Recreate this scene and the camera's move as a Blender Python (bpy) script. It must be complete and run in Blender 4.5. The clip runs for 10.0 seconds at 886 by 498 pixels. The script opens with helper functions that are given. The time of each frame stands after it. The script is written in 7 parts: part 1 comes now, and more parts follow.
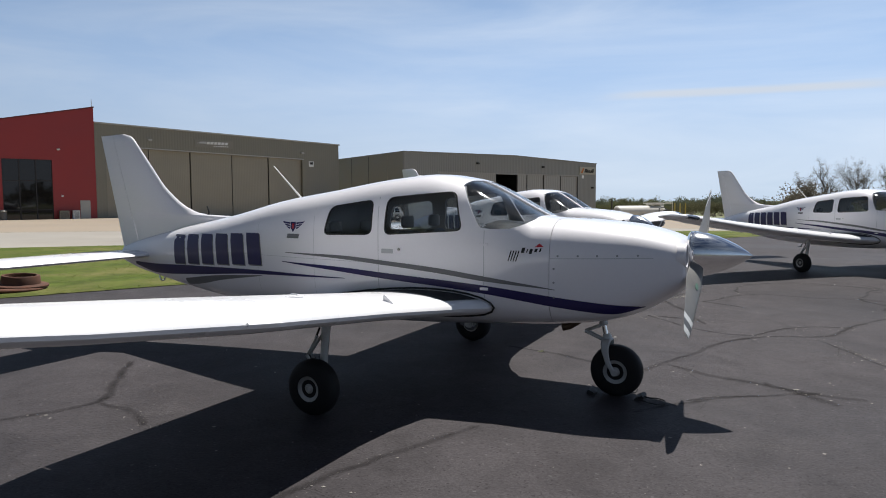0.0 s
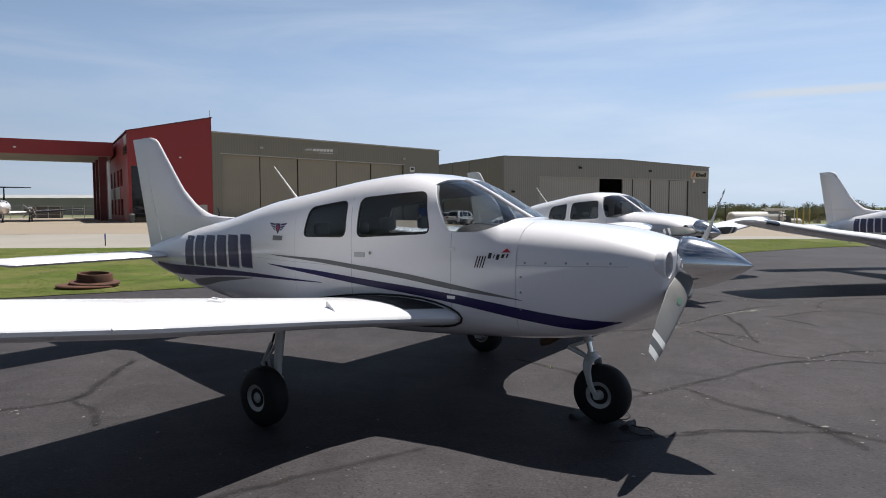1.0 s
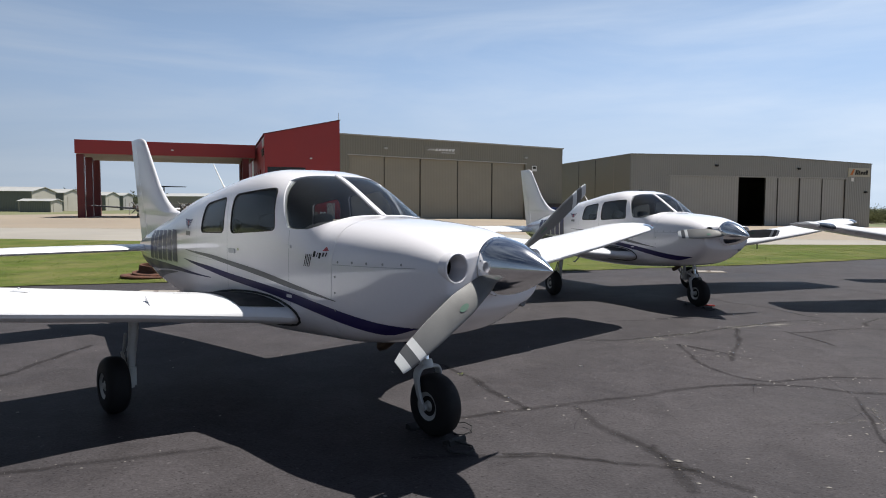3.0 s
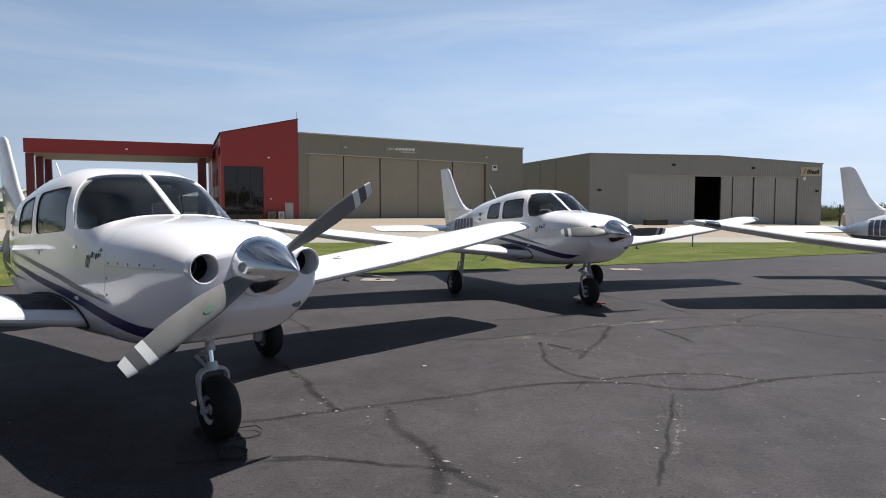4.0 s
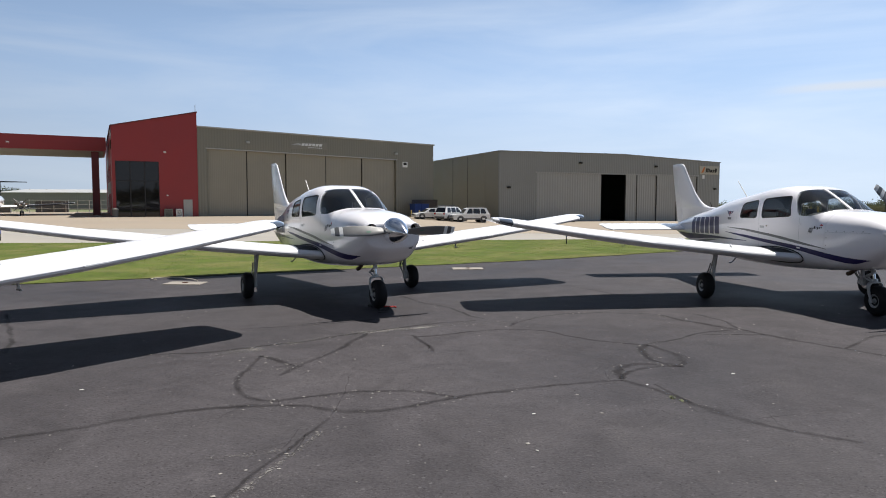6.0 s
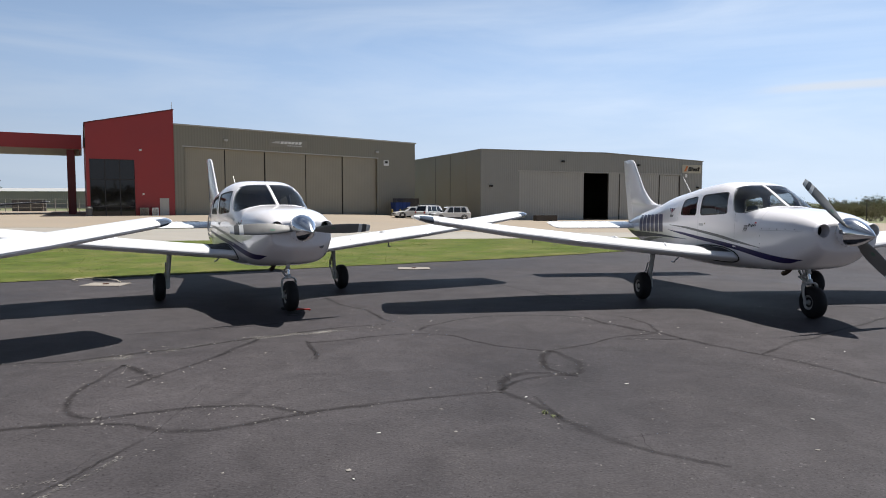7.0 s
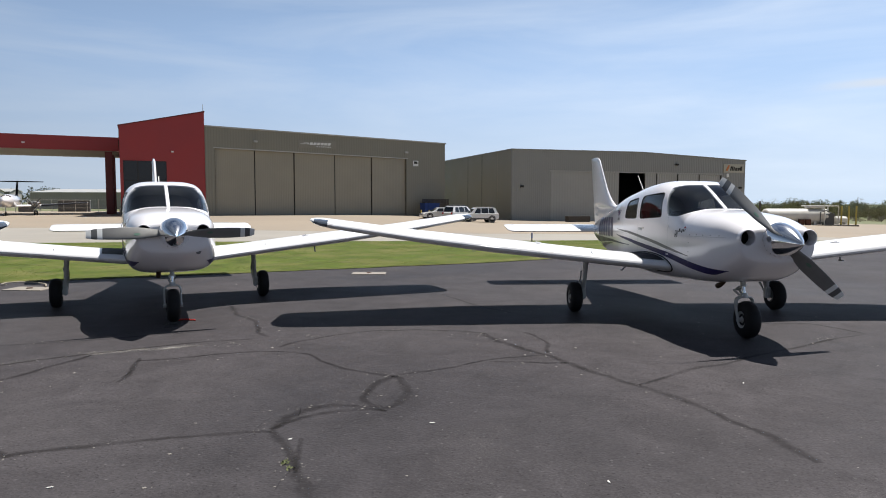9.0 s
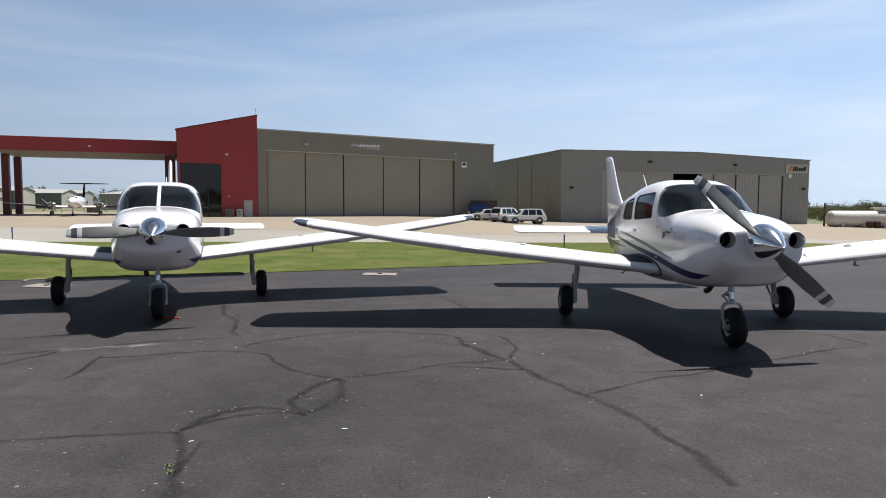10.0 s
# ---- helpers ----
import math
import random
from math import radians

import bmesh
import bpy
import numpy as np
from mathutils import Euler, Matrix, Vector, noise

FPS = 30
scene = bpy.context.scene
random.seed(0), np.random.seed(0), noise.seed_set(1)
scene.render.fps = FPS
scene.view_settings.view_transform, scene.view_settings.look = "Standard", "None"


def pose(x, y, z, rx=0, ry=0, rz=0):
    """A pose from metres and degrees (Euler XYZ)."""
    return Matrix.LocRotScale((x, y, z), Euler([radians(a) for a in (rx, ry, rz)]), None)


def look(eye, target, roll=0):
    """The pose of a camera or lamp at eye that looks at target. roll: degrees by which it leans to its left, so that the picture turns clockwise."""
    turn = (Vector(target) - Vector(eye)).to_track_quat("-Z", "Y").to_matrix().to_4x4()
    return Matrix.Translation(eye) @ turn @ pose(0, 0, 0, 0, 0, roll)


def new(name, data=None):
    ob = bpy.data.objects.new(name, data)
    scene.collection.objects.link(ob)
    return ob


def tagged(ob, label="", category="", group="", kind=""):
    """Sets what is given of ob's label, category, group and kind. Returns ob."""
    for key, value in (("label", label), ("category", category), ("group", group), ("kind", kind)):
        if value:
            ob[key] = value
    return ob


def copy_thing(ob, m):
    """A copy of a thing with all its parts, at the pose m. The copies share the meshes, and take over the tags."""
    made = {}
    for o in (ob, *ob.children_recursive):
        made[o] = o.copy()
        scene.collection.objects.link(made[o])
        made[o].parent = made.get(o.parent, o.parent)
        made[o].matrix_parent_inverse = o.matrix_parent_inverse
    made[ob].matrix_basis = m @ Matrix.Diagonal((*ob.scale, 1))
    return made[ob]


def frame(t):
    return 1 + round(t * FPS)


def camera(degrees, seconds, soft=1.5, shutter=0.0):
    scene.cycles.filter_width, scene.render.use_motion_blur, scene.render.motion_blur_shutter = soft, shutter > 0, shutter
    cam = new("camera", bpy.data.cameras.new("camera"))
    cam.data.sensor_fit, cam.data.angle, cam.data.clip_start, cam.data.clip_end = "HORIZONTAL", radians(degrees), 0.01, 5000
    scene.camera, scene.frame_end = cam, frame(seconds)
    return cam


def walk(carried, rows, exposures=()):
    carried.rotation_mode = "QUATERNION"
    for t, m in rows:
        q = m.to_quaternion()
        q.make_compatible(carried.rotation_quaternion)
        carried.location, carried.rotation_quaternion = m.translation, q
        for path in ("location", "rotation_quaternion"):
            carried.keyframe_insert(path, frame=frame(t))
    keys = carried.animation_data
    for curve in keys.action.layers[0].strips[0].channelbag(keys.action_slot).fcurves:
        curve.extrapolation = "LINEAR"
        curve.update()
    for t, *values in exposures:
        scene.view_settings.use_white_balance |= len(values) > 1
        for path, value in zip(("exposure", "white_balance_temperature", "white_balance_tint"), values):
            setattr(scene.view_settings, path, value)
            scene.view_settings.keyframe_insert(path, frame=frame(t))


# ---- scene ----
cam = camera(68.03, 10.0, soft=1.0)
ROWS = [
    (0.0, 0.1087, 0.0542, 1.6675, 1.1506, -4.1043, 0.2549),
    (0.5, 0.6569, 0.3332, 1.645, 6.4908, -3.83, 0.2469),
    (1.0, 1.1900, 0.5920, 1.6265, 10.5150, -3.6150, 0.1000),
    (1.5, 1.7050, 0.8000, 1.6270, 13.2750, -3.5691, 0.0200),
    (2.0, 2.1950, 1.0330, 1.6250, 15.7350, -3.5670, -0.1200),
    (2.2, 2.3890, 1.1010, 1.6240, 17.0276, -3.5900, -0.1600),
    (3.3, 3.6304, 1.5716, 1.6000, 23.2300, -3.6930, -0.2600),
    (3.5, 3.8760, 1.6550, 1.5935, 22.5870, -3.7298, -0.2000),
    (4.0, 4.4520, 1.9750, 1.6105, 19.9830, -3.7273, -0.1100),
    (4.5, 4.9316, 2.3299, 1.6187, 17.9066, -3.8077, -0.0601),
    (5.0, 5.4196, 2.6613, 1.6149, 16.8196, -3.8696, -0.1211),
    (5.5, 5.9158, 3.0232, 1.61, 15.3127, -3.9216, -0.0821),
    (6.0, 6.3905, 3.3813, 1.6142, 13.7121, -3.9669, -0.1298),
    (7.5, 7.7299, 4.5484, 1.5671, 12.8002, -4.0529, -0.1228),
    (8.0, 8.1458, 4.9121, 1.5953, 13.359, -4.0755, -0.1591),
    (8.5, 8.5981, 5.2547, 1.6048, 14.9079, -4.0481, -0.0954),
    (9.0, 9.0457, 5.5574, 1.6013, 16.8067, -4.0106, -0.1217),
    (9.5, 9.5061, 5.8404, 1.5907, 18.8312, -4.0102, -0.0969),
    (10.0, 9.9313, 6.0671, 1.5813, 21.6756, -3.8798, -0.182),
]
walk(cam, [(t, pose(x, y, z, 90 + pitch, roll, yaw)) for t, x, y, z, yaw, pitch, roll in ROWS],
     exposures=[(0.0, -0.17), (2.0, -0.14), (3.5, -0.05), (5.0, 0.0), (10.0, 0.0)])

# ---- sky and sun ----
TO_SUN = Vector((0.245, 0.365, 1.0)).normalized()
world = bpy.data.worlds.new("sky")
scene.world = world
world.use_nodes = True
wn, wl = world.node_tree.nodes, world.node_tree.links
sky = wn.new("ShaderNodeTexSky")
sky.sky_type = "NISHITA"
sky.sun_disc = False
sky.sun_elevation = math.asin(TO_SUN.z)
sky.sun_rotation = math.atan2(TO_SUN.x, TO_SUN.y)
sky.air_density, sky.dust_density, sky.ozone_density, sky.altitude = 1.0, 0.15, 2.2, 200
SKY_STRENGTH = 0.088
# pale haze that thickens towards the horizon, and thin streaks of high cloud
wc = wn.new("ShaderNodeTexCoord")
split = wn.new("ShaderNodeSeparateXYZ")
haze = wn.new("ShaderNodeMapRange")
haze.interpolation_type = "SMOOTHSTEP"
haze.inputs["From Min"].default_value, haze.inputs["From Max"].default_value = -0.02, 0.26
haze.inputs["To Min"].default_value, haze.inputs["To Max"].default_value = 0.92, 0.0
hx = wn.new("ShaderNodeMixRGB")
hx.inputs["Color2"].default_value = (0.525 / SKY_STRENGTH, 0.632 / SKY_STRENGTH, 0.755 / SKY_STRENGTH, 1)
wm = wn.new("ShaderNodeMapping")
wm.inputs["Scale"].default_value = (1.3, 1.0, 8.0)
wm.inputs["Rotation"].default_value = (0.10, -0.10, 0.3)
wt = wn.new("ShaderNodeTexNoise")
wt.inputs["Scale"].default_value, wt.inputs["Detail"].default_value, wt.inputs["Roughness"].default_value = 1.5, 7.0, 0.55
wt.inputs["Distortion"].default_value = 0.6
wr = wn.new("ShaderNodeMapRange")
wr.inputs["From Min"].default_value, wr.inputs["From Max"].default_value = 0.40, 0.80
wr.inputs["To Min"].default_value, wr.inputs["To Max"].default_value = 0.0, 0.52
wx = wn.new("ShaderNodeMixRGB")
wx.inputs["Color2"].default_value = (0.74 / SKY_STRENGTH, 0.82 / SKY_STRENGTH, 0.93 / SKY_STRENGTH, 1)
wl.new(wc.outputs["Generated"], split.inputs["Vector"])
wl.new(split.outputs["Z"], haze.inputs["Value"])
wl.new(haze.outputs["Result"], hx.inputs["Fac"])
tint = wn.new("ShaderNodeMixRGB")
tint.blend_type, tint.inputs["Fac"].default_value, tint.inputs["Color2"].default_value = "MULTIPLY", 1.0, (0.37, 0.42, 0.50, 1)
wl.new(sky.outputs["Color"], tint.inputs["Color1"])
# the blue pales steadily from the zenith down
pale = wn.new("ShaderNodeMapRange")
pale.interpolation_type = "SMOOTHSTEP"
pale.inputs["From Min"].default_value, pale.inputs["From Max"].default_value = 0.05, 0.66
pale.inputs["To Min"].default_value, pale.inputs["To Max"].default_value = 1.0, 0.0
blue = wn.new("ShaderNodeMixRGB")
blue.inputs["Color2"].default_value = (0.43 / SKY_STRENGTH, 0.615 / SKY_STRENGTH, 0.92 / SKY_STRENGTH, 1)
wl.new(split.outputs["Z"], pale.inputs["Value"])
wl.new(pale.outputs["Result"], blue.inputs["Fac"])
wl.new(tint.outputs["Color"], blue.inputs["Color1"])
wl.new(blue.outputs["Color"], hx.inputs["Color1"])
wl.new(wc.outputs["Generated"], wm.inputs["Vector"])
wl.new(wm.outputs["Vector"], wt.inputs["Vector"])
wl.new(wt.outputs["Fac"], wr.inputs["Value"])
wl.new(wr.outputs["Result"], wx.inputs["Fac"])
wl.new(hx.outputs["Color"], wx.inputs["Color1"])
# the sky is brighter towards the sun's side than away from it
dot = wn.new("ShaderNodeVectorMath")
dot.operation = "DOT_PRODUCT"
dot.inputs[1].default_value = Vector((TO_SUN.x, TO_SUN.y, 0)).normalized()
glow = wn.new("ShaderNodeMapRange")
glow.inputs["From Min"].default_value, glow.inputs["From Max"].default_value = -1.0, 1.0
glow.inputs["To Min"].default_value, glow.inputs["To Max"].default_value = 0.33, 1.22
gx = wn.new("ShaderNodeMixRGB")
gx.blend_type, gx.inputs["Fac"].default_value = "MULTIPLY", 1.0
wl.new(wc.outputs["Generated"], dot.inputs[0])
wl.new(dot.outputs["Value"], glow.inputs["Value"])
wl.new(wx.outputs["Color"], gx.inputs["Color1"])
wl.new(glow.outputs["Result"], gx.inputs["Color2"])
# one thin streak of cirrus low on the sun's side
A_END, B_END = Vector((0.259, 0.954, 0.150)).normalized(), Vector((0.520, 0.842, 0.1445)).normalized()


def sky_dot(v):
    k = wn.new("ShaderNodeVectorMath")
    k.operation, k.inputs[1].default_value = "DOT_PRODUCT", v
    wl.new(wc.outputs["Generated"], k.inputs[0])
    return k.outputs["Value"]


def sky_math(op, a, b=0.0):
    k = wn.new("ShaderNodeMath")
    k.operation = op
    for i, v in enumerate((a, b)):
        if isinstance(v, (int, float)):
            k.inputs[i].default_value = v
        else:
            wl.new(v, k.inputs[i])
    return k.outputs[0]


def sky_step(value, lo, hi):
    k = wn.new("ShaderNodeMapRange")
    k.interpolation_type = "SMOOTHSTEP"
    k.inputs["From Min"].default_value, k.inputs["From Max"].default_value = lo, hi
    wl.new(value, k.inputs["Value"])
    return k.outputs["Result"]


off = sky_math("ADD", sky_dot(A_END.cross(B_END).normalized()), sky_math("MULTIPLY", sky_math("SUBTRACT", wt.outputs["Fac"], 0.5), 0.02))
wisp = sky_step(sky_math("ABSOLUTE", off), 0.0085, 0.001)
mid = (A_END + B_END).normalized()
wisp = sky_math("MULTIPLY", wisp, sky_step(sky_dot(mid), mid.dot(A_END) - 0.012, 0.5 + 0.5 * mid.dot(A_END)))
wisp = sky_math("MULTIPLY", wisp, 0.75)
cirrus = wn.new("ShaderNodeMixRGB")
cirrus.inputs["Color2"].default_value = (0.74 / SKY_STRENGTH, 0.79 / SKY_STRENGTH, 0.86 / SKY_STRENGTH, 1)
wl.new(wisp, cirrus.inputs["Fac"])
wl.new(gx.outputs["Color"], cirrus.inputs["Color1"])
wl.new(cirrus.outputs["Color"], wn["Background"].inputs["Color"])
wn["Background"].inputs["Strength"].default_value = SKY_STRENGTH
sun_data = bpy.data.lights.new("sun", "SUN")
sun_data.energy, sun_data.angle, sun_data.color = 7.0, radians(0.55), (1.0, 0.965, 0.915)
sun = new("sun", sun_data)
sun.matrix_world = look(TO_SUN * 60, (0, 0, 0))


# ---- materials ----
def material(name, base, rough=0.5, metal=0.0, spread=0.12, scale=6.0, grain=90.0, bump=0.0, coat=0.0, stain=None, stain_at=0.62, object_space=True, spec=0.5):
    """Base colour with slow and fine variation, a roughness that follows it and a fine relief."""
    m = bpy.data.materials.new(name)
    m.use_nodes = True
    n, l = m.node_tree.nodes, m.node_tree.links
    b = n["Principled BSDF"]
    b.inputs["Metallic"].default_value, b.inputs["Coat Weight"].default_value = metal, coat
    b.inputs["Coat Roughness"].default_value = 0.03
    b.inputs["Specular IOR Level"].default_value = spec
    tc = n.new("ShaderNodeTexCoord")
    where = tc.outputs["Object"]
    slow, fine = n.new("ShaderNodeTexNoise"), n.new("ShaderNodeTexNoise")
    for tex, s, d in ((slow, scale, 5), (fine, grain, 3)):
        tex.inputs["Scale"].default_value, tex.inputs["Detail"].default_value = s, d
        l.new(where, tex.inputs["Vector"])
    both = n.new("ShaderNodeMath")
    both.operation = "MULTIPLY_ADD"
    both.inputs[1].default_value = 0.4
    l.new(fine.outputs["Fac"], both.inputs[0])
    l.new(slow.outputs["Fac"], both.inputs[2])
    span = n.new("ShaderNodeMapRange")
    span.inputs["From Min"].default_value, span.inputs["From Max"].default_value = 0.4, 1.0
    span.inputs["To Min"].default_value, span.inputs["To Max"].default_value = 1 - spread, 1 + spread
    l.new(both.outputs[0], span.inputs["Value"])
    mul = n.new("ShaderNodeMixRGB")
    mul.blend_type, mul.inputs["Fac"].default_value = "MULTIPLY", 1.0
    mul.inputs["Color1"].default_value = (*base, 1)
    l.new(span.outputs["Result"], mul.inputs["Color2"])
    colour = mul.outputs["Color"]
    if stain:
        big = n.new("ShaderNodeTexNoise")
        big.inputs["Scale"].default_value, big.inputs["Detail"].default_value, big.inputs["Roughness"].default_value = scale * 0.35, 8, 0.65
        l.new(where, big.inputs["Vector"])
        edge = n.new("ShaderNodeMapRange")
        edge.inputs["From Min"].default_value, edge.inputs["From Max"].default_value = stain_at - 0.12, stain_at + 0.12
        l.new(big.outputs["Fac"], edge.inputs["Value"])
        mix = n.new("ShaderNodeMixRGB")
        mix.inputs["Color2"].default_value = (*stain, 1)
        l.new(edge.outputs["Result"], mix.inputs["Fac"])
        l.new(colour, mix.inputs["Color1"])
        colour = mix.outputs["Color"]
    l.new(colour, b.inputs["Base Color"])
    rr = n.new("ShaderNodeMapRange")
    rr.inputs["From Min"].default_value, rr.inputs["From Max"].default_value = 0.35, 0.65
    rr.inputs["To Min"].default_value, rr.inputs["To Max"].default_value = max(0.02, rough * 0.85), min(1, rough * 1.15)
    l.new(slow.outputs["Fac"], rr.inputs["Value"])
    l.new(rr.outputs["Result"], b.inputs["Roughness"])
    if bump:
        bp = n.new("ShaderNodeBump")
        bp.inputs["Strength"].default_value, bp.inputs["Distance"].default_value = bump, 0.01
        l.new(fine.outputs["Fac"], bp.inputs["Height"])
        l.new(bp.outputs["Normal"], b.inputs["Normal"])
    return m


def glass(name, tint, rough=0.02, alpha=0.3):
    """Tinted acrylic: part clear, part dark gloss."""
    m = bpy.data.materials.new(name)
    m.use_nodes = True
    n, l = m.node_tree.nodes, m.node_tree.links
    out = n["Material Output"]
    clear, shine, mix = n.new("ShaderNodeBsdfTransparent"), n.new("ShaderNodeBsdfGlossy"), n.new("ShaderNodeMixShader")
    lw, pw, sc = n.new("ShaderNodeLayerWeight"), n.new("ShaderNodeMath"), n.new("ShaderNodeMath")
    lw.inputs["Blend"].default_value = 0.5
    pw.operation, pw.inputs[1].default_value = "POWER", 5.0
    sc.operation, sc.inputs[1].default_value, sc.inputs[2].default_value = "MULTIPLY_ADD", 0.80, 0.045
    clear.inputs["Color"].default_value = (*tint, 1)
    shine.inputs["Roughness"].default_value = rough
    l.new(lw.outputs["Facing"], pw.inputs[0])
    l.new(pw.outputs[0], sc.inputs[0])
    l.new(sc.outputs[0], mix.inputs["Fac"])
    l.new(clear.outputs["BSDF"], mix.inputs[1])
    l.new(shine.outputs["BSDF"], mix.inputs[2])
    l.new(mix.outputs["Shader"], out.inputs["Surface"])
    return m


def ribbed(name, base, rough, pitch, depth=0.03, spread=0.08, axis="X"):
    """Painted metal cladding with standing ribs of a real pitch."""
    m = material(name, base, rough, 0.0, spread, 0.35, 30.0)
    n, l = m.node_tree.nodes, m.node_tree.links
    tc, wv, bp = n.new("ShaderNodeTexCoord"), n.new("ShaderNodeTexWave"), n.new("ShaderNodeBump")
    wv.wave_profile, wv.bands_direction = "SIN", axis
    wv.inputs["Scale"].default_value = 0.314 / pitch
    wv.inputs["Detail"].default_value = 0
    bp.inputs["Strength"].default_value, bp.inputs["Distance"].default_value = 0.9, depth
    l.new(tc.outputs["Object"], wv.inputs["Vector"])
    l.new(wv.outputs["Fac"], bp.inputs["Height"])
    l.new(bp.outputs["Normal"], n["Principled BSDF"].inputs["Normal"])
    return m


WHITE = material("white_aircraft_paint", (0.785, 0.768, 0.795), 0.45, 0, 0.03, 1.2, 40, 0.0, coat=1.0)
WING_WHITE = material("white_wing_paint", (0.80, 0.80, 0.815), 0.30, 0, 0.04, 1.6, 60, 0.01, coat=0.3)
NAVY = material("navy_stripe", (0.022, 0.017, 0.088), 0.40, 0, 0.10, 2, 60, coat=0.10, spec=0.3)
GREY_STRIPE = material("grey_stripe", (0.15, 0.15, 0.155), 0.40, 0.0, 0.10, 2, 60, coat=0.10, spec=0.3)
RED_MARK = material("red_mark", (0.45, 0.02, 0.03), 0.3)
GREEN_MARK = material("green_decal", (0.09, 0.17, 0.125), 0.5)
SEAL = material("black_rubber", (0.018, 0.018, 0.018), 0.7, 0, 0.2, 8, 120, 0.1)
TYRE = material("tyre_rubber", (0.014, 0.014, 0.015), 0.62, 0, 0.35, 5, 140, 0.15, stain=(0.05, 0.047, 0.043), stain_at=0.68, spec=0.18)
SEAM = material("panel_seam", (0.42, 0.43, 0.44), 0.5, 0, 0.1, 4, 60)
WHEEL = material("wheel_white_metal", (0.40, 0.40, 0.39), 0.5, 0.2, 0.2, 14, 120, 0.05, stain=(0.24, 0.23, 0.21), stain_at=0.55)
STRUT_PAINT = material("gear_leg_paint", (0.44, 0.45, 0.45), 0.4, 0.15, 0.15, 7, 120, 0.05, stain=(0.18, 0.17, 0.15), stain_at=0.67)
STEEL = material("oleo_steel", (0.75, 0.75, 0.74), 0.14, 1.0, 0.08, 9, 90)
CHROME = material("polished_spinner", (0.90, 0.91, 0.92), 0.13, 1.0, 0.04, 6, 160, 0.0)
BLADE = material("grey_propeller_paint", (0.165, 0.163, 0.158), 0.5, 0.05, 0.14, 6, 150, 0.04, stain=(0.12, 0.118, 0.115), stain_at=0.66)
BAND_WHITE = material("white_band", (0.72, 0.72, 0.70), 0.4, 0, 0.1, 9, 150)
BAND_DARK = material("dark_band", (0.10, 0.10, 0.10), 0.4, 0, 0.1, 9, 150)
DARK = material("dark_inside", (0.012, 0.012, 0.013), 0.85, 0, 0.3, 9, 60)
EXHAUST = material("burnt_exhaust", (0.10, 0.07, 0.05), 0.55, 0.7, 0.3, 14, 90, 0.1)
DEICE = material("leading_edge_grey", (0.30, 0.31, 0.32), 0.35, 0.3, 0.1, 4, 60)
CABIN = material("cabin_lining", (0.36, 0.34, 0.31), 0.8, 0, 0.15, 5, 120, 0.1)
SEAT = material("seat_leather", (0.11, 0.105, 0.10), 0.5, 0, 0.2, 9, 160, 0.1)
DASH = material("instrument_panel", (0.03, 0.03, 0.032), 0.6, 0, 0.2, 9, 160, 0.1)
PANE = glass("aircraft_acrylic", (0.80, 0.82, 0.83))
WINDSCREEN = glass("windscreen_acrylic", (0.86, 0.875, 0.88), 0.05)
NAV_GLASS = material("nav_light_glass", (0.10, 0.12, 0.15), 0.08, 0.3, 0.05, 5, 60, coat=1.0)


def leafy(m):
    """Thin leaves pass about half of the light on."""
    n, l = m.node_tree.nodes, m.node_tree.links
    lit, both = n.new("ShaderNodeBsdfTranslucent"), n.new("ShaderNodeMixShader")
    l.new(n["Principled BSDF"].inputs["Base Color"].links[0].from_socket, lit.inputs["Color"])
    l.new(n["Principled BSDF"].outputs["BSDF"], both.inputs[1])
    l.new(lit.outputs["BSDF"], both.inputs[2])
    l.new(both.outputs["Shader"], n["Material Output"].inputs["Surface"])
    return m


# ---- mesh helpers ----
def part(name, bm, mat, parent, label="", smooth=38, at=None):
    """Link a bmesh as one mesh object under a thing or a part."""
    me = bpy.data.meshes.new(name)
    bmesh.ops.recalc_face_normals(bm, faces=bm.faces)
    bm.to_mesh(me)
    bm.free()
    me.materials.append(mat)
    if smooth:
        me.polygons.foreach_set("use_smooth", [True] * len(me.polygons))
        me.set_sharp_from_angle(angle=radians(smooth))
    ob = new(name, me)
    if parent:
        ob.parent = parent
    if at:
        ob.location = at
    if label:
        tagged(ob, label)
    return ob


def thing(name, m, label, category, group="", kind=""):
    ob = new(name)
    ob.matrix_world = m
    return tagged(ob, label, category, group, kind)


def box(bm, x0, x1, y0, y1, z0, z1, bevel=0.0, m=None):
    g = bmesh.ops.create_cube(bm, size=1.0)
    vs = g["verts"]
    for v in vs:
        v.co = Vector(((x0 + x1) / 2 + v.co.x * (x1 - x0), (y0 + y1) / 2 + v.co.y * (y1 - y0), (z0 + z1) / 2 + v.co.z * (z1 - z0)))
        if m:
            v.co = m @ v.co
    if bevel:
        es = list({e for v in vs for e in v.link_edges})
        bmesh.ops.bevel(bm, geom=es, offset=bevel, segments=2, affect="EDGES")
    return bm


def loft(bm, rings, cap=True, closed=True):
    rows = [[bm.verts.new(p) for p in ring] for ring in rings]
    n = len(rows[0])
    for a, b in zip(rows, rows[1:]):
        for i in range(n if closed else n - 1):
            j = (i + 1) % n
            bm.faces.new((a[i], a[j], b[j], b[i]))
    if cap and closed:
        bm.faces.new(rows[0][::-1])
        bm.faces.new(rows[-1])
    return bm


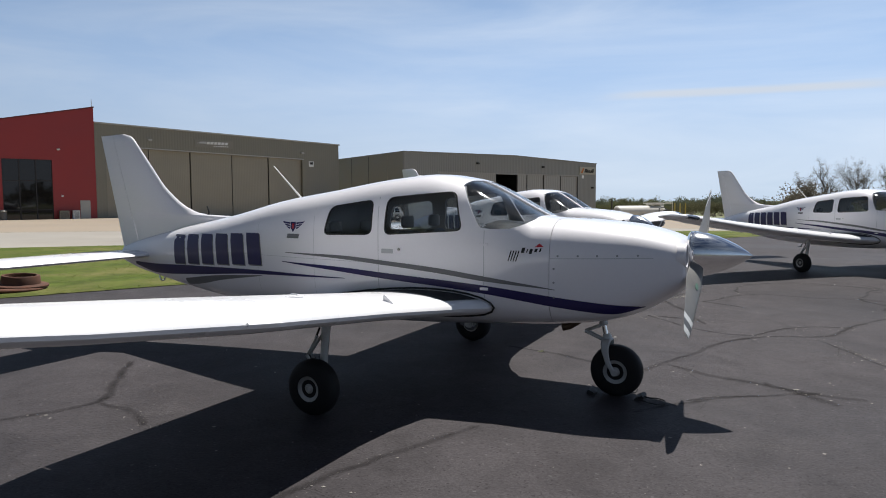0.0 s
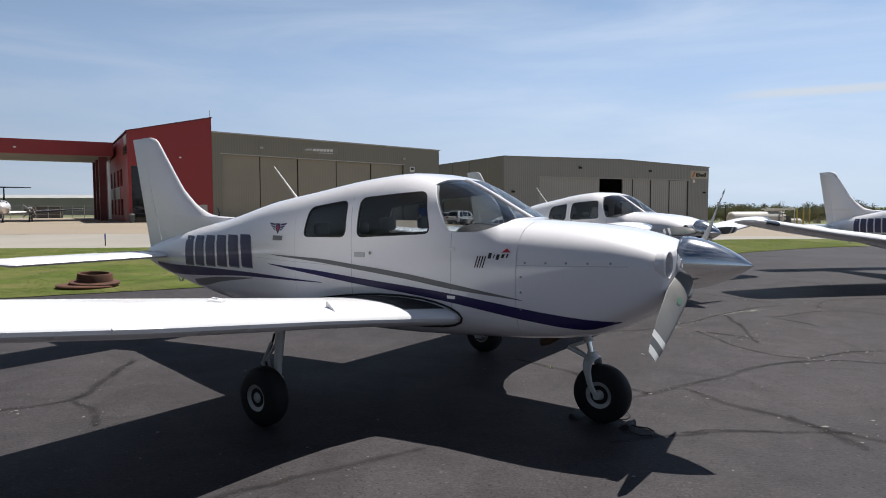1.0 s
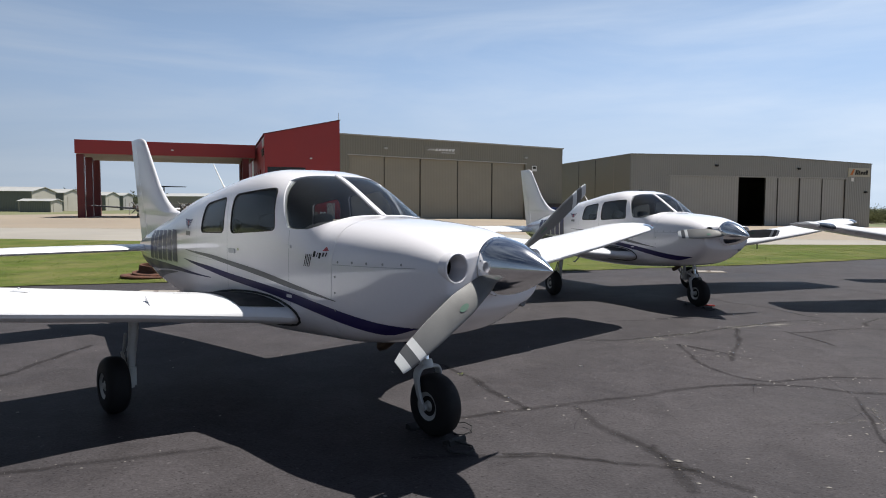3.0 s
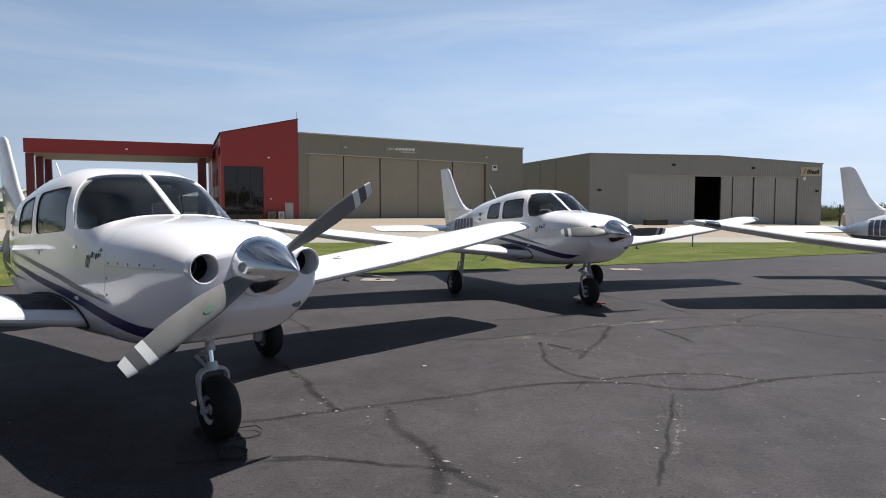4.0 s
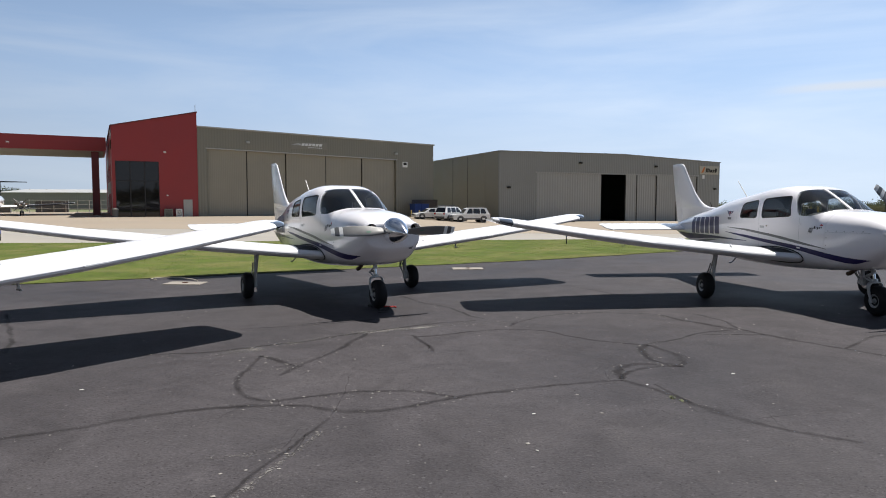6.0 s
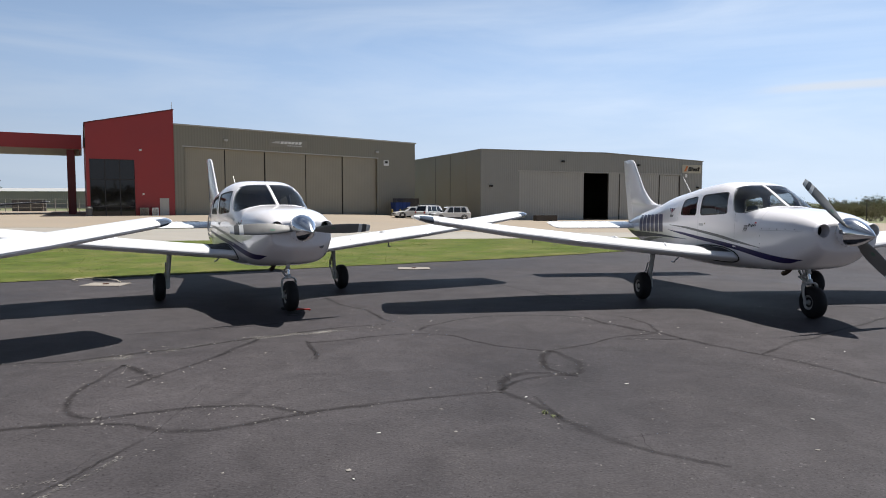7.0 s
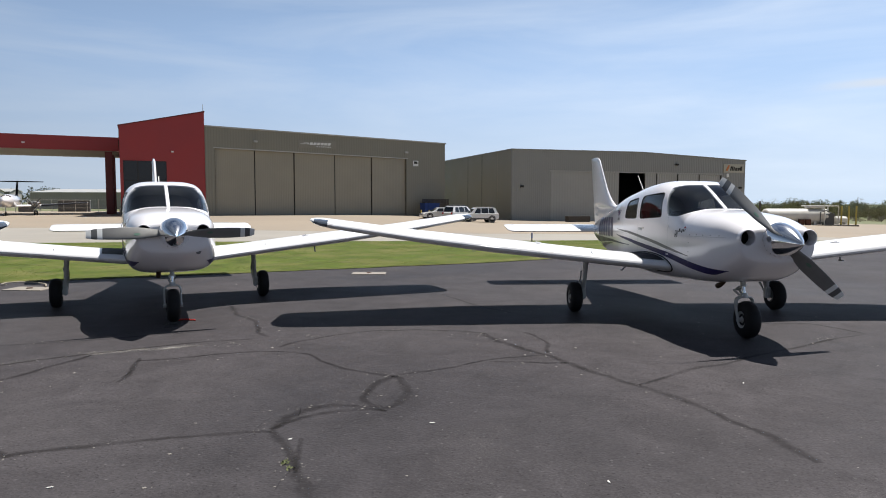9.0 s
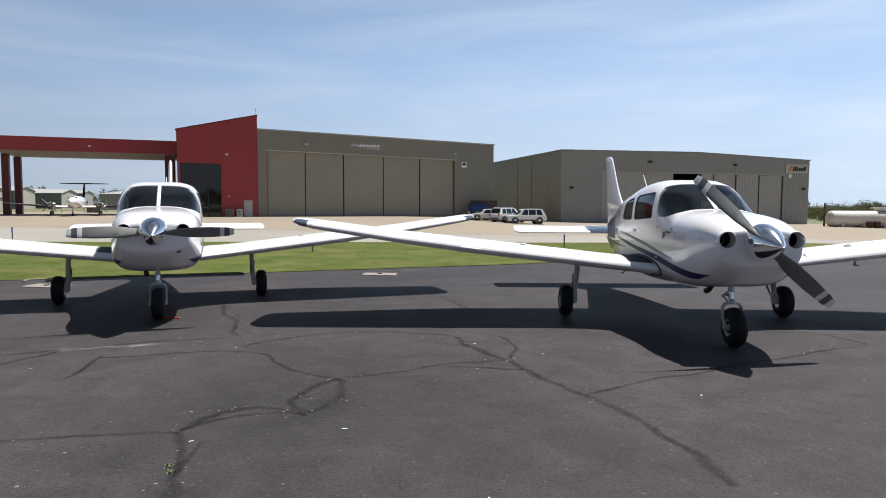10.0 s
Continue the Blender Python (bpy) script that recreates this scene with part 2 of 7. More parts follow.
def tube(bm, pts, radii, n=10):
    """A round bar along a line of points."""
    pts = [Vector(p) for p in pts]
    if not isinstance(radii, (list, tuple)):
        radii = [radii] * len(pts)
    rings = []
    for i, p in enumerate(pts):
        d = (pts[min(i + 1, len(pts) - 1)] - pts[max(i - 1, 0)]).normalized()
        a = d.orthogonal().normalized() if i == 0 else (rings_a - d * rings_a.dot(d)).normalized()
        rings_a = a
        b = d.cross(a)
        rings.append([p + (a * math.cos(k * 2 * math.pi / n) + b * math.sin(k * 2 * math.pi / n)) * radii[i] for k in range(n)])
    return loft(bm, rings)


def lathe(bm, profile, axis="y", n=28, at=(0, 0, 0), cap=True):
    """Turn (along, radius) pairs round an axis."""
    rings = []
    for s, r in profile:
        ring = []
        for k in range(n):
            c, d = r * math.cos(2 * math.pi * k / n), r * math.sin(2 * math.pi * k / n)
            p = {"x": (s, c, d), "y": (c, s, d), "z": (c, d, s)}[axis]
            ring.append(Vector(p) + Vector(at))
        rings.append(ring)
    return loft(bm, rings, cap)


def smooth_line(xs, ys, x):
    """Smooth curve through given values (no overshoot)."""
    xs, ys = np.array(xs, float), np.array(ys, float)
    if xs[0] > xs[-1]:
        xs, ys = xs[::-1], ys[::-1]
    h, d = np.diff(xs), np.diff(ys) / np.diff(xs)
    m = np.zeros(len(xs))
    for i in range(1, len(xs) - 1):
        m[i] = 0 if d[i - 1] * d[i] <= 0 else 2 * d[i - 1] * d[i] / (d[i - 1] + d[i])
    m[0], m[-1] = d[0], d[-1]
    i = int(np.clip(np.searchsorted(xs, x) - 1, 0, len(xs) - 2))
    t = (x - xs[i]) / h[i]
    t = min(1.0, max(0.0, t))
    return (2 * t**3 - 3 * t**2 + 1) * ys[i] + (t**3 - 2 * t**2 + t) * h[i] * m[i] + (-2 * t**3 + 3 * t**2) * ys[i + 1] + (t**3 - t**2) * h[i] * m[i + 1]


def boolean(a, b, how):
    """Mesh a combined with mesh b."""
    oa, ob = new("left_solid", a), new("right_solid", b)
    mod = oa.modifiers.new("cut", "BOOLEAN")
    mod.operation, mod.solver, mod.object = how, "EXACT", ob
    deps = bpy.context.evaluated_depsgraph_get()
    out = bpy.data.meshes.new_from_object(oa.evaluated_get(deps))
    for o in (oa, ob):
        bpy.data.objects.remove(o)
    return out


def as_mesh(bm):
    me = bpy.data.meshes.new("solid")
    bmesh.ops.recalc_face_normals(bm, faces=bm.faces)
    bm.to_mesh(me)
    bm.free()
    return me


def from_mesh(me):
    bm = bmesh.new()
    bm.from_mesh(me)
    return bm




# ---- ground: one sheet with a gentle fall, and the paved areas on it ----
def asphalt():
    """Worn asphalt: slow patches, stone grains of several sizes, pale worn chips and a rough relief."""
    m = material("worn_asphalt", (0.0490, 0.0446, 0.0472), 0.66, 0, 0.34, 0.35, 60.0, 0.0, stain=(0.0625, 0.0574, 0.0598), stain_at=0.56)
    n, l = m.node_tree.nodes, m.node_tree.links
    b = n["Principled BSDF"]
    b.inputs["Specular IOR Level"].default_value = 0.09
    old = b.inputs["Base Color"].links[0].from_socket
    tc = n.new("ShaderNodeTexCoord")
    for size, lo, hi, bright, amount in ((75.0, 0.0, 1.0, None, 0.30), (62.0, 0.995, 0.999, (0.13, 0.125, 0.125), 0.5), (120.0, 0.972, 0.995, (0.085, 0.081, 0.081), 0.45), (95.0, 0.965, 0.99, (0.008, 0.007, 0.007), 0.6)):
        v, sep, mr = n.new("ShaderNodeTexVoronoi"), n.new("ShaderNodeSeparateColor"), n.new("ShaderNodeMapRange")
        v.inputs["Scale"].default_value = size
        l.new(tc.outputs["Object"], v.inputs["Vector"])
        l.new(v.outputs["Color"], sep.inputs["Color"])
        l.new(sep.outputs["Red"], mr.inputs["Value"])
        mr.inputs["From Min"].default_value, mr.inputs["From Max"].default_value = lo, hi
        mix = n.new("ShaderNodeMixRGB")
        l.new(old, mix.inputs["Color1"])
        if bright is None:
            mix.blend_type = "MULTIPLY"
            mix.inputs["Fac"].default_value = amount
            mr.inputs["To Min"].default_value, mr.inputs["To Max"].default_value = 0.5, 1.5
            l.new(mr.outputs["Result"], mix.inputs["Color2"])
        else:
            mr.inputs["To Max"].default_value = amount
            mix.inputs["Color2"].default_value = (*bright, 1)
            l.new(mr.outputs["Result"], mix.inputs["Fac"])
        old = mix.outputs["Color"]
    # cloudy wear in hand-sized to pace-sized patches
    cloud, span, mix = n.new("ShaderNodeTexNoise"), n.new("ShaderNodeMapRange"), n.new("ShaderNodeMixRGB")
    cloud.inputs["Scale"].default_value, cloud.inputs["Detail"].default_value, cloud.inputs["Roughness"].default_value = 1.9, 9, 0.66
    cloud.inputs["Distortion"].default_value = 0.8
    l.new(tc.outputs["Object"], cloud.inputs["Vector"])
    l.new(cloud.outputs["Fac"], span.inputs["Value"])
    span.inputs["From Min"].default_value, span.inputs["From Max"].default_value = 0.34, 0.68
    span.inputs["To Min"].default_value, span.inputs["To Max"].default_value = 0.84, 1.20
    mix.blend_type, mix.inputs["Fac"].default_value = "MULTIPLY", 1.0
    l.new(old, mix.inputs["Color1"])
    l.new(span.outputs["Result"], mix.inputs["Color2"])
    old = mix.outputs["Color"]
    # ravelled areas where the coarse pale stone shows
    area, stone, show, both = n.new("ShaderNodeTexNoise"), n.new("ShaderNodeTexNoise"), n.new("ShaderNodeMapRange"), n.new("ShaderNodeMath")
    area.inputs["Scale"].default_value, area.inputs["Detail"].default_value, area.inputs["Roughness"].default_value = 0.7, 7, 0.68
    stone.inputs["Scale"].default_value, stone.inputs["Detail"].default_value, stone.inputs["Roughness"].default_value = 62.0, 6, 0.75
    both.operation, both.inputs[1].default_value = "MULTIPLY_ADD", 0.75
    for tex in (area, stone):
        l.new(tc.outputs["Object"], tex.inputs["Vector"])
    l.new(area.outputs["Fac"], both.inputs[0])
    l.new(stone.outputs["Fac"], both.inputs[2])
    l.new(both.outputs[0], show.inputs["Value"])
    show.inputs["From Min"].default_value, show.inputs["From Max"].default_value = 1.02, 1.10
    show.inputs["To Max"].default_value = 0.7
    mix = n.new("ShaderNodeMixRGB")
    l.new(show.outputs["Result"], mix.inputs["Fac"])
    l.new(old, mix.inputs["Color1"])
    mix.inputs["Color2"].default_value = (0.115, 0.108, 0.105, 1)
    old = mix.outputs["Color"]
    # long pale scuffs
    mp, sc, se = n.new("ShaderNodeMapping"), n.new("ShaderNodeTexNoise"), n.new("ShaderNodeMapRange")
    mp.inputs["Scale"].default_value, mp.inputs["Rotation"].default_value = (0.5, 3.2, 1), (0, 0, 0.55)
    sc.inputs["Scale"].default_value, sc.inputs["Detail"].default_value, sc.inputs["Roughness"].default_value = 0.8, 9, 0.7
    l.new(tc.outputs["Object"], mp.inputs["Vector"])
    l.new(mp.outputs["Vector"], sc.inputs["Vector"])
    l.new(sc.outputs["Fac"], se.inputs["Value"])
    se.inputs["From Min"].default_value, se.inputs["From Max"].default_value = 0.55, 0.80
    se.inputs["To Max"].default_value = 0.35
    mix = n.new("ShaderNodeMixRGB")
    l.new(se.outputs["Result"], mix.inputs["Fac"])
    l.new(old, mix.inputs["Color1"])
    mix.inputs["Color2"].default_value = (0.074, 0.068, 0.069, 1)
    l.new(mix.outputs["Color"], b.inputs["Base Color"])
    bn, bp = n.new("ShaderNodeTexNoise"), n.new("ShaderNodeBump")
    bn.inputs["Scale"].default_value, bn.inputs["Detail"].default_value = 48.0, 7
    bp.inputs["Strength"].default_value, bp.inputs["Distance"].default_value = 0.38, 0.010
    l.new(tc.outputs["Object"], bn.inputs["Vector"])
    l.new(bn.outputs["Fac"], bp.inputs["Height"])
    l.new(bp.outputs["Normal"], b.inputs["Normal"])
    return m


ASPHALT = asphalt()


def frayed(name, base, stain, strength, grainy=False):
    """A flat seal on the asphalt whose edges fray out; pale stone chips along its margins."""
    m = material(name, base, 0.9, 0, 0.35, 3.0, 45.0, 0.15, stain=stain, stain_at=0.55, spec=0.12)
    n, l = m.node_tree.nodes, m.node_tree.links
    b, out = n["Principled BSDF"], n["Material Output"]
    tc, sep = n.new("ShaderNodeTexCoord"), n.new("ShaderNodeSeparateXYZ")
    l.new(tc.outputs["UV"], sep.inputs["Vector"])

    def maths(op, a, c=0.0, d=0.0):
        k = n.new("ShaderNodeMath")
        k.operation = op
        for i, v in enumerate((a, c, d)):
            if isinstance(v, (int, float)):
                k.inputs[i].default_value = v
            else:
                l.new(v, k.inputs[i])
        return k.outputs[0]

    across = maths("ABSOLUTE", maths("MULTIPLY_ADD", sep.outputs["Y"], 2.0, -1.0))
    rough, fine = n.new("ShaderNodeTexNoise"), n.new("ShaderNodeTexNoise")
    for tex, s in ((rough, 13.0), (fine, 90.0)):
        tex.inputs["Scale"].default_value, tex.inputs["Detail"].default_value = s, 5
        l.new(tc.outputs["Object"], tex.inputs["Vector"])
    frayed_at = maths("MULTIPLY_ADD", rough.outputs["Fac"], 0.9, maths("MULTIPLY_ADD", fine.outputs["Fac"], 0.7, across))
    cover = n.new("ShaderNodeMapRange")
    cover.inputs["From Min"].default_value, cover.inputs["From Max"].default_value = 1.05, 1.65
    cover.inputs["To Min"].default_value, cover.inputs["To Max"].default_value = strength, 0.0
    l.new(frayed_at, cover.inputs["Value"])
    clear, mix = n.new("ShaderNodeBsdfTransparent"), n.new("ShaderNodeMixShader")
    # thin and thick stretches along the line
    run, keep = n.new("ShaderNodeTexNoise"), n.new("ShaderNodeMapRange")
    run.inputs["Scale"].default_value, run.inputs["Detail"].default_value = 2.6, 5
    l.new(tc.outputs["Object"], run.inputs["Vector"])
    l.new(run.outputs["Fac"], keep.inputs["Value"])
    keep.inputs["From Min"].default_value, keep.inputs["From Max"].default_value = 0.34, 0.64
    keep.inputs["To Min"].default_value, keep.inputs["To Max"].default_value = 0.45, 1.25
    amount = maths("MULTIPLY", cover.outputs["Result"], keep.outputs["Result"])
    if grainy:
        # loose stones: only the grains that stand out show
        loose, patchy, pick = n.new("ShaderNodeTexNoise"), n.new("ShaderNodeTexNoise"), n.new("ShaderNodeMapRange")
        for tex, s in ((loose, 75.0), (patchy, 3.0)):
            tex.inputs["Scale"].default_value, tex.inputs["Detail"].default_value = s, 4
            l.new(tc.outputs["Object"], tex.inputs["Vector"])
        l.new(maths("ADD", loose.outputs["Fac"], patchy.outputs["Fac"]), pick.inputs["Value"])
        pick.inputs["From Min"].default_value, pick.inputs["From Max"].default_value = 1.02, 1.14
        amount = maths("MULTIPLY", amount, pick.outputs["Result"])
    l.new(amount, mix.inputs["Fac"])
    l.new(clear.outputs["BSDF"], mix.inputs[1])
    l.new(b.outputs["BSDF"], mix.inputs[2])
    l.new(mix.outputs["Shader"], out.inputs["Surface"])
    return m


TAR = frayed("crack_sealant", (0.0120, 0.0110, 0.0108), (0.019, 0.0175, 0.017), 0.33)
WORN = frayed("pale_worn_line", (0.19, 0.18, 0.17), (0.10, 0.095, 0.09), 0.90, grainy=True)
CONCRETE = material("pale_concrete", (0.285, 0.265, 0.232), 0.9, 0, 0.14, 0.25, 20.0, 0.1, stain=(0.24, 0.22, 0.19), stain_at=0.6)
TAN_APRON = material("tan_concrete", (0.27, 0.222, 0.168), 0.9, 0, 0.14, 0.12, 12.0, 0.1, stain=(0.235, 0.195, 0.15), stain_at=0.6)
GRASS_SOIL = material("mown_grass", (0.076, 0.102, 0.021), 0.95, 0, 0.45, 1.5, 9.0, 0.0, stain=(0.150, 0.142, 0.052), stain_at=0.56, spec=0.1)
FIELD = material("far_field", (0.110, 0.130, 0.048), 0.95, 0, 0.3, 0.02, 1.0, stain=(0.17, 0.155, 0.09), stain_at=0.58)


def rise(u):
    u = min(1.0, max(0.0, u))
    return u * u * (3 - 2 * u)


def ground_z(x, y):
    level = 0.12 - 0.90 * rise((x + 26) / 28) - 0.75 * rise((x - 8) / 40)
    return level * rise((y - 20) / 55)


def sheet(name, near, far, mat, lift, rows, cols, label, kind="structure"):
    """A paved strip between two edge lines given as points, draped on the ground."""
    bm = bmesh.new()

    def along(pts, t):
        d = [0.0]
        for p, q in zip(pts, pts[1:]):
            d.append(d[-1] + math.dist(p, q))
        s = t * d[-1]
        return float(np.interp(s, d, [p[0] for p in pts])), float(np.interp(s, d, [p[1] for p in pts]))

    grid = []
    for i in range(cols + 1):
        a, b = along(near, i / cols), along(far, i / cols)
        row = []
        for j in range(rows + 1):
            x, y = a[0] + (b[0] - a[0]) * j / rows, a[1] + (b[1] - a[1]) * j / rows
            row.append(bm.verts.new((x, y, ground_z(x, y) + lift)))
        grid.append(row)
    for r, s in zip(grid, grid[1:]):
        for j in range(rows):
            bm.faces.new((r[j], r[j + 1], s[j + 1], s[j]))
    for f in bm.faces:
        if f.normal.z < 0:
            f.normal_flip()
    ob = part(name, bm, mat, None)
    return tagged(ob, label, name.replace("_", " "), "", kind)


NEAR_EDGE = [(-70, -47), (-30, -9.0), (-9.35, 10.3), (-5.4, 13.4), (-0.2, 17.9), (5.1, 22.8), (9.0, 27.6), (11.5, 30.2), (13.7, 31.9), (16.0, 33.7), (40, 50), (95, 85)]
FAR_EDGE = [(-95, 2), (-27.4, 22.2), (-17.7, 24.2), (-13.2, 25.8), (3.2, 35.6), (8.5, 39.3), (14.1, 43.5), (25, 49), (40, 56), (95, 88)]
BAND_EDGE = [(-95, 16), (-31.6, 35.3), (-11.4, 41.4), (10, 52), (40, 66), (95, 98)]

# the grass creeps unevenly over the edge of the asphalt
GRASS_EDGE = []
for (x0, y0), (x1, y1) in zip(NEAR_EDGE, NEAR_EDGE[1:]):
    span = math.dist((x0, y0), (x1, y1))
    for k in range(max(2, int(span / 0.08)) if -12 < x1 and x0 < 17 else 2):
        f = k / (max(2, int(span / 0.08)) if -12 < x1 and x0 < 17 else 2)
        x, y = x0 + (x1 - x0) * f, y0 + (y1 - y0) * f
        creep = 0.03 + 0.10 * max(-0.3, noise.noise((x * 1.1, y * 1.1, 3.0))) + 0.05 * noise.noise((x * 6, y * 6, 1.0))
        GRASS_EDGE.append((x + creep * (y1 - y0) / span, y - creep * (x1 - x0) / span))
GRASS_EDGE.append(NEAR_EDGE[-1])

bm = bmesh.new()
gx = [-3000, -900, -300] + list(range(-150, 151, 6)) + [300, 900, 3000]
gy = [-3000, -600, -150] + list(range(-60, 181, 6)) + [300, 900, 4000]
grid = [[bm.verts.new((x, y, ground_z(x, y) - 0.03)) for y in gy] for x in gx]
for r, s in zip(grid, grid[1:]):
    for j in range(len(gy) - 1):
        bm.faces.new((r[j], s[j], s[j + 1], r[j + 1]))
tagged(part("ground", bm, FIELD, None), "wide green field around the airport", "ground", "", "structure")
sheet("asphalt_apron", [(-70, -90), (95, -90)], NEAR_EDGE, ASPHALT, 0.0, 40, 60, "dark worn asphalt parking apron with sealed cracks")
sheet("grass", GRASS_EDGE, FAR_EDGE, GRASS_SOIL, 0.012, 10, 1400, "mown green grass strip beside the apron")
sheet("taxiway", FAR_EDGE, BAND_EDGE, CONCRETE, 0.0, 6, 60, "pale concrete taxiway")
sheet("hangar_apron", BAND_EDGE, [(-95, 90), (95, 130)], TAN_APRON, 0.004, 24, 60, "tan concrete hangar apron")

# ---- hangars and red terminal ----
TAUPE = ribbed("taupe_cladding", (0.222, 0.210, 0.168), 0.55, 0.30, 0.010)
TAUPE_DOOR = ribbed("taupe_door_panel", (0.292, 0.268, 0.210), 0.5, 0.20, 0.004)
GREY_CLAD = ribbed("grey_cladding", (0.243, 0.243, 0.226), 0.55, 0.30, 0.016)
GREY_DOOR = ribbed("grey_door_panel", (0.315, 0.310, 0.288), 0.5, 0.4, 0.014)
PALE_SIGN = material("beige_sign", (0.42, 0.39, 0.31), 0.5, 0, 0.05, 2, 40)
TRIM = material("trim_metal", (0.42, 0.41, 0.38), 0.5, 0.1, 0.1, 1, 40)
RED = material("red_wall_panel", (0.299, 0.031, 0.032), 0.5, 0, 0.08, 0.3, 30)
DARK_RED = material("dark_red_steel", (0.13, 0.018, 0.018), 0.5, 0, 0.1, 0.5, 30)
BLACK_GLASS = material("dark_window_glass", (0.012, 0.010, 0.010), 0.03, 0, 0.1, 0.5, 30, spec=0.5)
FRAME = material("dark_frame", (0.025, 0.022, 0.022), 0.45, 0.2, 0.1, 2, 60)
GAP = material("door_gap", (0.03, 0.028, 0.025), 0.9, 0, 0.2, 2, 60)
SIGN = material("sign_panel", (0.24, 0.225, 0.185), 0.5, 0, 0.05, 2, 40)
SIGN_WHITE = material("sign_white", (0.75, 0.75, 0.73), 0.5, 0, 0.05, 2, 40)
SIGN_ORANGE = material("sign_orange", (0.55, 0.16, 0.03), 0.5, 0, 0.05, 2, 40)
SOFFIT = material("pale_soffit", (0.279, 0.252, 0.209), 0.7, 0, 0.08, 0.6, 30)
ROOF = material("roof_sheet", (0.55, 0.54, 0.51), 0.5, 0.2, 0.1, 0.4, 30)


def wall_frame(x0, y0, x1, y1, z):
    """Local frame of a wall: x along it, y into the building, z up."""
    return pose(x0, y0, z, 0, 0, math.degrees(math.atan2(y1 - y0, x1 - x0)))


def slab(bm, outline, y0, y1):
    """An upright slab with an outline in x, z."""
    return loft(bm, [[Vector((x, y, z)) for x, z in outline] for y in (y0, y1)])


# long taupe hangar: its front wall runs from the red block to its far corner
H1_FRAME = wall_frame(-37.5, 68.18, -15.52, 87.71, 0.0)
H1 = thing("hangar", H1_FRAME, "taupe metal hangar with five tall sliding doors", "hangar")
L1 = 29.4


def eave1(x):
    return 10.0 - 0.80 * x / L1


def head1(x):
    return 7.68 - 0.56 * x / 24.0


bm = bmesh.new()
slab(bm, [(0.02, -1.0), (1.05, -1.0), (1.05, head1(1.05)), (24.05, head1(24.05)), (24.05, -1.0), (L1, -1.0), (L1, eave1(L1)), (0.02, eave1(0.02))], 0.0, 0.60)
part("front_wall", bm, TAUPE, H1, "taupe ribbed front wall")
bm = bmesh.new()
slab(bm, [(L1 - 0.3, -1.0), (L1, -1.0), (L1, eave1(L1) - 0.1), (L1 - 0.3, eave1(L1) - 0.1)], 0.61, 32)
part("side_wall", bm, TAUPE, H1)
bm = bmesh.new()
slab(bm, [(0.0, -1.0), (L1, -1.0), (L1, 9.0), (0.0, 9.8)], 32, 32.3)
part("back_wall", bm, TAUPE, H1)
bm = bmesh.new()
slab(bm, [(0.04, eave1(0)), (L1 + 0.14, eave1(L1)), (L1 + 0.14, eave1(L1) + 0.14), (0.04, eave1(0) + 0.14)], -0.12, 0.66)
part("roof_edge", bm, TRIM, H1, "pale metal roof trim")
bm = bmesh.new()
slab(bm, [(0.05, eave1(0) - 0.15), (L1, eave1(L1) - 0.15), (L1, eave1(L1) - 0.02), (0.05, eave1(0) - 0.02)], 0.66, 32.4)
part("roof", bm, ROOF, H1)
seams1 = [1.05, 5.43, 9.95, 14.86, 19.52, 24.05]
for i, (a, b) in enumerate(zip(seams1, seams1[1:])):
    bm = bmesh.new()
    back = 0.34 + 0.08 * (i % 2)
    box(bm, a + 0.06, b - 0.06, back, back + 0.08, -0.05, head1((a + b) / 2) + 0.2, 0.01)
    door = part("sliding_door", bm, TAUPE_DOOR, H1, "tall taupe sliding door panel")
    bm = bmesh.new()
    box(bm, a + 0.06, b - 0.06, back - 0.03, back - 0.004, -0.02, 0.30, 0.01)
    part("kick_strip", bm, SIGN, door)
bm = bmesh.new()
box(bm, 1.0, 24.1, 0.54, 0.57, -0.2, 7.9)
part("door_backing", bm, GAP, H1, "dark gaps between the doors")
bm = bmesh.new()
slab(bm, [(0.9, head1(0.9)), (24.2, head1(24.2)), (24.2, head1(24.2) + 0.12), (0.9, head1(0.9) + 0.12)], -0.05, -0.003)
part("door_header", bm, TRIM, H1, "pale door head trim")
bm = bmesh.new()
box(bm, 10.4, 14.9, -0.06, -0.003, 8.05, 8.95, 0.01)
sign = part("sign_panel", bm, SIGN, H1, "taupe sign panel with white letter bar")
for outline in [[(11.72 + 0.43 * k, 8.43), (12.06 + 0.43 * k, 8.43), (12.16 + 0.43 * k, 8.72), (11.82 + 0.43 * k, 8.72)] for k in range(6)] + [[(12.55 + 0.26 * k, 8.19), (12.70 + 0.26 * k, 8.19), (12.73 + 0.26 * k, 8.29), (12.58 + 0.26 * k, 8.29)] for k in range(7)] + [[(10.65 + 0.2 * k, 8.50 + 0.075 * k), (11.65, 8.49 + 0.075 * k), (11.65, 8.53 + 0.075 * k), (10.65 + 0.2 * k, 8.535 + 0.075 * k)] for k in range(3)]:
    bm = bmesh.new()
    slab(bm, outline, -0.10, -0.065)
    part("letter_bar", bm, SIGN_WHITE, sign, "white lettering bar")
bm = bmesh.new()
box(bm, 24.95, 25.65, -0.04, -0.003, 6.25, 6.95, 0.005)
plate = part("number_plate", bm, SIGN_WHITE, H1, "small white number sign")
bm = bmesh.new()
box(bm, 25.08, 25.52, -0.055, -0.043, 6.55, 6.85)
part("plate_bar", bm, GAP, plate)
for x, z in ((5.5, 8.55), (24.0, 7.95)):
    bm = bmesh.new()
    box(bm, x - 0.22, x + 0.22, -0.28, -0.003, z - 0.12, z + 0.12, 0.04)
    part("wall_light", bm, TRIM, H1, "small wall-mounted floodlight")

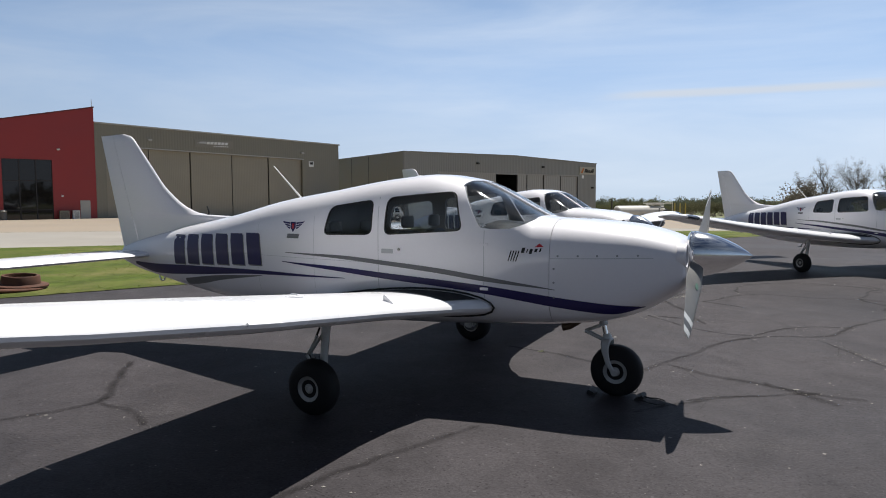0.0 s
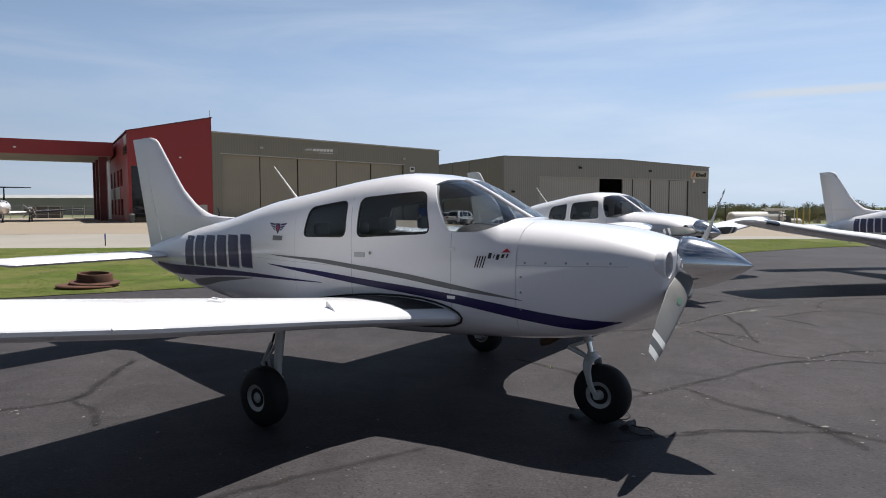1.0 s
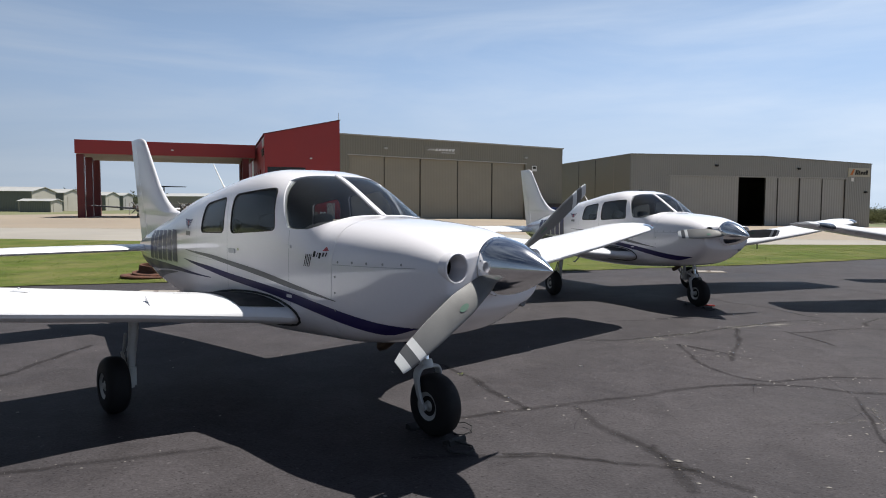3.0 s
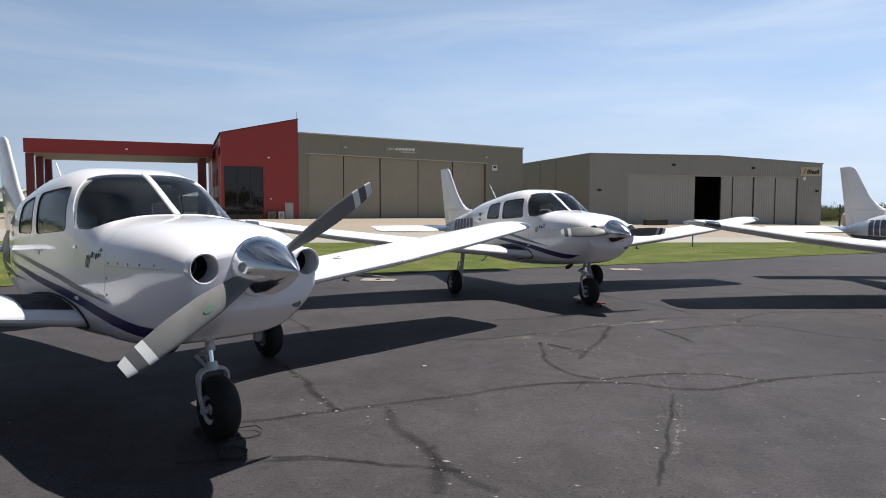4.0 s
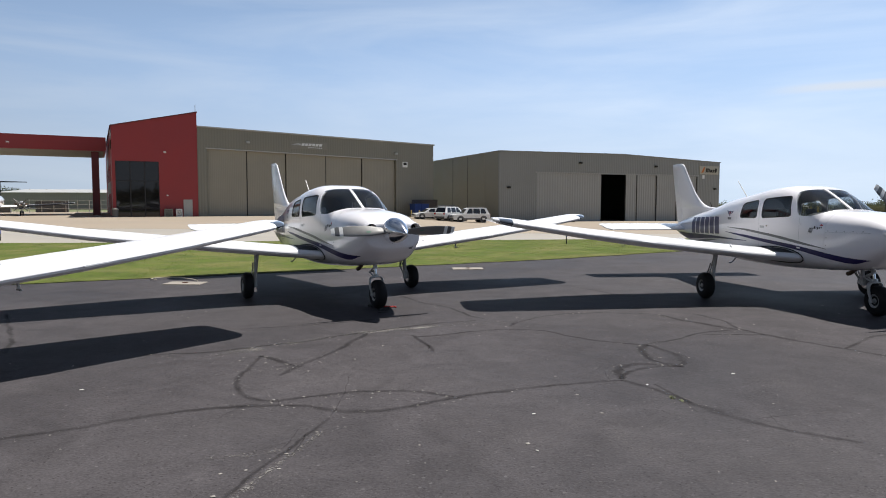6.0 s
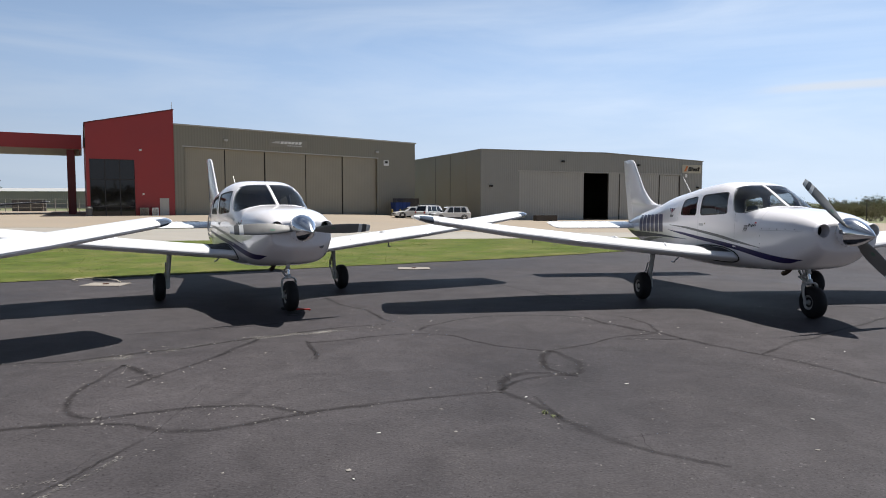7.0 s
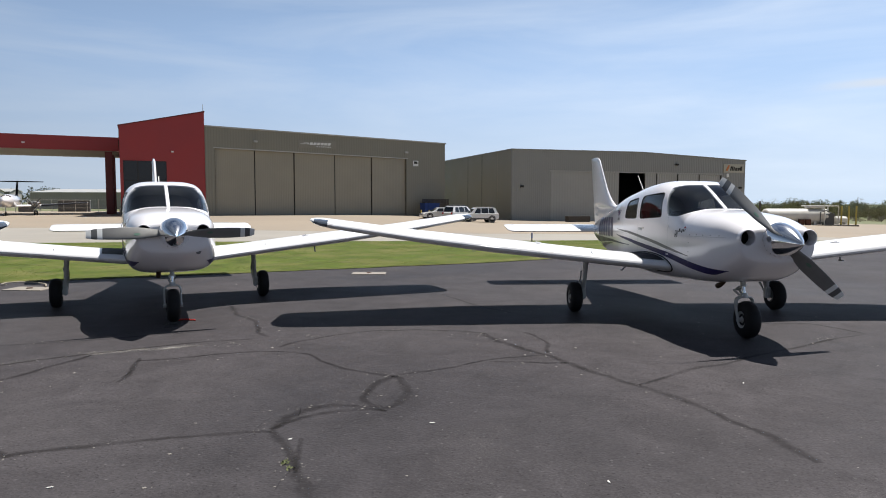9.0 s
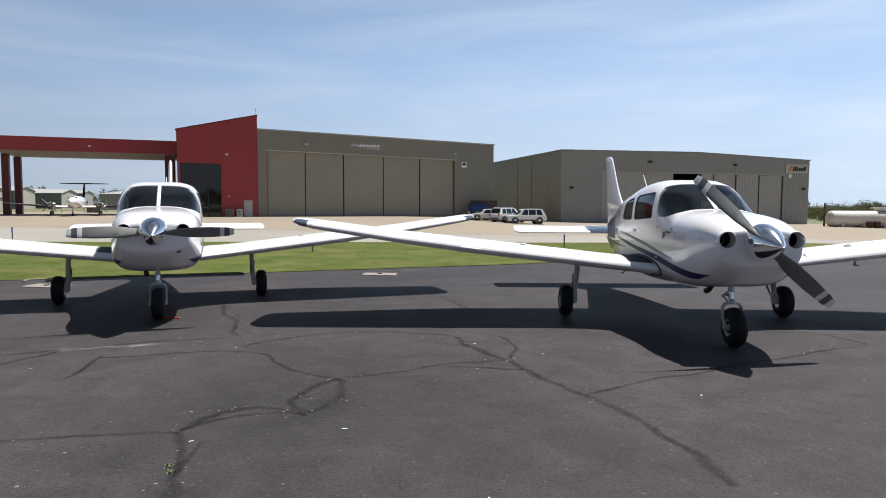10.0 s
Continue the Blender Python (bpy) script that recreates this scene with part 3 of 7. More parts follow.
# red block at its end
RB = thing("red_terminal", H1_FRAME, "dark red metal building with sloped roof and black windows", "building")


def red_top(x):
    return 11.55 + 1.90 * x / 8.5


bm = bmesh.new()
slab(bm, [(-8.5, -1.0), (-8.2, -1.0), (-8.2, 6.05), (-3.95, 6.05), (-3.95, -1.0), (0.0, -1.0), (0.0, red_top(0)), (-8.5, red_top(-8.5))], -0.06, 0.25)
part("front_wall", bm, RED, RB, "dark red front wall")
bm = bmesh.new()
slab(bm, [(-0.25, -1.0), (0.0, -1.0), (0.0, 11.4), (-0.25, 11.4)], 0.26, 36)
part("party_wall", bm, RED, RB)
bm = bmesh.new()
slab(bm, [(-8.5, -1.0), (0.0, -1.0), (0.0, 11.3), (-8.5, 9.5)], 36.01, 36.25)
part("back_wall", bm, RED, RB)
# end wall under the canopy: two storeys of narrow windows with pale panels between them
bays = [(6.0, 8.6), (10.2, 12.2), (14.6, 16.6), (19.0, 21.0)]
bm = bmesh.new()
edges = [0.26] + [v for bay in bays for v in bay] + [22.0]
for a, b in zip(edges[::2], edges[1::2]):
    slab(bm, [(-8.5, -1.0), (-8.25, -1.0), (-8.25, 9.5), (-8.5, 9.5)], a, b)
for a, b in bays:
    for lo, hi in ((-1.0, 0.8), (2.65, 4.15), (6.1, 9.5)):
        slab(bm, [(-8.5, lo), (-8.25, lo), (-8.25, hi), (-8.5, hi)], a, b)
slab(bm, [(-8.5, -1.0), (-8.25, -1.0), (-8.25, 9.5), (-8.5, 9.5)], 27.4, 36.0)
part("end_wall", bm, RED, RB, "dark red end wall with two rows of windows")
for a, b in bays:
    for lo, hi in ((0.8, 2.65), (4.15, 6.1)):
        bm = bmesh.new()
        box(bm, -8.42, -8.38, a + 0.003, b - 0.003, lo + 0.003, hi - 0.003)
        part("end_window", bm, BLACK_GLASS, RB, "dark window pane")
for a, b in ((9.0, 14.4), (17.3, 21.9)):
    bm = bmesh.new()
    box(bm, -8.54, -8.503, a, b, 2.72, 4.10, 0.01)
    part("spandrel_panel", bm, TRIM, RB, "pale grey wall panel")
# white sheet added across the gap, in place of the bright wall beyond
bm = bmesh.new()
box(bm, -8.45, -8.25, 22.01, 27.39, -1.0, 9.5)
part("gap_infill", bm, SIGN_WHITE, RB, "white sheet across the wall gap, for the bright wall beyond")
# sky reflection on the corner glass, painted as a pale panel
bm = bmesh.new()
box(bm, -8.56, -8.503, 0.4, 2.9, 8.40, 9.35, 0.01)
part("sign_panel", bm, TRIM, RB, "pale panel under the eave, for corner glass reflecting the sky")
bm = bmesh.new()
for k in range(5):
    box(bm, -8.60, -8.503, 0.7, 3.6, 7.42 + 0.17 * k, 7.53 + 0.17 * k, 0.01)
part("louvre", bm, GAP, RB, "dark louvred vent")
bm = bmesh.new()
slab(bm, [(-8.62, red_top(-8.62)), (0.06, red_top(0.06)), (0.06, red_top(0.06) + 0.12), (-8.62, red_top(-8.62) + 0.12)], -0.14, 36.3)
part("roof", bm, DARK_RED, RB, "sloped red roof edge")
cols = [-8.2, -6.78, -5.37, -3.95]
levels = [0.05, 1.05, 3.95, 6.05]
for a, b in zip(cols, cols[1:]):
    for lo, hi in zip(levels, levels[1:]):
        bm = bmesh.new()
        box(bm, a + 0.05, b - 0.05, 0.08, 0.11, lo + 0.04, hi - 0.04)
        part("window_pane", bm, BLACK_GLASS, RB, "large dark reflective window pane")
bm = bmesh.new()
for x in cols:
    box(bm, x - 0.05, x + 0.05, 0.0, 0.15, -0.3, 6.05)
for z in levels:
    box(bm, -8.2, -3.95, 0.003, 0.145, z - 0.04, z + 0.04)
part("window_frame", bm, FRAME, RB, "dark metal window frame")
bm = bmesh.new()
box(bm, -8.2, -3.95, 0.40, 0.42, -0.3, 6.05)
part("window_backing", bm, GAP, RB, "dark interior behind glass")
bm = bmesh.new()
box(bm, -1.55, -0.62, -0.12, -0.063, 0.0, 1.98, 0.01)
part("service_door", bm, TRIM, RB, "pale grey steel service door")
bm = bmesh.new()
box(bm, -3.48, -3.2, -0.30, -0.063, 7.02, 7.18, 0.03)
part("wall_light", bm, SIGN_WHITE, RB, "small wall-mounted floodlight")
bm = bmesh.new()
box(bm, -3.25, -3.05, -0.20, -0.063, 2.35, 2.5, 0.02)
part("wall_light", bm, SIGN_WHITE, RB, "small round wall lamp")
bm = bmesh.new()
tube(bm, [(-0.10, 0.1, 11.4), (-0.10, 0.1, 12.4)], 0.025, 6)
part("lightning_rod", bm, TRIM, RB)

# canopy on red columns
CP = thing("canopy", H1_FRAME, "dark red steel canopy over the drive, on slim columns", "canopy")
bm = bmesh.new()
box(bm, -29.7, -8.80, 12.5, 25.6, 7.85, 9.50, 0.02)
part("fascia", bm, RED, CP, "deep red canopy fascia")
bm = bmesh.new()
box(bm, -29.4, -9.1, 12.8, 25.3, 7.78, 7.846)
part("soffit", bm, SOFFIT, CP, "pale canopy ceiling")
bm = bmesh.new()
box(bm, -18.95, -18.63, 12.38, 12.497, 8.46, 8.61, 0.02)
part("wall_light", bm, SIGN_WHITE, CP, "small floodlight on the fascia")
for x, y in ((-29.2, 13.2), (-29.2, 19.0), (-29.2, 24.8), (-10.0, 13.2), (-10.0, 19.0), (-10.0, 24.8)):
    bm = bmesh.new()
    box(bm, x - 0.40, x + 0.40, y - 0.40, y + 0.40, -1.0, 7.775, 0.02)
    part("column", bm, DARK_RED, CP, "square dark red column")

# lower grey hangar
H2 = thing("hangar", wall_frame(-6.87, 88.55, 23.36, 110.3, 0.0), "grey ribbed metal hangar with one door standing open", "hangar")
L2 = 37.24
bm = bmesh.new()
slab(bm, [(0, -2.2), (5.6, -2.2), (5.6, 5.88), (33.0, 5.66), (33.0, -2.2), (L2, -2.2), (L2, 7.82), (19.5, 8.52), (0, 8.40)], 0.0, 0.3)
part("front_wall", bm, GREY_CLAD, H2, "grey ribbed front wall")
bm = bmesh.new()
slab(bm, [(0, -2.2), (0.3, -2.2), (0.3, 8.40), (0, 8.40)], 0.301, 34)
part("side_wall", bm, TAUPE, H2, "smooth taupe side wall")
bm = bmesh.new()
slab(bm, [(L2 - 0.3, -2.2), (L2, -2.2), (L2, 7.8), (L2 - 0.3, 7.8)], 0.301, 34)
part("side_wall", bm, GREY_CLAD, H2)
bm = bmesh.new()
slab(bm, [(0, -2.2), (L2, -2.2), (L2, 7.8), (19.5, 8.5), (0, 8.4)], 34.01, 34.3)
part("back_wall", bm, GREY_CLAD, H2)
bm = bmesh.new()
slab(bm, [(-0.1, 8.405), (19.5, 8.525), (L2 + 0.1, 7.825), (L2 + 0.1, 7.92), (19.5, 8.64), (-0.1, 8.52)], -0.10, 34.4)
part("roof", bm, GREY_CLAD, H2, "thin grey roof edge")
for a, b, y in ((5.6, 10.6, 0.08), (10.55, 16.0, 0.14), (20.1, 22.0, 0.08), (22.0, 25.5, 0.14), (25.5, 29.15, 0.08), (29.15, 33.0, 0.14)):
    bm = bmesh.new()
    box(bm, a + 0.04, b - 0.04, y, y + 0.05, -1.6, 5.95 - 0.012 * (a - 5.6), 0.01)
    part("sliding_door", bm, GREY_DOOR, H2, "tall grey sliding door panel")
for x in (22.0, 25.5, 29.15, 32.95):
    bm = bmesh.new()
    box(bm, x - 0.07, x + 0.07, 0.04, 0.075, -1.5, 5.8)
    part("door_gap", bm, GAP, H2, "dark rubber door gap")
bm = bmesh.new()
for a, b in ((5.4, 16.05), (20.05, 33.2)):
    box(bm, a, b, 0.22, 0.25, -1.6, 6.0)
part("door_backing", bm, GAP, H2)
bm = bmesh.new()
box(bm, 5.4, 33.2, -0.05, -0.003, 5.72, 5.90, 0.01)
part("door_header", bm, GREY_DOOR, H2)
for x in (4.5, 10.0, 15.5):
    bm = bmesh.new()
    box(bm, -0.02, -0.003, x - 0.05, x + 0.05, -2.0, 8.3)
    part("wall_seam", bm, GAP if x > 5 else TAUPE_DOOR, H2)
bm = bmesh.new()
box(bm, 33.3, 36.95, -0.08, -0.003, 6.05, 7.28, 0.01)
sign = part("sign_panel", bm, PALE_SIGN, H2, "beige sign panel with orange and black shapes")
bm = bmesh.new()
slab(bm, [(33.6, 6.3), (34.0, 6.3), (34.35, 7.1), (34.1, 7.1)], -0.11, -0.083)
part("sign_mark", bm, SIGN_ORANGE, sign, "orange slanted mark")
for k, (w, h) in enumerate(((0.20, 0.62), (0.20, 0.62), (0.20, 0.56), (0.34, 0.42), (0.34, 0.42), (0.34, 0.62))):
    x = (34.42, 34.70, 34.98, 35.28, 35.72, 36.16)[k]
    bm = bmesh.new()
    slab(bm, [(x, 6.34), (x + w, 6.34), (x + w + 0.12, 6.34 + h), (x + 0.12, 6.34 + h)], -0.11, -0.083)
    part("sign_bar", bm, GAP, sign, "black lettering bar")
bm = bmesh.new()
box(bm, 33.9, 34.3, -0.04, -0.003, 5.4, 5.9)
part("number_plate", bm, SIGN_WHITE, H2)
for x, z in ((1.4, 3.75), (12.4, 7.2), (25.2, 7.0), (36.3, 3.9)):
    bm = bmesh.new()
    box(bm, x - 0.22, x + 0.22, -0.28, -0.003, z - 0.13, z + 0.13, 0.04)
    part("wall_light", bm, GAP, H2, "small dark wall light")


SEALED, LINES = [], []


def crack(width, *points, fill=None, hairline=False):
    """A tarred crack: a thin uneven ribbon along a wavering line on the asphalt."""
    line = []
    for (x0, y0), (x1, y1) in zip(points, points[1:]):
        n = max(3, int(math.dist((x0, y0), (x1, y1)) / 0.06))
        for i in range(n):
            t = i / n
            line.append(Vector((x0 + (x1 - x0) * t, y0 + (y1 - y0) * t, 0)))
    line.append(Vector((*points[-1], 0)))
    for _ in range(12):
        line = [line[0]] + [(a + b * 2 + c) / 4 for a, b, c in zip(line, line[1:], line[2:])] + [line[-1]]
    LINES.append(line)
    bm = bmesh.new()
    uv = bm.loops.layers.uv.new("across")
    rows = []
    for i, p in enumerate(line):
        d = (line[min(i + 1, len(line) - 1)] - line[max(i - 1, 0)]).normalized()
        side = Vector((-d.y, d.x, 0))
        w = noise.noise_vector(p * 3.1)
        q = p + 0.035 * Vector((w.x, w.y, 0)) + 0.012 * Vector((noise.noise(p * 17), noise.noise(p * 17 + Vector((9, 3, 1))), 0))
        half = (width if fill else 0.005 if hairline else 0.021 + 0.66 * min(width, 0.075)) * (1.0 + 0.45 * noise.noise(p * 1.7) + 0.22 * noise.noise(p * 9))
        half *= min(1.0, 0.7 + 0.1 * min(i, len(line) - 1 - i))
        half = max(0.004, half)
        z = ground_z(q.x, q.y)
        rows.append([bm.verts.new((q.x + side.x * half * k, q.y + side.y * half * k, z + 0.0012 + 0.00012 * len(SEALED))) for k in (-1, -0.6, 0.6, 1)])
    for r, s in zip(rows, rows[1:]):
        for k in range(3):
            f = bm.faces.new((r[k], r[k + 1], s[k + 1], s[k]))
            for loop, v in zip(f.loops, (k, k + 1, k + 1, k)):
                loop[uv].uv = (0.0, (0.0, 0.2, 0.8, 1.0)[v])
    for f in bm.faces:
        f.normal_update()
        if f.normal.z < 0:
            f.normal_flip()
    me = bpy.data.meshes.new("crack_seal")
    bm.to_mesh(me)
    bm.free()
    me.materials.append(fill or TAR)
    ob = new("crack_seal", me)
    SEALED.append(ob)
    return tagged(ob, "pale worn crack line in the asphalt" if fill else "dark tar-filled crack in the asphalt", "crack seal", "sealed cracks", "structure")


crack(0.130, (2.40, 9.48), (2.69, 9.86), (2.95, 10.28), (3.27, 10.77), (3.68, 11.23), (4.20, 11.59), (4.73, 12.03), (5.13, 12.20), fill=WORN)
crack(0.045, (3.79, 8.13), (4.06, 8.38), (4.36, 8.58), (4.84, 8.75), (5.05, 8.64), (5.22, 8.65))
crack(0.045, (4.17, 8.09), (4.40, 8.00), (4.73, 8.12), (4.98, 8.36), (5.24, 8.63), (5.54, 8.89), (5.88, 9.14), (6.26, 9.37), (6.61, 9.53))
crack(0.030, (3.92, 8.05), (4.17, 8.11))
crack(0.040, (4.15, 11.01), (4.52, 10.48), (4.62, 10.22))
crack(0.030, (4.21, 10.91), (4.54, 11.16), (4.92, 11.56), (5.45, 11.78), (5.82, 11.68), (5.95, 11.41), (6.19, 11.35), (6.44, 11.22), (6.74, 11.18), (6.90, 11.14))
crack(0.050, (2.97, 14.27), (3.56, 13.58), (4.10, 13.24), (4.58, 12.50), (4.79, 12.39))
crack(0.030, (5.22, 11.93), (5.28, 12.31), (5.79, 13.09), (6.28, 13.29), (7.05, 13.43), (7.29, 13.32))
crack(0.068, (7.20, 13.36), (7.42, 13.00), (8.09, 12.43), (8.65, 11.85), (9.06, 11.48), (9.50, 11.06), (9.82, 10.60), (10.03, 10.30), (10.13, 10.02))
crack(0.035, (7.67, 13.58), (7.91, 13.30), (8.07, 13.05), (8.09, 12.55))
crack(0.070, (6.90, 11.14), (7.08, 10.94), (7.21, 10.74), (7.26, 10.42), (7.19, 10.19), (7.06, 10.24), (6.92, 10.34), (6.83, 10.57), (6.81, 10.90), (6.90, 11.17))
crack(0.030, (6.90, 11.17), (7.28, 11.55), (7.62, 12.11), (8.05, 12.40))
crack(0.020, (7.62, 11.95), (8.38, 12.13))
crack(0.075, (7.19, 10.19), (6.76, 10.24), (6.57, 10.07), (6.54, 9.85), (6.59, 9.56))
crack(0.040, (7.19, 10.19), (6.95, 10.17), (6.74, 10.00), (6.61, 9.76), (6.59, 9.56))
crack(0.058, (6.60, 9.54), (6.87, 9.24), (7.09, 8.96), (7.35, 8.66), (7.60, 8.47))
crack(0.030, (7.60, 8.47), (7.85, 8.37), (8.14, 8.28))
crack(0.025, (6.87, 9.45), (6.96, 9.18), (7.12, 8.93))
crack(0.030, (9.05, 11.52), (9.50, 12.17), (10.10, 12.85), (10.65, 13.52), (11.13, 14.10), (11.72, 14.72))
crack(0.030, (11.72, 14.72), (11.55, 14.92), (11.25, 15.35), (10.54, 15.05))
crack(0.055, (1.35, 5.91), (1.51, 6.04), (1.71, 6.26), (1.93, 6.47), (2.19, 6.70), (2.44, 6.96), (2.70, 7.14), (3.03, 7.55), (3.33, 7.80), (3.62, 8.00), (3.92, 8.05))
crack(0.070, (2.28, 6.70), (2.43, 6.37), (2.70, 6.12), (2.97, 5.86), (3.12, 5.62), (3.22, 5.32))
crack(0.055, (1.92, 6.47), (1.48, 6.84), (1.12, 7.26), (0.72, 7.55))
crack(0.030, (2.02, 5.47), (2.27, 5.59), (2.55, 5.59), (2.74, 5.60))
crack(0.035, (2.92, 9.58), (3.07, 8.98), (3.22, 8.52), (3.43, 8.27), (3.65, 8.08), (3.79, 8.17))
crack(0.045, (3.56, 10.99), (3.58, 10.04), (3.49, 9.24), (3.48, 8.91))
crack(0.050, (2.92, 9.58), (3.24, 9.39), (3.45, 9.27))
crack(0.0, (4.10, 9.06), (4.24, 8.70), (4.39, 8.09), (4.44, 7.88), hairline=True)
crack(0.010, (4.44, 7.88), (4.40, 7.32), (4.41, 6.82), (4.39, 6.30), (4.37, 5.88))
crack(0.045, (4.50, 7.60), (4.47, 7.10), (4.47, 6.70), (4.44, 6.30), fill=WORN)
crack(0.045, (3.95, 6.95), (4.15, 7.05), (4.36, 7.20), fill=WORN)
crack(0.030, (1.70, 9.30), (2.30, 9.58), (2.62, 9.95), (3.05, 10.40), (3.49, 11.00), (4.12, 11.78), (4.71, 12.20))
crack(0.025, (1.92, 10.83), (2.61, 11.32), (3.29, 11.88), (3.85, 12.48))
crack(0.030, (5.72, 16.52), (6.58, 15.47), (7.26, 14.93))
crack(0.060, (-3.41, 4.94), (-3.10, 5.14), (-2.85, 5.37), (-2.95, 5.69), (-3.20, 6.36), (-3.33, 6.82))
crack(0.050, (-2.85, 5.37), (-2.54, 5.22), (-2.25, 4.85))
crack(0.040, (-0.94, 3.64), (-0.30, 4.33), (0.28, 4.84))
crack(0.045, (-2.00, 11.02), (-1.33, 10.45), (-0.58, 9.81), (0.22, 9.00))
crack(0.050, (2.93, 6.03), (2.86, 5.97), (3.21, 5.62), (3.52, 5.48))
crack(0.030, (1.52, 5.18), (1.97, 5.41), (2.55, 5.60), (3.26, 5.68))

# fine cracks that branch from the sealed ones
branch = random.Random(8)
for line in list(LINES):
    for _ in range(1 + len(line) // 45):
        p = line[branch.randrange(len(line))]
        a, reach = branch.uniform(0, 6.283), branch.uniform(0.2, 0.5)
        q, pts = p.copy(), [(p.x, p.y)]
        for _ in range(3):
            a += branch.uniform(-0.25, 0.25)
            q = q + Vector((math.cos(a), math.sin(a), 0)) * reach / 3
            pts.append((q.x, q.y))
        crack(0.0, *pts, hairline=True)


# ---- the fuselage's form: x ahead of the nose wheel, y to its left wing, z up ----
#        x     top   bottom half  waist  p_top p_low
FORM = [
    (0.586, 1.316, 1.016, 0.378, 1.17, 3.0, 3.0),
    (0.574, 1.343, 0.982, 0.412, 1.17, 3.05, 3.1),
    (0.550, 1.362, 0.958, 0.430, 1.17, 3.1, 3.2),
    (0.500, 1.390, 0.919, 0.448, 1.17, 3.15, 3.4),
    (0.400, 1.426, 0.860, 0.474, 1.16, 3.2, 3.7),
    (0.200, 1.474, 0.756, 0.520, 1.14, 3.3, 4.1),
    (0.000, 1.498, 0.696, 0.553, 1.12, 3.35, 4.25),
    (-0.300, 1.522, 0.648, 0.571, 1.10, 3.4, 4.1),
    (-0.500, 1.533, 0.626, 0.577, 1.10, 3.4, 3.9),
    (-0.590, 1.541, 0.617, 0.580, 1.10, 3.4, 3.75),
    (-0.640, 1.566, 0.612, 0.583, 1.105, 3.45, 3.7),
    (-0.750, 1.624, 0.605, 0.587, 1.11, 3.5, 3.55),
    (-1.000, 1.760, 0.585, 0.594, 1.13, 3.75, 3.45),
    (-1.160, 1.836, 0.574, 0.599, 1.14, 3.9, 3.42),
    (-1.300, 1.880, 0.564, 0.603, 1.15, 4.0, 3.4),
    (-1.580, 1.922, 0.548, 0.611, 1.16, 4.15, 3.35),
    (-1.960, 1.894, 0.537, 0.617, 1.16, 4.3, 3.35),
    (-2.720, 1.788, 0.534, 0.596, 1.14, 4.0, 3.1),
    (-3.330, 1.705, 0.550, 0.526, 1.12, 3.6, 2.95),
    (-4.180, 1.532, 0.603, 0.404, 1.08, 3.05, 2.8),
    (-4.900, 1.410, 0.690, 0.292, 1.06, 2.7, 2.6),
    (-5.370, 1.320, 0.770, 0.210, 1.05, 2.5, 2.4),
    (-5.880, 1.210, 0.865, 0.108, 1.03, 2.35, 2.2),
    (-6.160, 1.130, 0.950, 0.048, 1.03, 2.0, 2.0),
]
FX = [f[0] for f in FORM]


def form(x):
    return [smooth_line(FX, [f[k] for f in FORM], x) for k in range(1, 7)]


def section(x, inset=0.0, floor=None, n=64):
    top, low, half, waist, pt, pl = form(x)
    top, low, half = top - inset, low + inset, half - inset
    if floor is not None:
        low = max(low, floor)
    ring = []
    for k in range(n):
        a = 2 * math.pi * (k + 0.5) / n
        c, s = math.cos(a), math.sin(a)
        p = pt if s > 0 else pl
        y = half * math.copysign(abs(c) ** (2 / p), c)
        z = waist + (top - waist if s > 0 else waist - low) * math.copysign(abs(s) ** (2 / p), s)
        ring.append(Vector((x, y, z)))
    return ring


def skin_y(x, z):
    """Half width of the skin at a height."""
    top, low, half, waist, pt, pl = form(x)
    r, p = ((z - waist) / (top - waist), pt) if z > waist else ((waist - z) / (waist - low), pl)
    return half * max(0.0, 1 - min(1, abs(r)) ** p) ** (1 / p)


def steps(a, b, d):
    n = max(2, int(abs(b - a) / d + 0.5))
    return [a + (b - a) * i / n for i in range(n + 1)]


def prism(points, y0, y1):
    bm = bmesh.new()
    loft(bm, [[Vector((x, y, z)) for x, z in points] for y in (y0, y1)])
    return as_mesh(bm)


def rounded(points, r, n=5):
    """Corners of a flat outline rounded by about r."""
    out = []
    for i, p in enumerate(points):
        p = Vector(p)
        a, b = Vector(points[i - 1]), Vector(points[(i + 1) % len(points)])
        ra, rb = min(r, (a - p).length * 0.48), min(r, (b - p).length * 0.48)
        s, e = p + (a - p).normalized() * ra, p + (b - p).normalized() * rb
        for k in range(n + 1):
            t = k / n
            out.append(tuple((1 - t) ** 2 * s + 2 * t * (1 - t) * p + t * t * e))
    return out


def grown(points, d):
    c = sum((Vector(p) for p in points), Vector((0, 0))) / len(points)
    return [tuple(Vector(p) + (Vector(p) - c).normalized() * d) for p in points]


REAR_WINDOW = rounded([(-2.622, 1.365), (-2.082, 1.378), (-2.066, 1.690), (-2.545, 1.628)], 0.07)
FRONT_WINDOW = rounded([(-1.942, 1.378), (-1.185, 1.425), (-1.270, 1.758), (-1.912, 1.708)], 0.07)
SCREEN = [(-1.050, 1.482), (-1.022, 1.450), (-0.93, 1.440), (-0.78, 1.444), (-0.70, 1.466), (-0.65, 1.489), (-0.612, 1.515), (-0.604, 1.56), (-0.604, 2.05), (-1.222, 2.05), (-1.228, 1.85), (-1.243, 1.81), (-1.213, 1.775)]


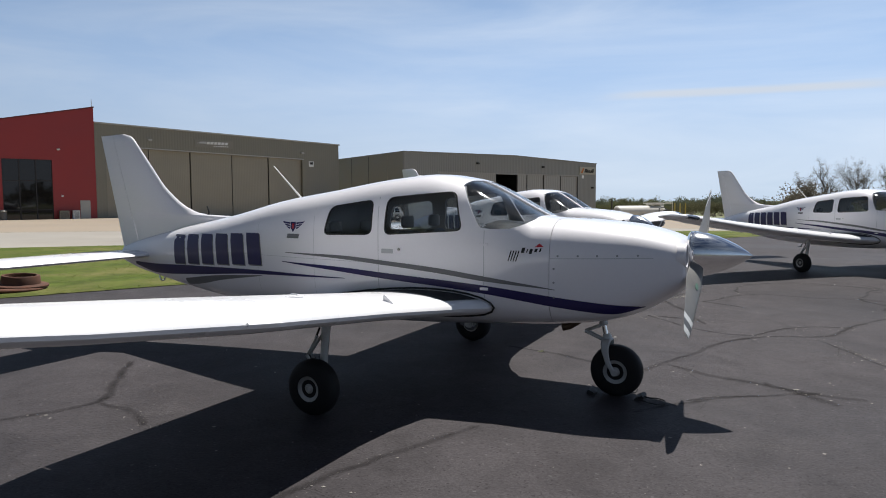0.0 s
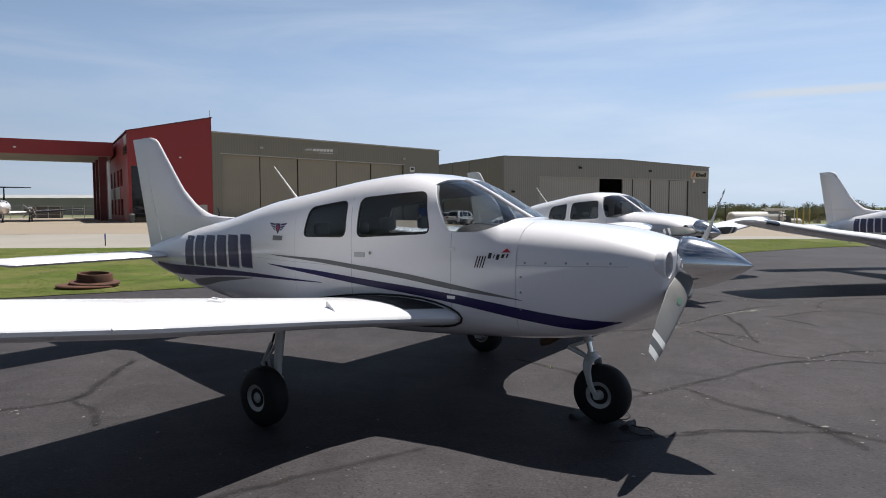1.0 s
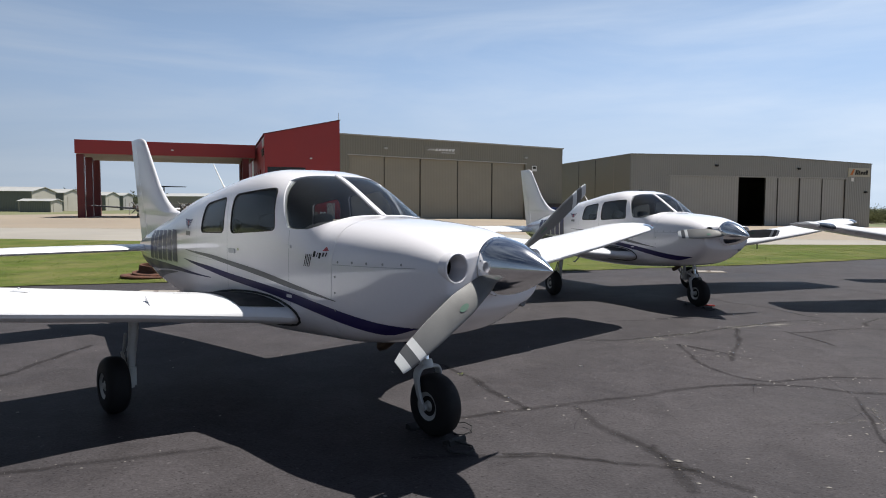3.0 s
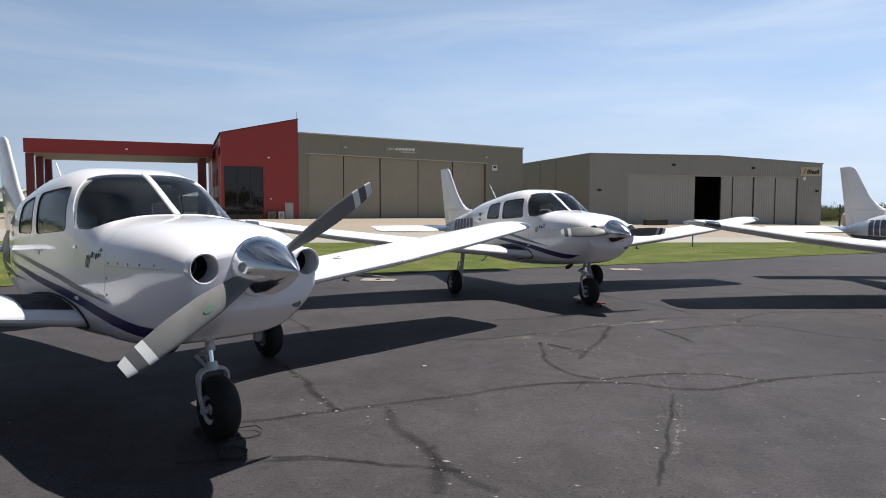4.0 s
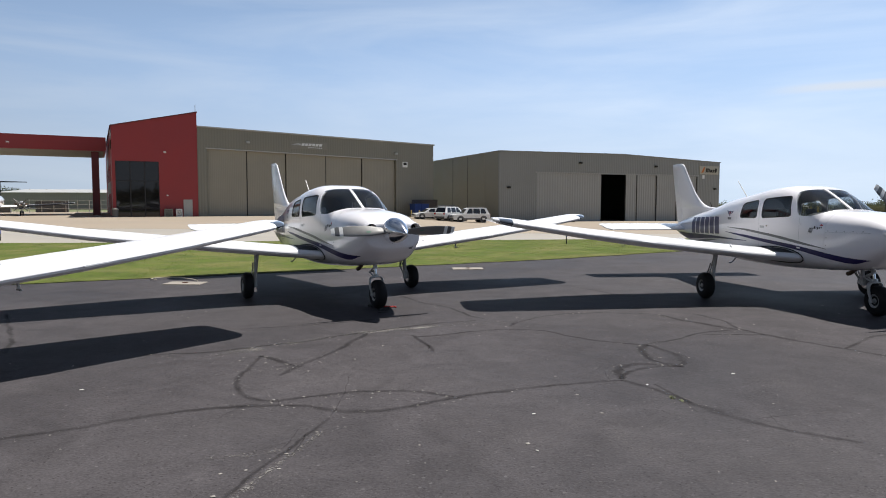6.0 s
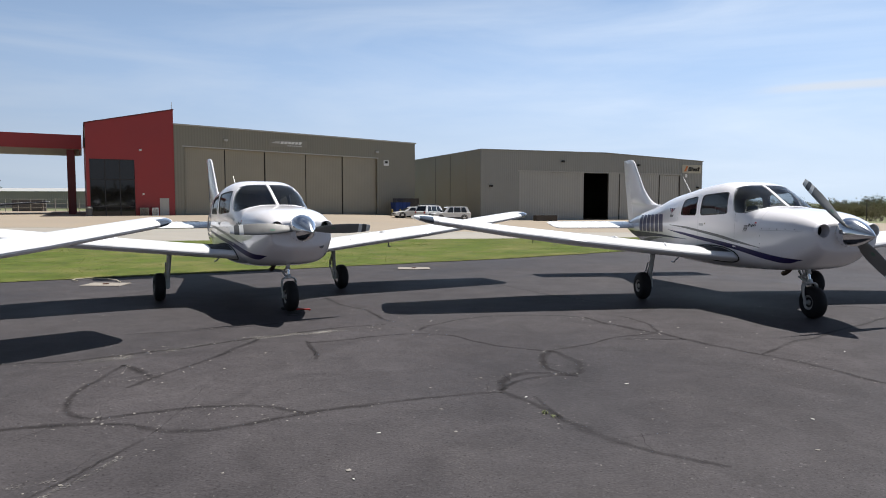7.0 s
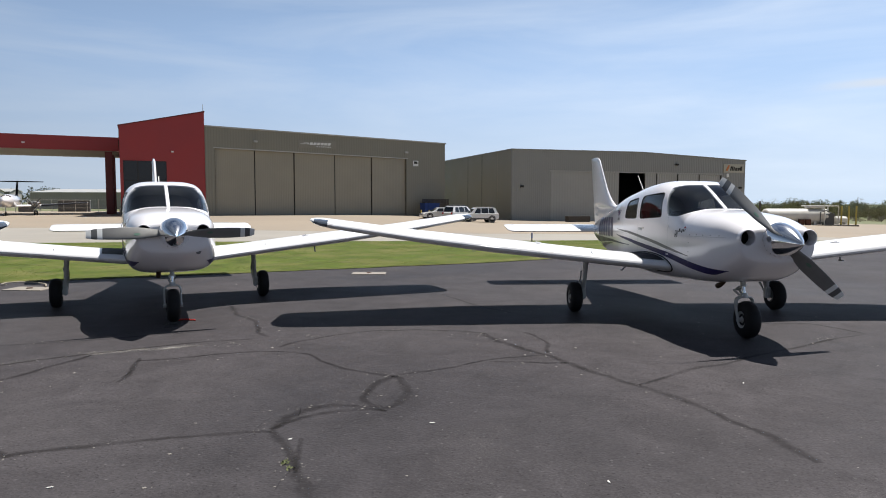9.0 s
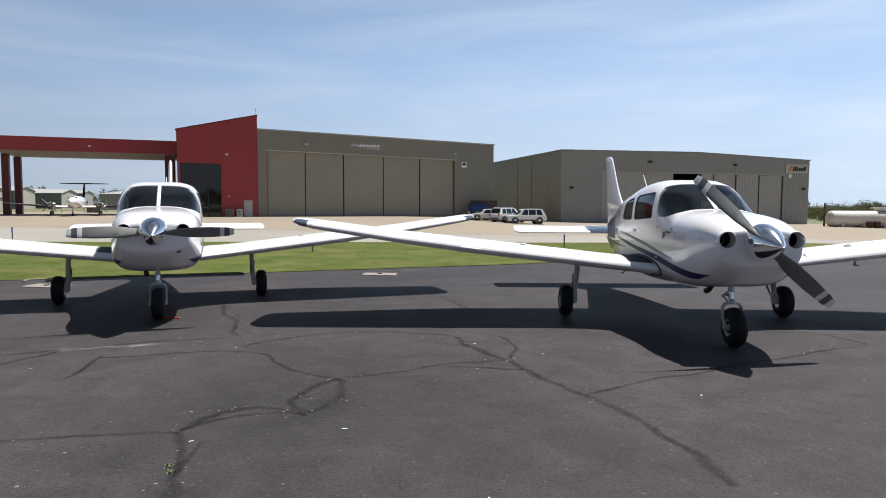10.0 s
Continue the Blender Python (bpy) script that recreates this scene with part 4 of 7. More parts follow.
def ribbon(x0, x1, low, high, side, lift=0.0025, step=0.06, rows=4):
    """A painted band that lies on the fuselage skin between two lines z(x)."""
    bm = bmesh.new()
    grid = []
    for x in steps(x0, x1, step):
        a, b = low(x), high(x)
        grid.append([bm.verts.new((x, side * (skin_y(x, a + (b - a) * k / rows) + lift), a + (b - a) * k / rows)) for k in range(rows + 1)])
    for r, s in zip(grid, grid[1:]):
        for k in range(rows):
            bm.faces.new((r[k], r[k + 1], s[k + 1], s[k]))
    return bm


def line_of(pts):
    xs, ys = [p[0] for p in pts], [p[1] for p in pts]
    return lambda x: smooth_line(xs, ys, x)


def patch(outline, side, lift=0.003):
    """A small flat mark laid on the skin."""
    bm = bmesh.new()
    bm.faces.new([bm.verts.new((x, side * (skin_y(x, z) + lift), z)) for x, z in outline])
    return bm


# ---- one light aircraft with all its parts ----
def airfoil(c0=0.0, c1=1.0, thick=0.15, camber=0.02, n=16):
    """Outline in chord units (back, up), from the rear over the top to the rear."""
    def half(c):
        return thick / 0.2 * (0.2969 * math.sqrt(c) - 0.126 * c - 0.3516 * c * c + 0.2843 * c**3 - 0.1036 * c**4)
    cs = [c0 + (c1 - c0) * (1 - math.cos(math.pi * k / n)) / 2 for k in range(n + 1)]
    mean = lambda c: camber * 4 * c * (1 - c)
    up = [(c, mean(c) + half(c)) for c in cs]
    low = [(c, mean(c) - half(c)) for c in cs]
    return up[::-1] + (low[1:] if c0 == 0 else low)


#        y     lead   chord  z      thick
WING = [
    (0.40, -0.92, 1.97, 0.775, 0.105),
    (0.60, -0.935, 1.95, 0.782, 0.107),
    (0.75, -1.06, 1.82, 0.790, 0.112),
    (0.95, -1.16, 1.72, 0.802, 0.117),
    (1.25, -1.24, 1.64, 0.830, 0.122),
    (1.60, -1.275, 1.60, 0.868, 0.125),
    (2.85, -1.28, 1.60, 1.005, 0.125),
    (3.90, -1.295, 1.39, 1.137, 0.121),
    (5.03, -1.315, 1.15, 1.305, 0.116),
    (5.20, -1.365, 1.07, 1.333, 0.108),
    (5.30, -1.455, 0.94, 1.352, 0.083),
    (5.35, -1.585, 0.72, 1.366, 0.050),
]


def wing_at(y):
    ys = [w[0] for w in WING]
    return [float(np.interp(y, ys, [w[k] for w in WING])) for k in range(1, 5)]


def wing_point(y, c, up):
    lead, chord, z, th = wing_at(y)
    tip = math.radians(-2.0)
    return Vector((lead - c * chord, y, z + up * chord + c * chord * math.sin(tip)))


def wing_piece(side, ys, c0, c1, drop=0.0):
    bm = bmesh.new()
    rings = []
    for y in ys:
        th = wing_at(y)[3]
        rings.append([Vector((p.x, side * p.y, p.z - drop)) for p in (wing_point(y, c, u) for c, u in airfoil(c0, c1, th))])
    return loft(bm, rings)


def upper(y, c):
    th = wing_at(y)[3]
    h = th / 0.2 * (0.2969 * math.sqrt(c) - 0.126 * c - 0.3516 * c * c + 0.2843 * c**3 - 0.1036 * c**4)
    return wing_point(y, c, 0.08 * c * (1 - c) + h)


def lower(y, c):
    th = wing_at(y)[3]
    h = th / 0.2 * (0.2969 * math.sqrt(c) - 0.126 * c - 0.3516 * c * c + 0.2843 * c**3 - 0.1036 * c**4)
    return wing_point(y, c, 0.08 * c * (1 - c) - h)


def tyre_ring(bm, at, r=0.222, w=0.085, hole=0.105):
    prof = []
    for k in range(15):
        a = math.pi * (k / 14) - math.pi / 2
        s, c = math.sin(a), math.cos(a)
        prof.append((w * math.copysign(abs(s) ** 0.75, s), hole + (r - hole) * abs(c) ** 0.62 if abs(c) > 1e-6 else hole))
    prof = [(-w * 0.75, hole - 0.012)] + prof + [(w * 0.75, hole - 0.012)]
    lathe(bm, prof, "y", 40, at)
    return bm


def cushion(x, y, z0, z1, along, half):
    """A padded seat cushion with rounded edges."""
    bm = bmesh.new()
    rings = []
    for f, k in ((0.0, 0.9), (0.2, 1.0), (0.75, 1.0), (1.0, 0.82)):
        rings.append([Vector((x + along * k * math.copysign(abs(math.cos(a)) ** 0.5, math.cos(a)), y + half * k * math.copysign(abs(math.sin(a)) ** 0.5, math.sin(a)), z0 + (z1 - z0) * f)) for a in np.linspace(0, 2 * math.pi, 24, endpoint=False)])
    return loft(bm, rings)


def aircraft():
    plane = thing("light_aircraft", Matrix.Identity(4), "white low-wing propeller aircraft with navy and grey stripes on asphalt", "aircraft", "parked light aircraft")
    sides = (-1, 1)

    # cabin and tail cone, hollow behind the windows
    bm = bmesh.new()
    loft(bm, [section(x) for x in steps(-0.430, -0.58, 0.05) + [-0.595, -0.61, -0.625, -0.645] + steps(-0.67, -1.3, 0.05) + steps(-1.3, -6.16, 0.10)[1:]])
    shell = as_mesh(bm)
    bm = bmesh.new()
    loft(bm, [section(x, 0.015, 0.80) for x in steps(-0.50, -3.0, 0.07)])
    shell = boolean(shell, as_mesh(bm), "DIFFERENCE")
    for outline in (REAR_WINDOW, FRONT_WINDOW, SCREEN):
        shell = boolean(shell, prism(outline, -1, 1), "DIFFERENCE")
    fuselage = part("fuselage", from_mesh(shell), WHITE, plane, "white glossy painted fuselage", 32)

    # grey lining inside the cabin
    bm = bmesh.new()
    loft(bm, [section(x, 0.0165, 0.803) for x in steps(-0.503, -2.996, 0.07)])
    lining = as_mesh(bm)
    bm = bmesh.new()
    loft(bm, [section(x, 0.023, 0.82) for x in steps(-0.515, -2.98, 0.07)])
    lining = boolean(lining, as_mesh(bm), "DIFFERENCE")
    for outline in (REAR_WINDOW, FRONT_WINDOW, SCREEN):
        lining = boolean(lining, prism(outline, -1, 1), "DIFFERENCE")
    part("cabin_lining", from_mesh(lining), CABIN, plane, "grey cabin lining")

    # panes, each cut from one thin curved sheet
    def sheet(a, b, outer, inner):
        bm = bmesh.new()
        xs = steps(a, b, 0.03)
        loft(bm, [section(x, outer) for x in xs] + [section(x, inner) for x in xs[::-1]], cap=False)
        bm.verts.ensure_lookup_table()
        n = 64
        m = len(bm.verts)
        for i in range(n):
            j = (i + 1) % n
            bm.faces.new((bm.verts[m - n + i], bm.verts[m - n + j], bm.verts[j], bm.verts[i]))
        return as_mesh(bm)

    for side in sides:
        for name, outline, a, b in (("rear_window", REAR_WINDOW, -1.9, -3.0), ("front_window", FRONT_WINDOW, -1.1, -2.2)):
            y0, y1 = (0.15, 1) if side > 0 else (-1, -0.15)
            pane = part(name, from_mesh(boolean(sheet(a, b, 0.006, 0.012), prism(grown(outline, 0.006), y0, y1), "INTERSECT")), PANE, plane, "smoke-tinted acrylic side window")
            rim = boolean(sheet(a, b, -0.002, 0.010), prism(grown(outline, 0.007), y0, y1), "INTERSECT")
            rim = boolean(rim, prism(grown(outline, -0.005), y0 - 0.1, y1 + 0.1), "DIFFERENCE")
            part("window_seal", from_mesh(rim), SEAL, pane, "black rubber seal")
        y0, y1 = (0.018, 1) if side > 0 else (-1, -0.018)
        part("windscreen", from_mesh(boolean(sheet(-0.30, -1.45, 0.006, 0.012), prism(SCREEN, y0, y1), "INTERSECT")), WINDSCREEN, plane, "curved clear windscreen half")
    bm = bmesh.new()
    rings = []
    for x in steps(-0.596, -1.24, 0.04):
        top = form(x)[0]
        rings.append([Vector((x, y, top + dz)) for y, dz in ((-0.026, -0.004), (-0.02, 0.006), (0.02, 0.006), (0.026, -0.004), (0.02, -0.02), (-0.02, -0.02))])
    part("centre_post", loft(bm, rings), WHITE, plane)

    # cowling with two round inlets
    bm = bmesh.new()
    loft(bm, [section(x) for x in [0.586, 0.584, 0.580, 0.574, 0.565, 0.55, 0.53, 0.51, 0.48] + steps(0.44, -0.426, 0.06)])
    cowl = as_mesh(bm)
    for side in sides:
        bm = bmesh.new()
        lathe(bm, [(0.25, 0.081), (0.9, 0.081)], "x", 32, (0, side * 0.345, 1.245))
        cowl = boolean(cowl, as_mesh(bm), "DIFFERENCE")
    cowling = part("cowling", from_mesh(cowl), WHITE, plane, "white rounded engine cowling", 32)
    for side in sides:
        bm = bmesh.new()
        prof = [(0.44, 0.0815)] + [(0.572 + 0.016 * math.cos(a), 0.0885 + 0.0085 * math.sin(a)) for a in np.linspace(-2.8, 1.9, 12)] + [(0.52, 0.098)]
        lathe(bm, prof, "x", 36, (0, side * 0.345, 1.245), cap=False)
        part("inlet_ring", bm, WHITE, cowling, "white lip round air inlet")
        bm = bmesh.new()
        lathe(bm, [(0.262, 0.0805), (0.270, 0.0805)], "x", 28, (0, side * 0.345, 1.245))
        part("inlet_baffle", bm, DARK, cowling, "dark engine baffle inside inlet")
        bm = bmesh.new()
        lathe(bm, [(0.30, 0.0805), (0.44, 0.0805)], "x", 28, (0, side * 0.345, 1.245), cap=False)
        part("inlet_duct", bm, DARK, cowling, "dark duct")
        # cowl split line and its fasteners
        seam = lambda x: 1.215 + 0.03 * (x + 0.3)
        part("cowl_seam", ribbon(-0.42, 0.36, lambda x: seam(x) - 0.002, lambda x: seam(x) + 0.002, side, 0.0012, 0.05, 1), SEAM, cowling)
        for x in (-0.36, -0.20, -0.05, 0.10, 0.25):
            bm = bmesh.new()
            lathe(bm, [(0, 0.009), (0.004, 0.007)], "y", 10, (x, skin_y(x, seam(x) + 0.02), seam(x) + 0.02))
            for v in bm.verts:
                v.co.y *= side
            part("fastener", bm, DEICE, cowling)
        for z in (1.13, 1.02, 0.90):
            bm = bmesh.new()
            lathe(bm, [(0, 0.009), (0.004, 0.007)], "y", 10, (-0.39, skin_y(-0.39, z), z))
            for v in bm.verts:
                v.co.y *= side
            part("fastener", bm, DEICE, cowling)
    # dark oval vent low on the nose, landing light, exhaust, cooling outlet
    for side in (1,):
        bm = bmesh.new()
        lathe(bm, [(0.40, 0.034), (0.552, 0.034), (0.557, 0.028)], "x", 20, (0, side * 0.285, 0.985))
        part("nose_vent", bm, GREY_STRIPE, cowling, "small grey oval vent")
    bm = bmesh.new()
    tube(bm, [(-0.24, -0.16, 0.76), (-0.29, -0.16, 0.655), (-0.37, -0.16, 0.605), (-0.43, -0.16, 0.588)], [0.03, 0.032, 0.032, 0.034], 14)
    part("exhaust_pipe", bm, EXHAUST, plane, "short burnt brown exhaust pipe")

    # spinner and propeller
    bm = bmesh.new()
    prof = [(0.585, 0.180), (0.60, 0.182)] + [(0.60 + 0.44 * s, 0.182 * (1 - s**1.75) ** 0.9 + 0.004 * (1 - s)) for s in np.linspace(0.06, 0.985, 20)] + [(1.04, 0.004)]
    lathe(bm, prof, "x", 44, (-0.60, 0, 0))
    propeller = part("propeller", bm, CHROME, plane, "two-blade propeller with polished conical spinner", 40, at=(0.59, 0, 1.24))
    bm = bmesh.new()
    lathe(bm, [(-0.030, 0.162), (-0.012, 0.185), (-0.002, 0.185)], "x", 40)
    part("backplate", bm, STEEL, propeller, "polished spinner backplate")
    for k in range(20):
        a = 2 * math.pi * (k + 0.5) / 20
        bm = bmesh.new()
        lathe(bm, [(-0.002, 0.007), (0.003, 0.005)], "z", 8)
        m = Matrix.Rotation(a, 4, "X") @ Matrix.Translation((0.02, 0, 0.1845))
        bmesh.ops.transform(bm, matrix=m, verts=bm.verts)
        part("screw", bm, STEEL, propeller)
    for side in sides:
        def blade_ring(r, extra=0.0):
            f = (r - 0.10) / 0.87
            chord = float(np.interp(f, [0, 0.12, 0.35, 0.65, 0.9, 0.97, 1.0], [0.085, 0.125, 0.165, 0.155, 0.125, 0.10, 0.085]))
            thick = float(np.interp(f, [0, 0.15, 0.5, 1], [0.055, 0.036, 0.020, 0.010])) + extra
            beta = radians(float(np.interp(f, [0, 0.25, 0.6, 1], [52, 40, 26, 17])))
            ring = []
            for c, u in airfoil(0, 1, 1.0, 0.0, 9):
                along, off = (0.42 - c) * (chord + extra), u * thick * (1.0 if u > 0 else 0.45)
                x = along * math.sin(beta) + off * math.cos(beta)
                z = along * math.cos(beta) - off * math.sin(beta)
                ring.append(Vector((x + 0.055, side * r, side * z)))
            return ring
        bm = bmesh.new()
        loft(bm, [blade_ring(r) for r in steps(0.10, 0.955, 0.045) + [0.966, 0.970]])
        blade = part("blade", bm, BLADE, propeller, "grey painted propeller blade", 60)
        for name, a, b, mat_ in (("white_band", 0.795, 0.850, BAND_WHITE), ("dark_band", 0.850, 0.915, BAND_DARK), ("white_tip", 0.915, 0.9715, BAND_WHITE)):
            bm = bmesh.new()
            loft(bm, [blade_ring(a, 0.0015), blade_ring((a + b) / 2, 0.0015), blade_ring(b, 0.0015)])
            part(name, bm, mat_, blade, "", 60)
        bm = bmesh.new()
        lathe(bm, [(0, 0.030), (0.0015, 0.030)], "x", 20)
        beta = radians(35)
        m = Matrix.Translation((0.055 + 0.016, side * 0.42, 0)) @ Matrix.Rotation(side * beta, 4, "Y") @ Matrix.Diagonal((1, 1.25, 0.6, 1))
        bmesh.ops.transform(bm, matrix=m, verts=bm.verts)
        part("blade_decal", bm, GREEN_MARK, blade, "small green oval decal")

    # wings
    for side in sides:
        wing = part("wing", wing_piece(side, [0.40, 0.60, 0.68, 0.75, 0.85, 0.95, 1.1, 1.25, 1.42, 1.6, 2.2, 2.85, 3.4, 3.90, 4.5, 5.02], 0.0, 0.7812), WING_WHITE, plane, "white tapered wing panel with flush rivets", 32)
        part("flap", wing_piece(side, [0.66, 0.95, 1.25, 2.0, 2.72], 0.782, 1.0), WING_WHITE, wing)
        part("aileron", wing_piece(side, [2.735, 3.4, 3.9, 5.01], 0.782, 1.0), WING_WHITE, wing)
        part("wing_root", wing_piece(side, [0.40, 0.52, 0.655], 0.782, 1.0), WING_WHITE, wing)
        part("wing_tip", wing_piece(side, [5.023, 5.12, 5.20, 5.25, 5.30, 5.33, 5.35], 0.0, 1.0), WING_WHITE, wing, "white moulded wing tip")
        bm = bmesh.new()
        rings = []
        for y, g in ((5.09, 0.0), (5.14, 0.004), (5.20, 0.006), (5.25, 0.004), (5.285, 0.0)):
            th = wing_at(y)[3]
            pts = [wing_point(y, c, u) for c, u in airfoil(0, 0.12, th, 0.02, 6)]
            rings.append([Vector((p.x + g, side * (p.y + g), p.z)) for p in pts])
        part("nav_light", loft(bm, rings), NAV_GLASS, wing, "dark glass navigation light cover")
        # black line of the root fairing on the fuselage side
        root = []
        for c, u in airfoil(0, 1.0, 0.128, 0.02, 14):
            p = wing_point(0.55, c, u)
            x, z = p.x + 0.022 * (1 - c), p.z
            root.append(Vector((x, side * (skin_y(x, max(z, 0.62)) + 0.004), z)))
        bm = bmesh.new()
        tube(bm, root, 0.009, 6)
        part("root_seal", bm, SEAL, wing, "black root fairing seal")
        # fuel cap, stall strip, tie-down ring, fuel vent
        p = upper(2.20, 0.24)
        bm = bmesh.new()
        lathe(bm, [(-0.004, 0.062), (0.006, 0.060), (0.008, 0.045), (0.012, 0.043)], "z", 24, (p.x, side * p.y, p.z + 0.002))
        box(bm, p.x - 0.03, p.x + 0.03, side * p.y - 0.006, side * p.y + 0.006, p.z + 0.010, p.z + 0.024, 0.003)
        part("fuel_cap", bm, WING_WHITE, wing, "round white fuel cap")
        a, b = lower(2.79, 0.0), lower(3.05, 0.0)
        bm = bmesh.new()
        tube(bm, [(a.x + 0.004, side * a.y, a.z), (b.x + 0.004, side * b.y, b.z)], 0.012, 5)
        part("stall_strip", bm, WING_WHITE, wing)
        p = lower(3.05, 0.45)
        bm = bmesh.new()
        tube(bm, [(p.x, side * p.y + 0.025 * math.cos(t), p.z - 0.02 - 0.025 * math.sin(t)) for t in np.linspace(-0.6, 3.8, 12)], 0.006, 6)
        part("tie_down_ring", bm, STEEL, wing)
        p = upper(1.48, 0.06)
        bm = bmesh.new()
        loft(bm, [[Vector((p.x + dx, side * (p.y + dy), p.z + dz)) for dx, dz in ((0.03, -0.004), (-0.06, 0.0), (-0.06, 0.052), (-0.045, 0.056))] for dy in (-0.004, 0.004)])
        part("wing_fence", bm, WING_WHITE, wing, "small upright fin on the wing")
        if side < 0:
            bm = bmesh.new()
            grid = [[bm.verts.new((q.x, -q.y, q.z + 0.003)) for q in (upper(y, c) for c in np.linspace(0.05, 0.76, 13))] for y in np.linspace(0.60, 0.88, 5)]
            for r, s in zip(grid, grid[1:]):
                for k in range(12):
                    bm.faces.new((r[k], r[k + 1], s[k + 1], s[k]))
            part("wing_walk", bm, SEAL, wing, "black non-slip walkway")
        else:
            bm = bmesh.new()
            p = lower(2.4, 0.35)
            tube(bm, [(p.x, p.y, p.z + 0.01), (p.x + 0.02, p.y, p.z - 0.10)], [0.018, 0.012], 8)
            tube(bm, [(p.x - 0.02, p.y, p.z - 0.10), (p.x + 0.09, p.y, p.z - 0.10)], 0.011, 8)
            part("pitot_mast", bm, STRUT_PAINT, wing)

    # fin, rudder and stabilator
    def fin_lead(z):
        return float(np.interp(z, [1.10, 1.505, 1.535, 1.60, 1.70, 1.87, 2.46, 2.50, 2.525], [-4.10, -4.10, -4.80, -5.02, -5.20, -5.42, -5.93, -5.985, -6.09]))

    def fin_back(z):
        return float(np.interp(z, [1.0, 2.525], [-6.15, -6.535]))

    def fin_ring(z, a, b, ribs=0.0):
        lead, back = fin_lead(z), fin_back(z)
        chord = lead - back
        ring = []
        th = float(np.interp(z, [1.1, 1.5, 2.46, 2.525], [0.11, 0.11, 0.075, 0.03])) * (1 + ribs)
        for c, u in airfoil(a, b, 1.0, 0.0, 14):
            ring.append(Vector((lead - c * chord, u * th, z)))
        return ring

    def fin_split(z):
        return (fin_lead(z) - float(np.interp(z, [1.0, 2.525], [-5.83, -6.28]))) / (fin_lead(z) - fin_back(z))

    zs = [1.12, 1.2, 1.3, 1.4, 1.48, 1.51, 1.53, 1.55, 1.58, 1.63, 1.68, 1.76, 1.85] + steps(1.93, 2.44, 0.085) + [2.46, 2.50, 2.525]
    bm = bmesh.new()
    fin = part("fin", loft(bm, [fin_ring(z, 0.0, fin_split(z) - 0.003) for z in zs]), WHITE, plane, "white swept tail fin", 40)
    bm = bmesh.new()
    rz = steps(1.06, 2.40, 0.018) + [2.44, 2.47, 2.50, 2.52]
    part("rudder", loft(bm, [fin_ring(z, fin_split(z) + 0.004, 1.0, 0.05 * math.cos(z * 2 * math.pi / 0.145) if z < 2.38 else 0.0) for z in rz]), WHITE, fin, "white ribbed rudder", 60)
    for side in sides:
        bm = bmesh.new()
        rings = []
        for y in [0.03] + steps(0.08, 1.84, 0.02) + [1.87, 1.90, 1.92, 1.935, 1.945, 1.95]:
            f = max(0, (y - 1.84) / 0.11)
            chord = 0.76 - 0.26 * f ** 3
            lead = -5.50 - 0.16 * f ** 3
            rib = 1 + (0.06 * math.cos(y * 2 * math.pi / 0.16) if y < 1.84 else 0)
            rings.append([Vector((lead - c * chord, side * y, 1.055 + u * chord * (rib if c > 0.3 else 1))) for c, u in airfoil(0, 1, 0.10 * (1 - 0.6 * f), 0, 14)])
        stab = part("stabilator", loft(bm, rings), WING_WHITE, plane, "white ribbed all-moving tailplane", 60)
        bm = bmesh.new()
        tube(bm, [(-6.265, side * 0.25, 1.055), (-6.265, side * 1.55, 1.055)], 0.006, 6)
        part("trim_tab_hinge", bm, STRUT_PAINT, stab)
    bm = bmesh.new()
    tube(bm, [(-5.45, 0, 0.80), (-5.48, 0, 0.73), (-5.53, 0, 0.72), (-5.56, 0, 0.77), (-5.55, 0, 0.82)], 0.010, 8)
    part("tail_ring", bm, STEEL, plane)

    # undercarriage
    def wheel(parent, at):
        bm = bmesh.new()
        part("tyre", tyre_ring(bm, at), TYRE, parent, "worn black tyre", 50)
        bm = bmesh.new()
        lathe(bm, [(-0.080, 0.0), (-0.080, 0.022), (-0.072, 0.026), (-0.064, 0.036), (-0.062, 0.060), (-0.066, 0.084), (-0.075, 0.094), (-0.079, 0.108), (-0.070, 0.116), (0.070, 0.116), (0.079, 0.108), (0.075, 0.094), (0.066, 0.084), (0.062, 0.060), (0.064, 0.036), (0.072, 0.026), (0.080, 0.022), (0.080, 0.0)], "y", 32, at, cap=False)
        rim = part("rim", bm, WHEEL, parent, "white metal wheel rim")

    for side in sides:
        y, ax = side * 1.54, -2.03
        bm = bmesh.new()
        tube(bm, [(ax + 0.02, y - side * 0.165, 0.92), (ax + 0.01, y - side * 0.150, 0.62), (ax, y - side * 0.135, 0.42)], [0.046, 0.036, 0.031], 16)
        tube(bm, [(ax, y - side * 0.136, 0.43), (ax, y - side * 0.128, 0.33)], 0.032, 12)
        box(bm, ax - 0.05, ax + 0.05, y - side * 0.125 - 0.035, y - side * 0.125 + 0.035, 0.18, 0.36, 0.018)
        tube(bm, [(ax, y - side * 0.15, 0.222), (ax, y + side * 0.03, 0.222)], 0.03, 12)
        leg = part("main_gear", bm, STRUT_PAINT, plane, "grey painted main landing gear leg", 40)
        wheel(leg, (ax, y, 0.222))
        bm = bmesh.new()
        for p, q in (((ax - 0.04, 0.60), (ax - 0.15, 0.44)), ((ax - 0.15, 0.44), (ax - 0.05, 0.28))):
            for dy in (-0.03, 0.03):
                tube(bm, [(p[0], y - side * 0.135 + dy, p[1]), (q[0], y - side * 0.135 + dy * 0.5, q[1])], 0.012, 8)
        part("torque_link", bm, STRUT_PAINT, leg)
        bm = bmesh.new()
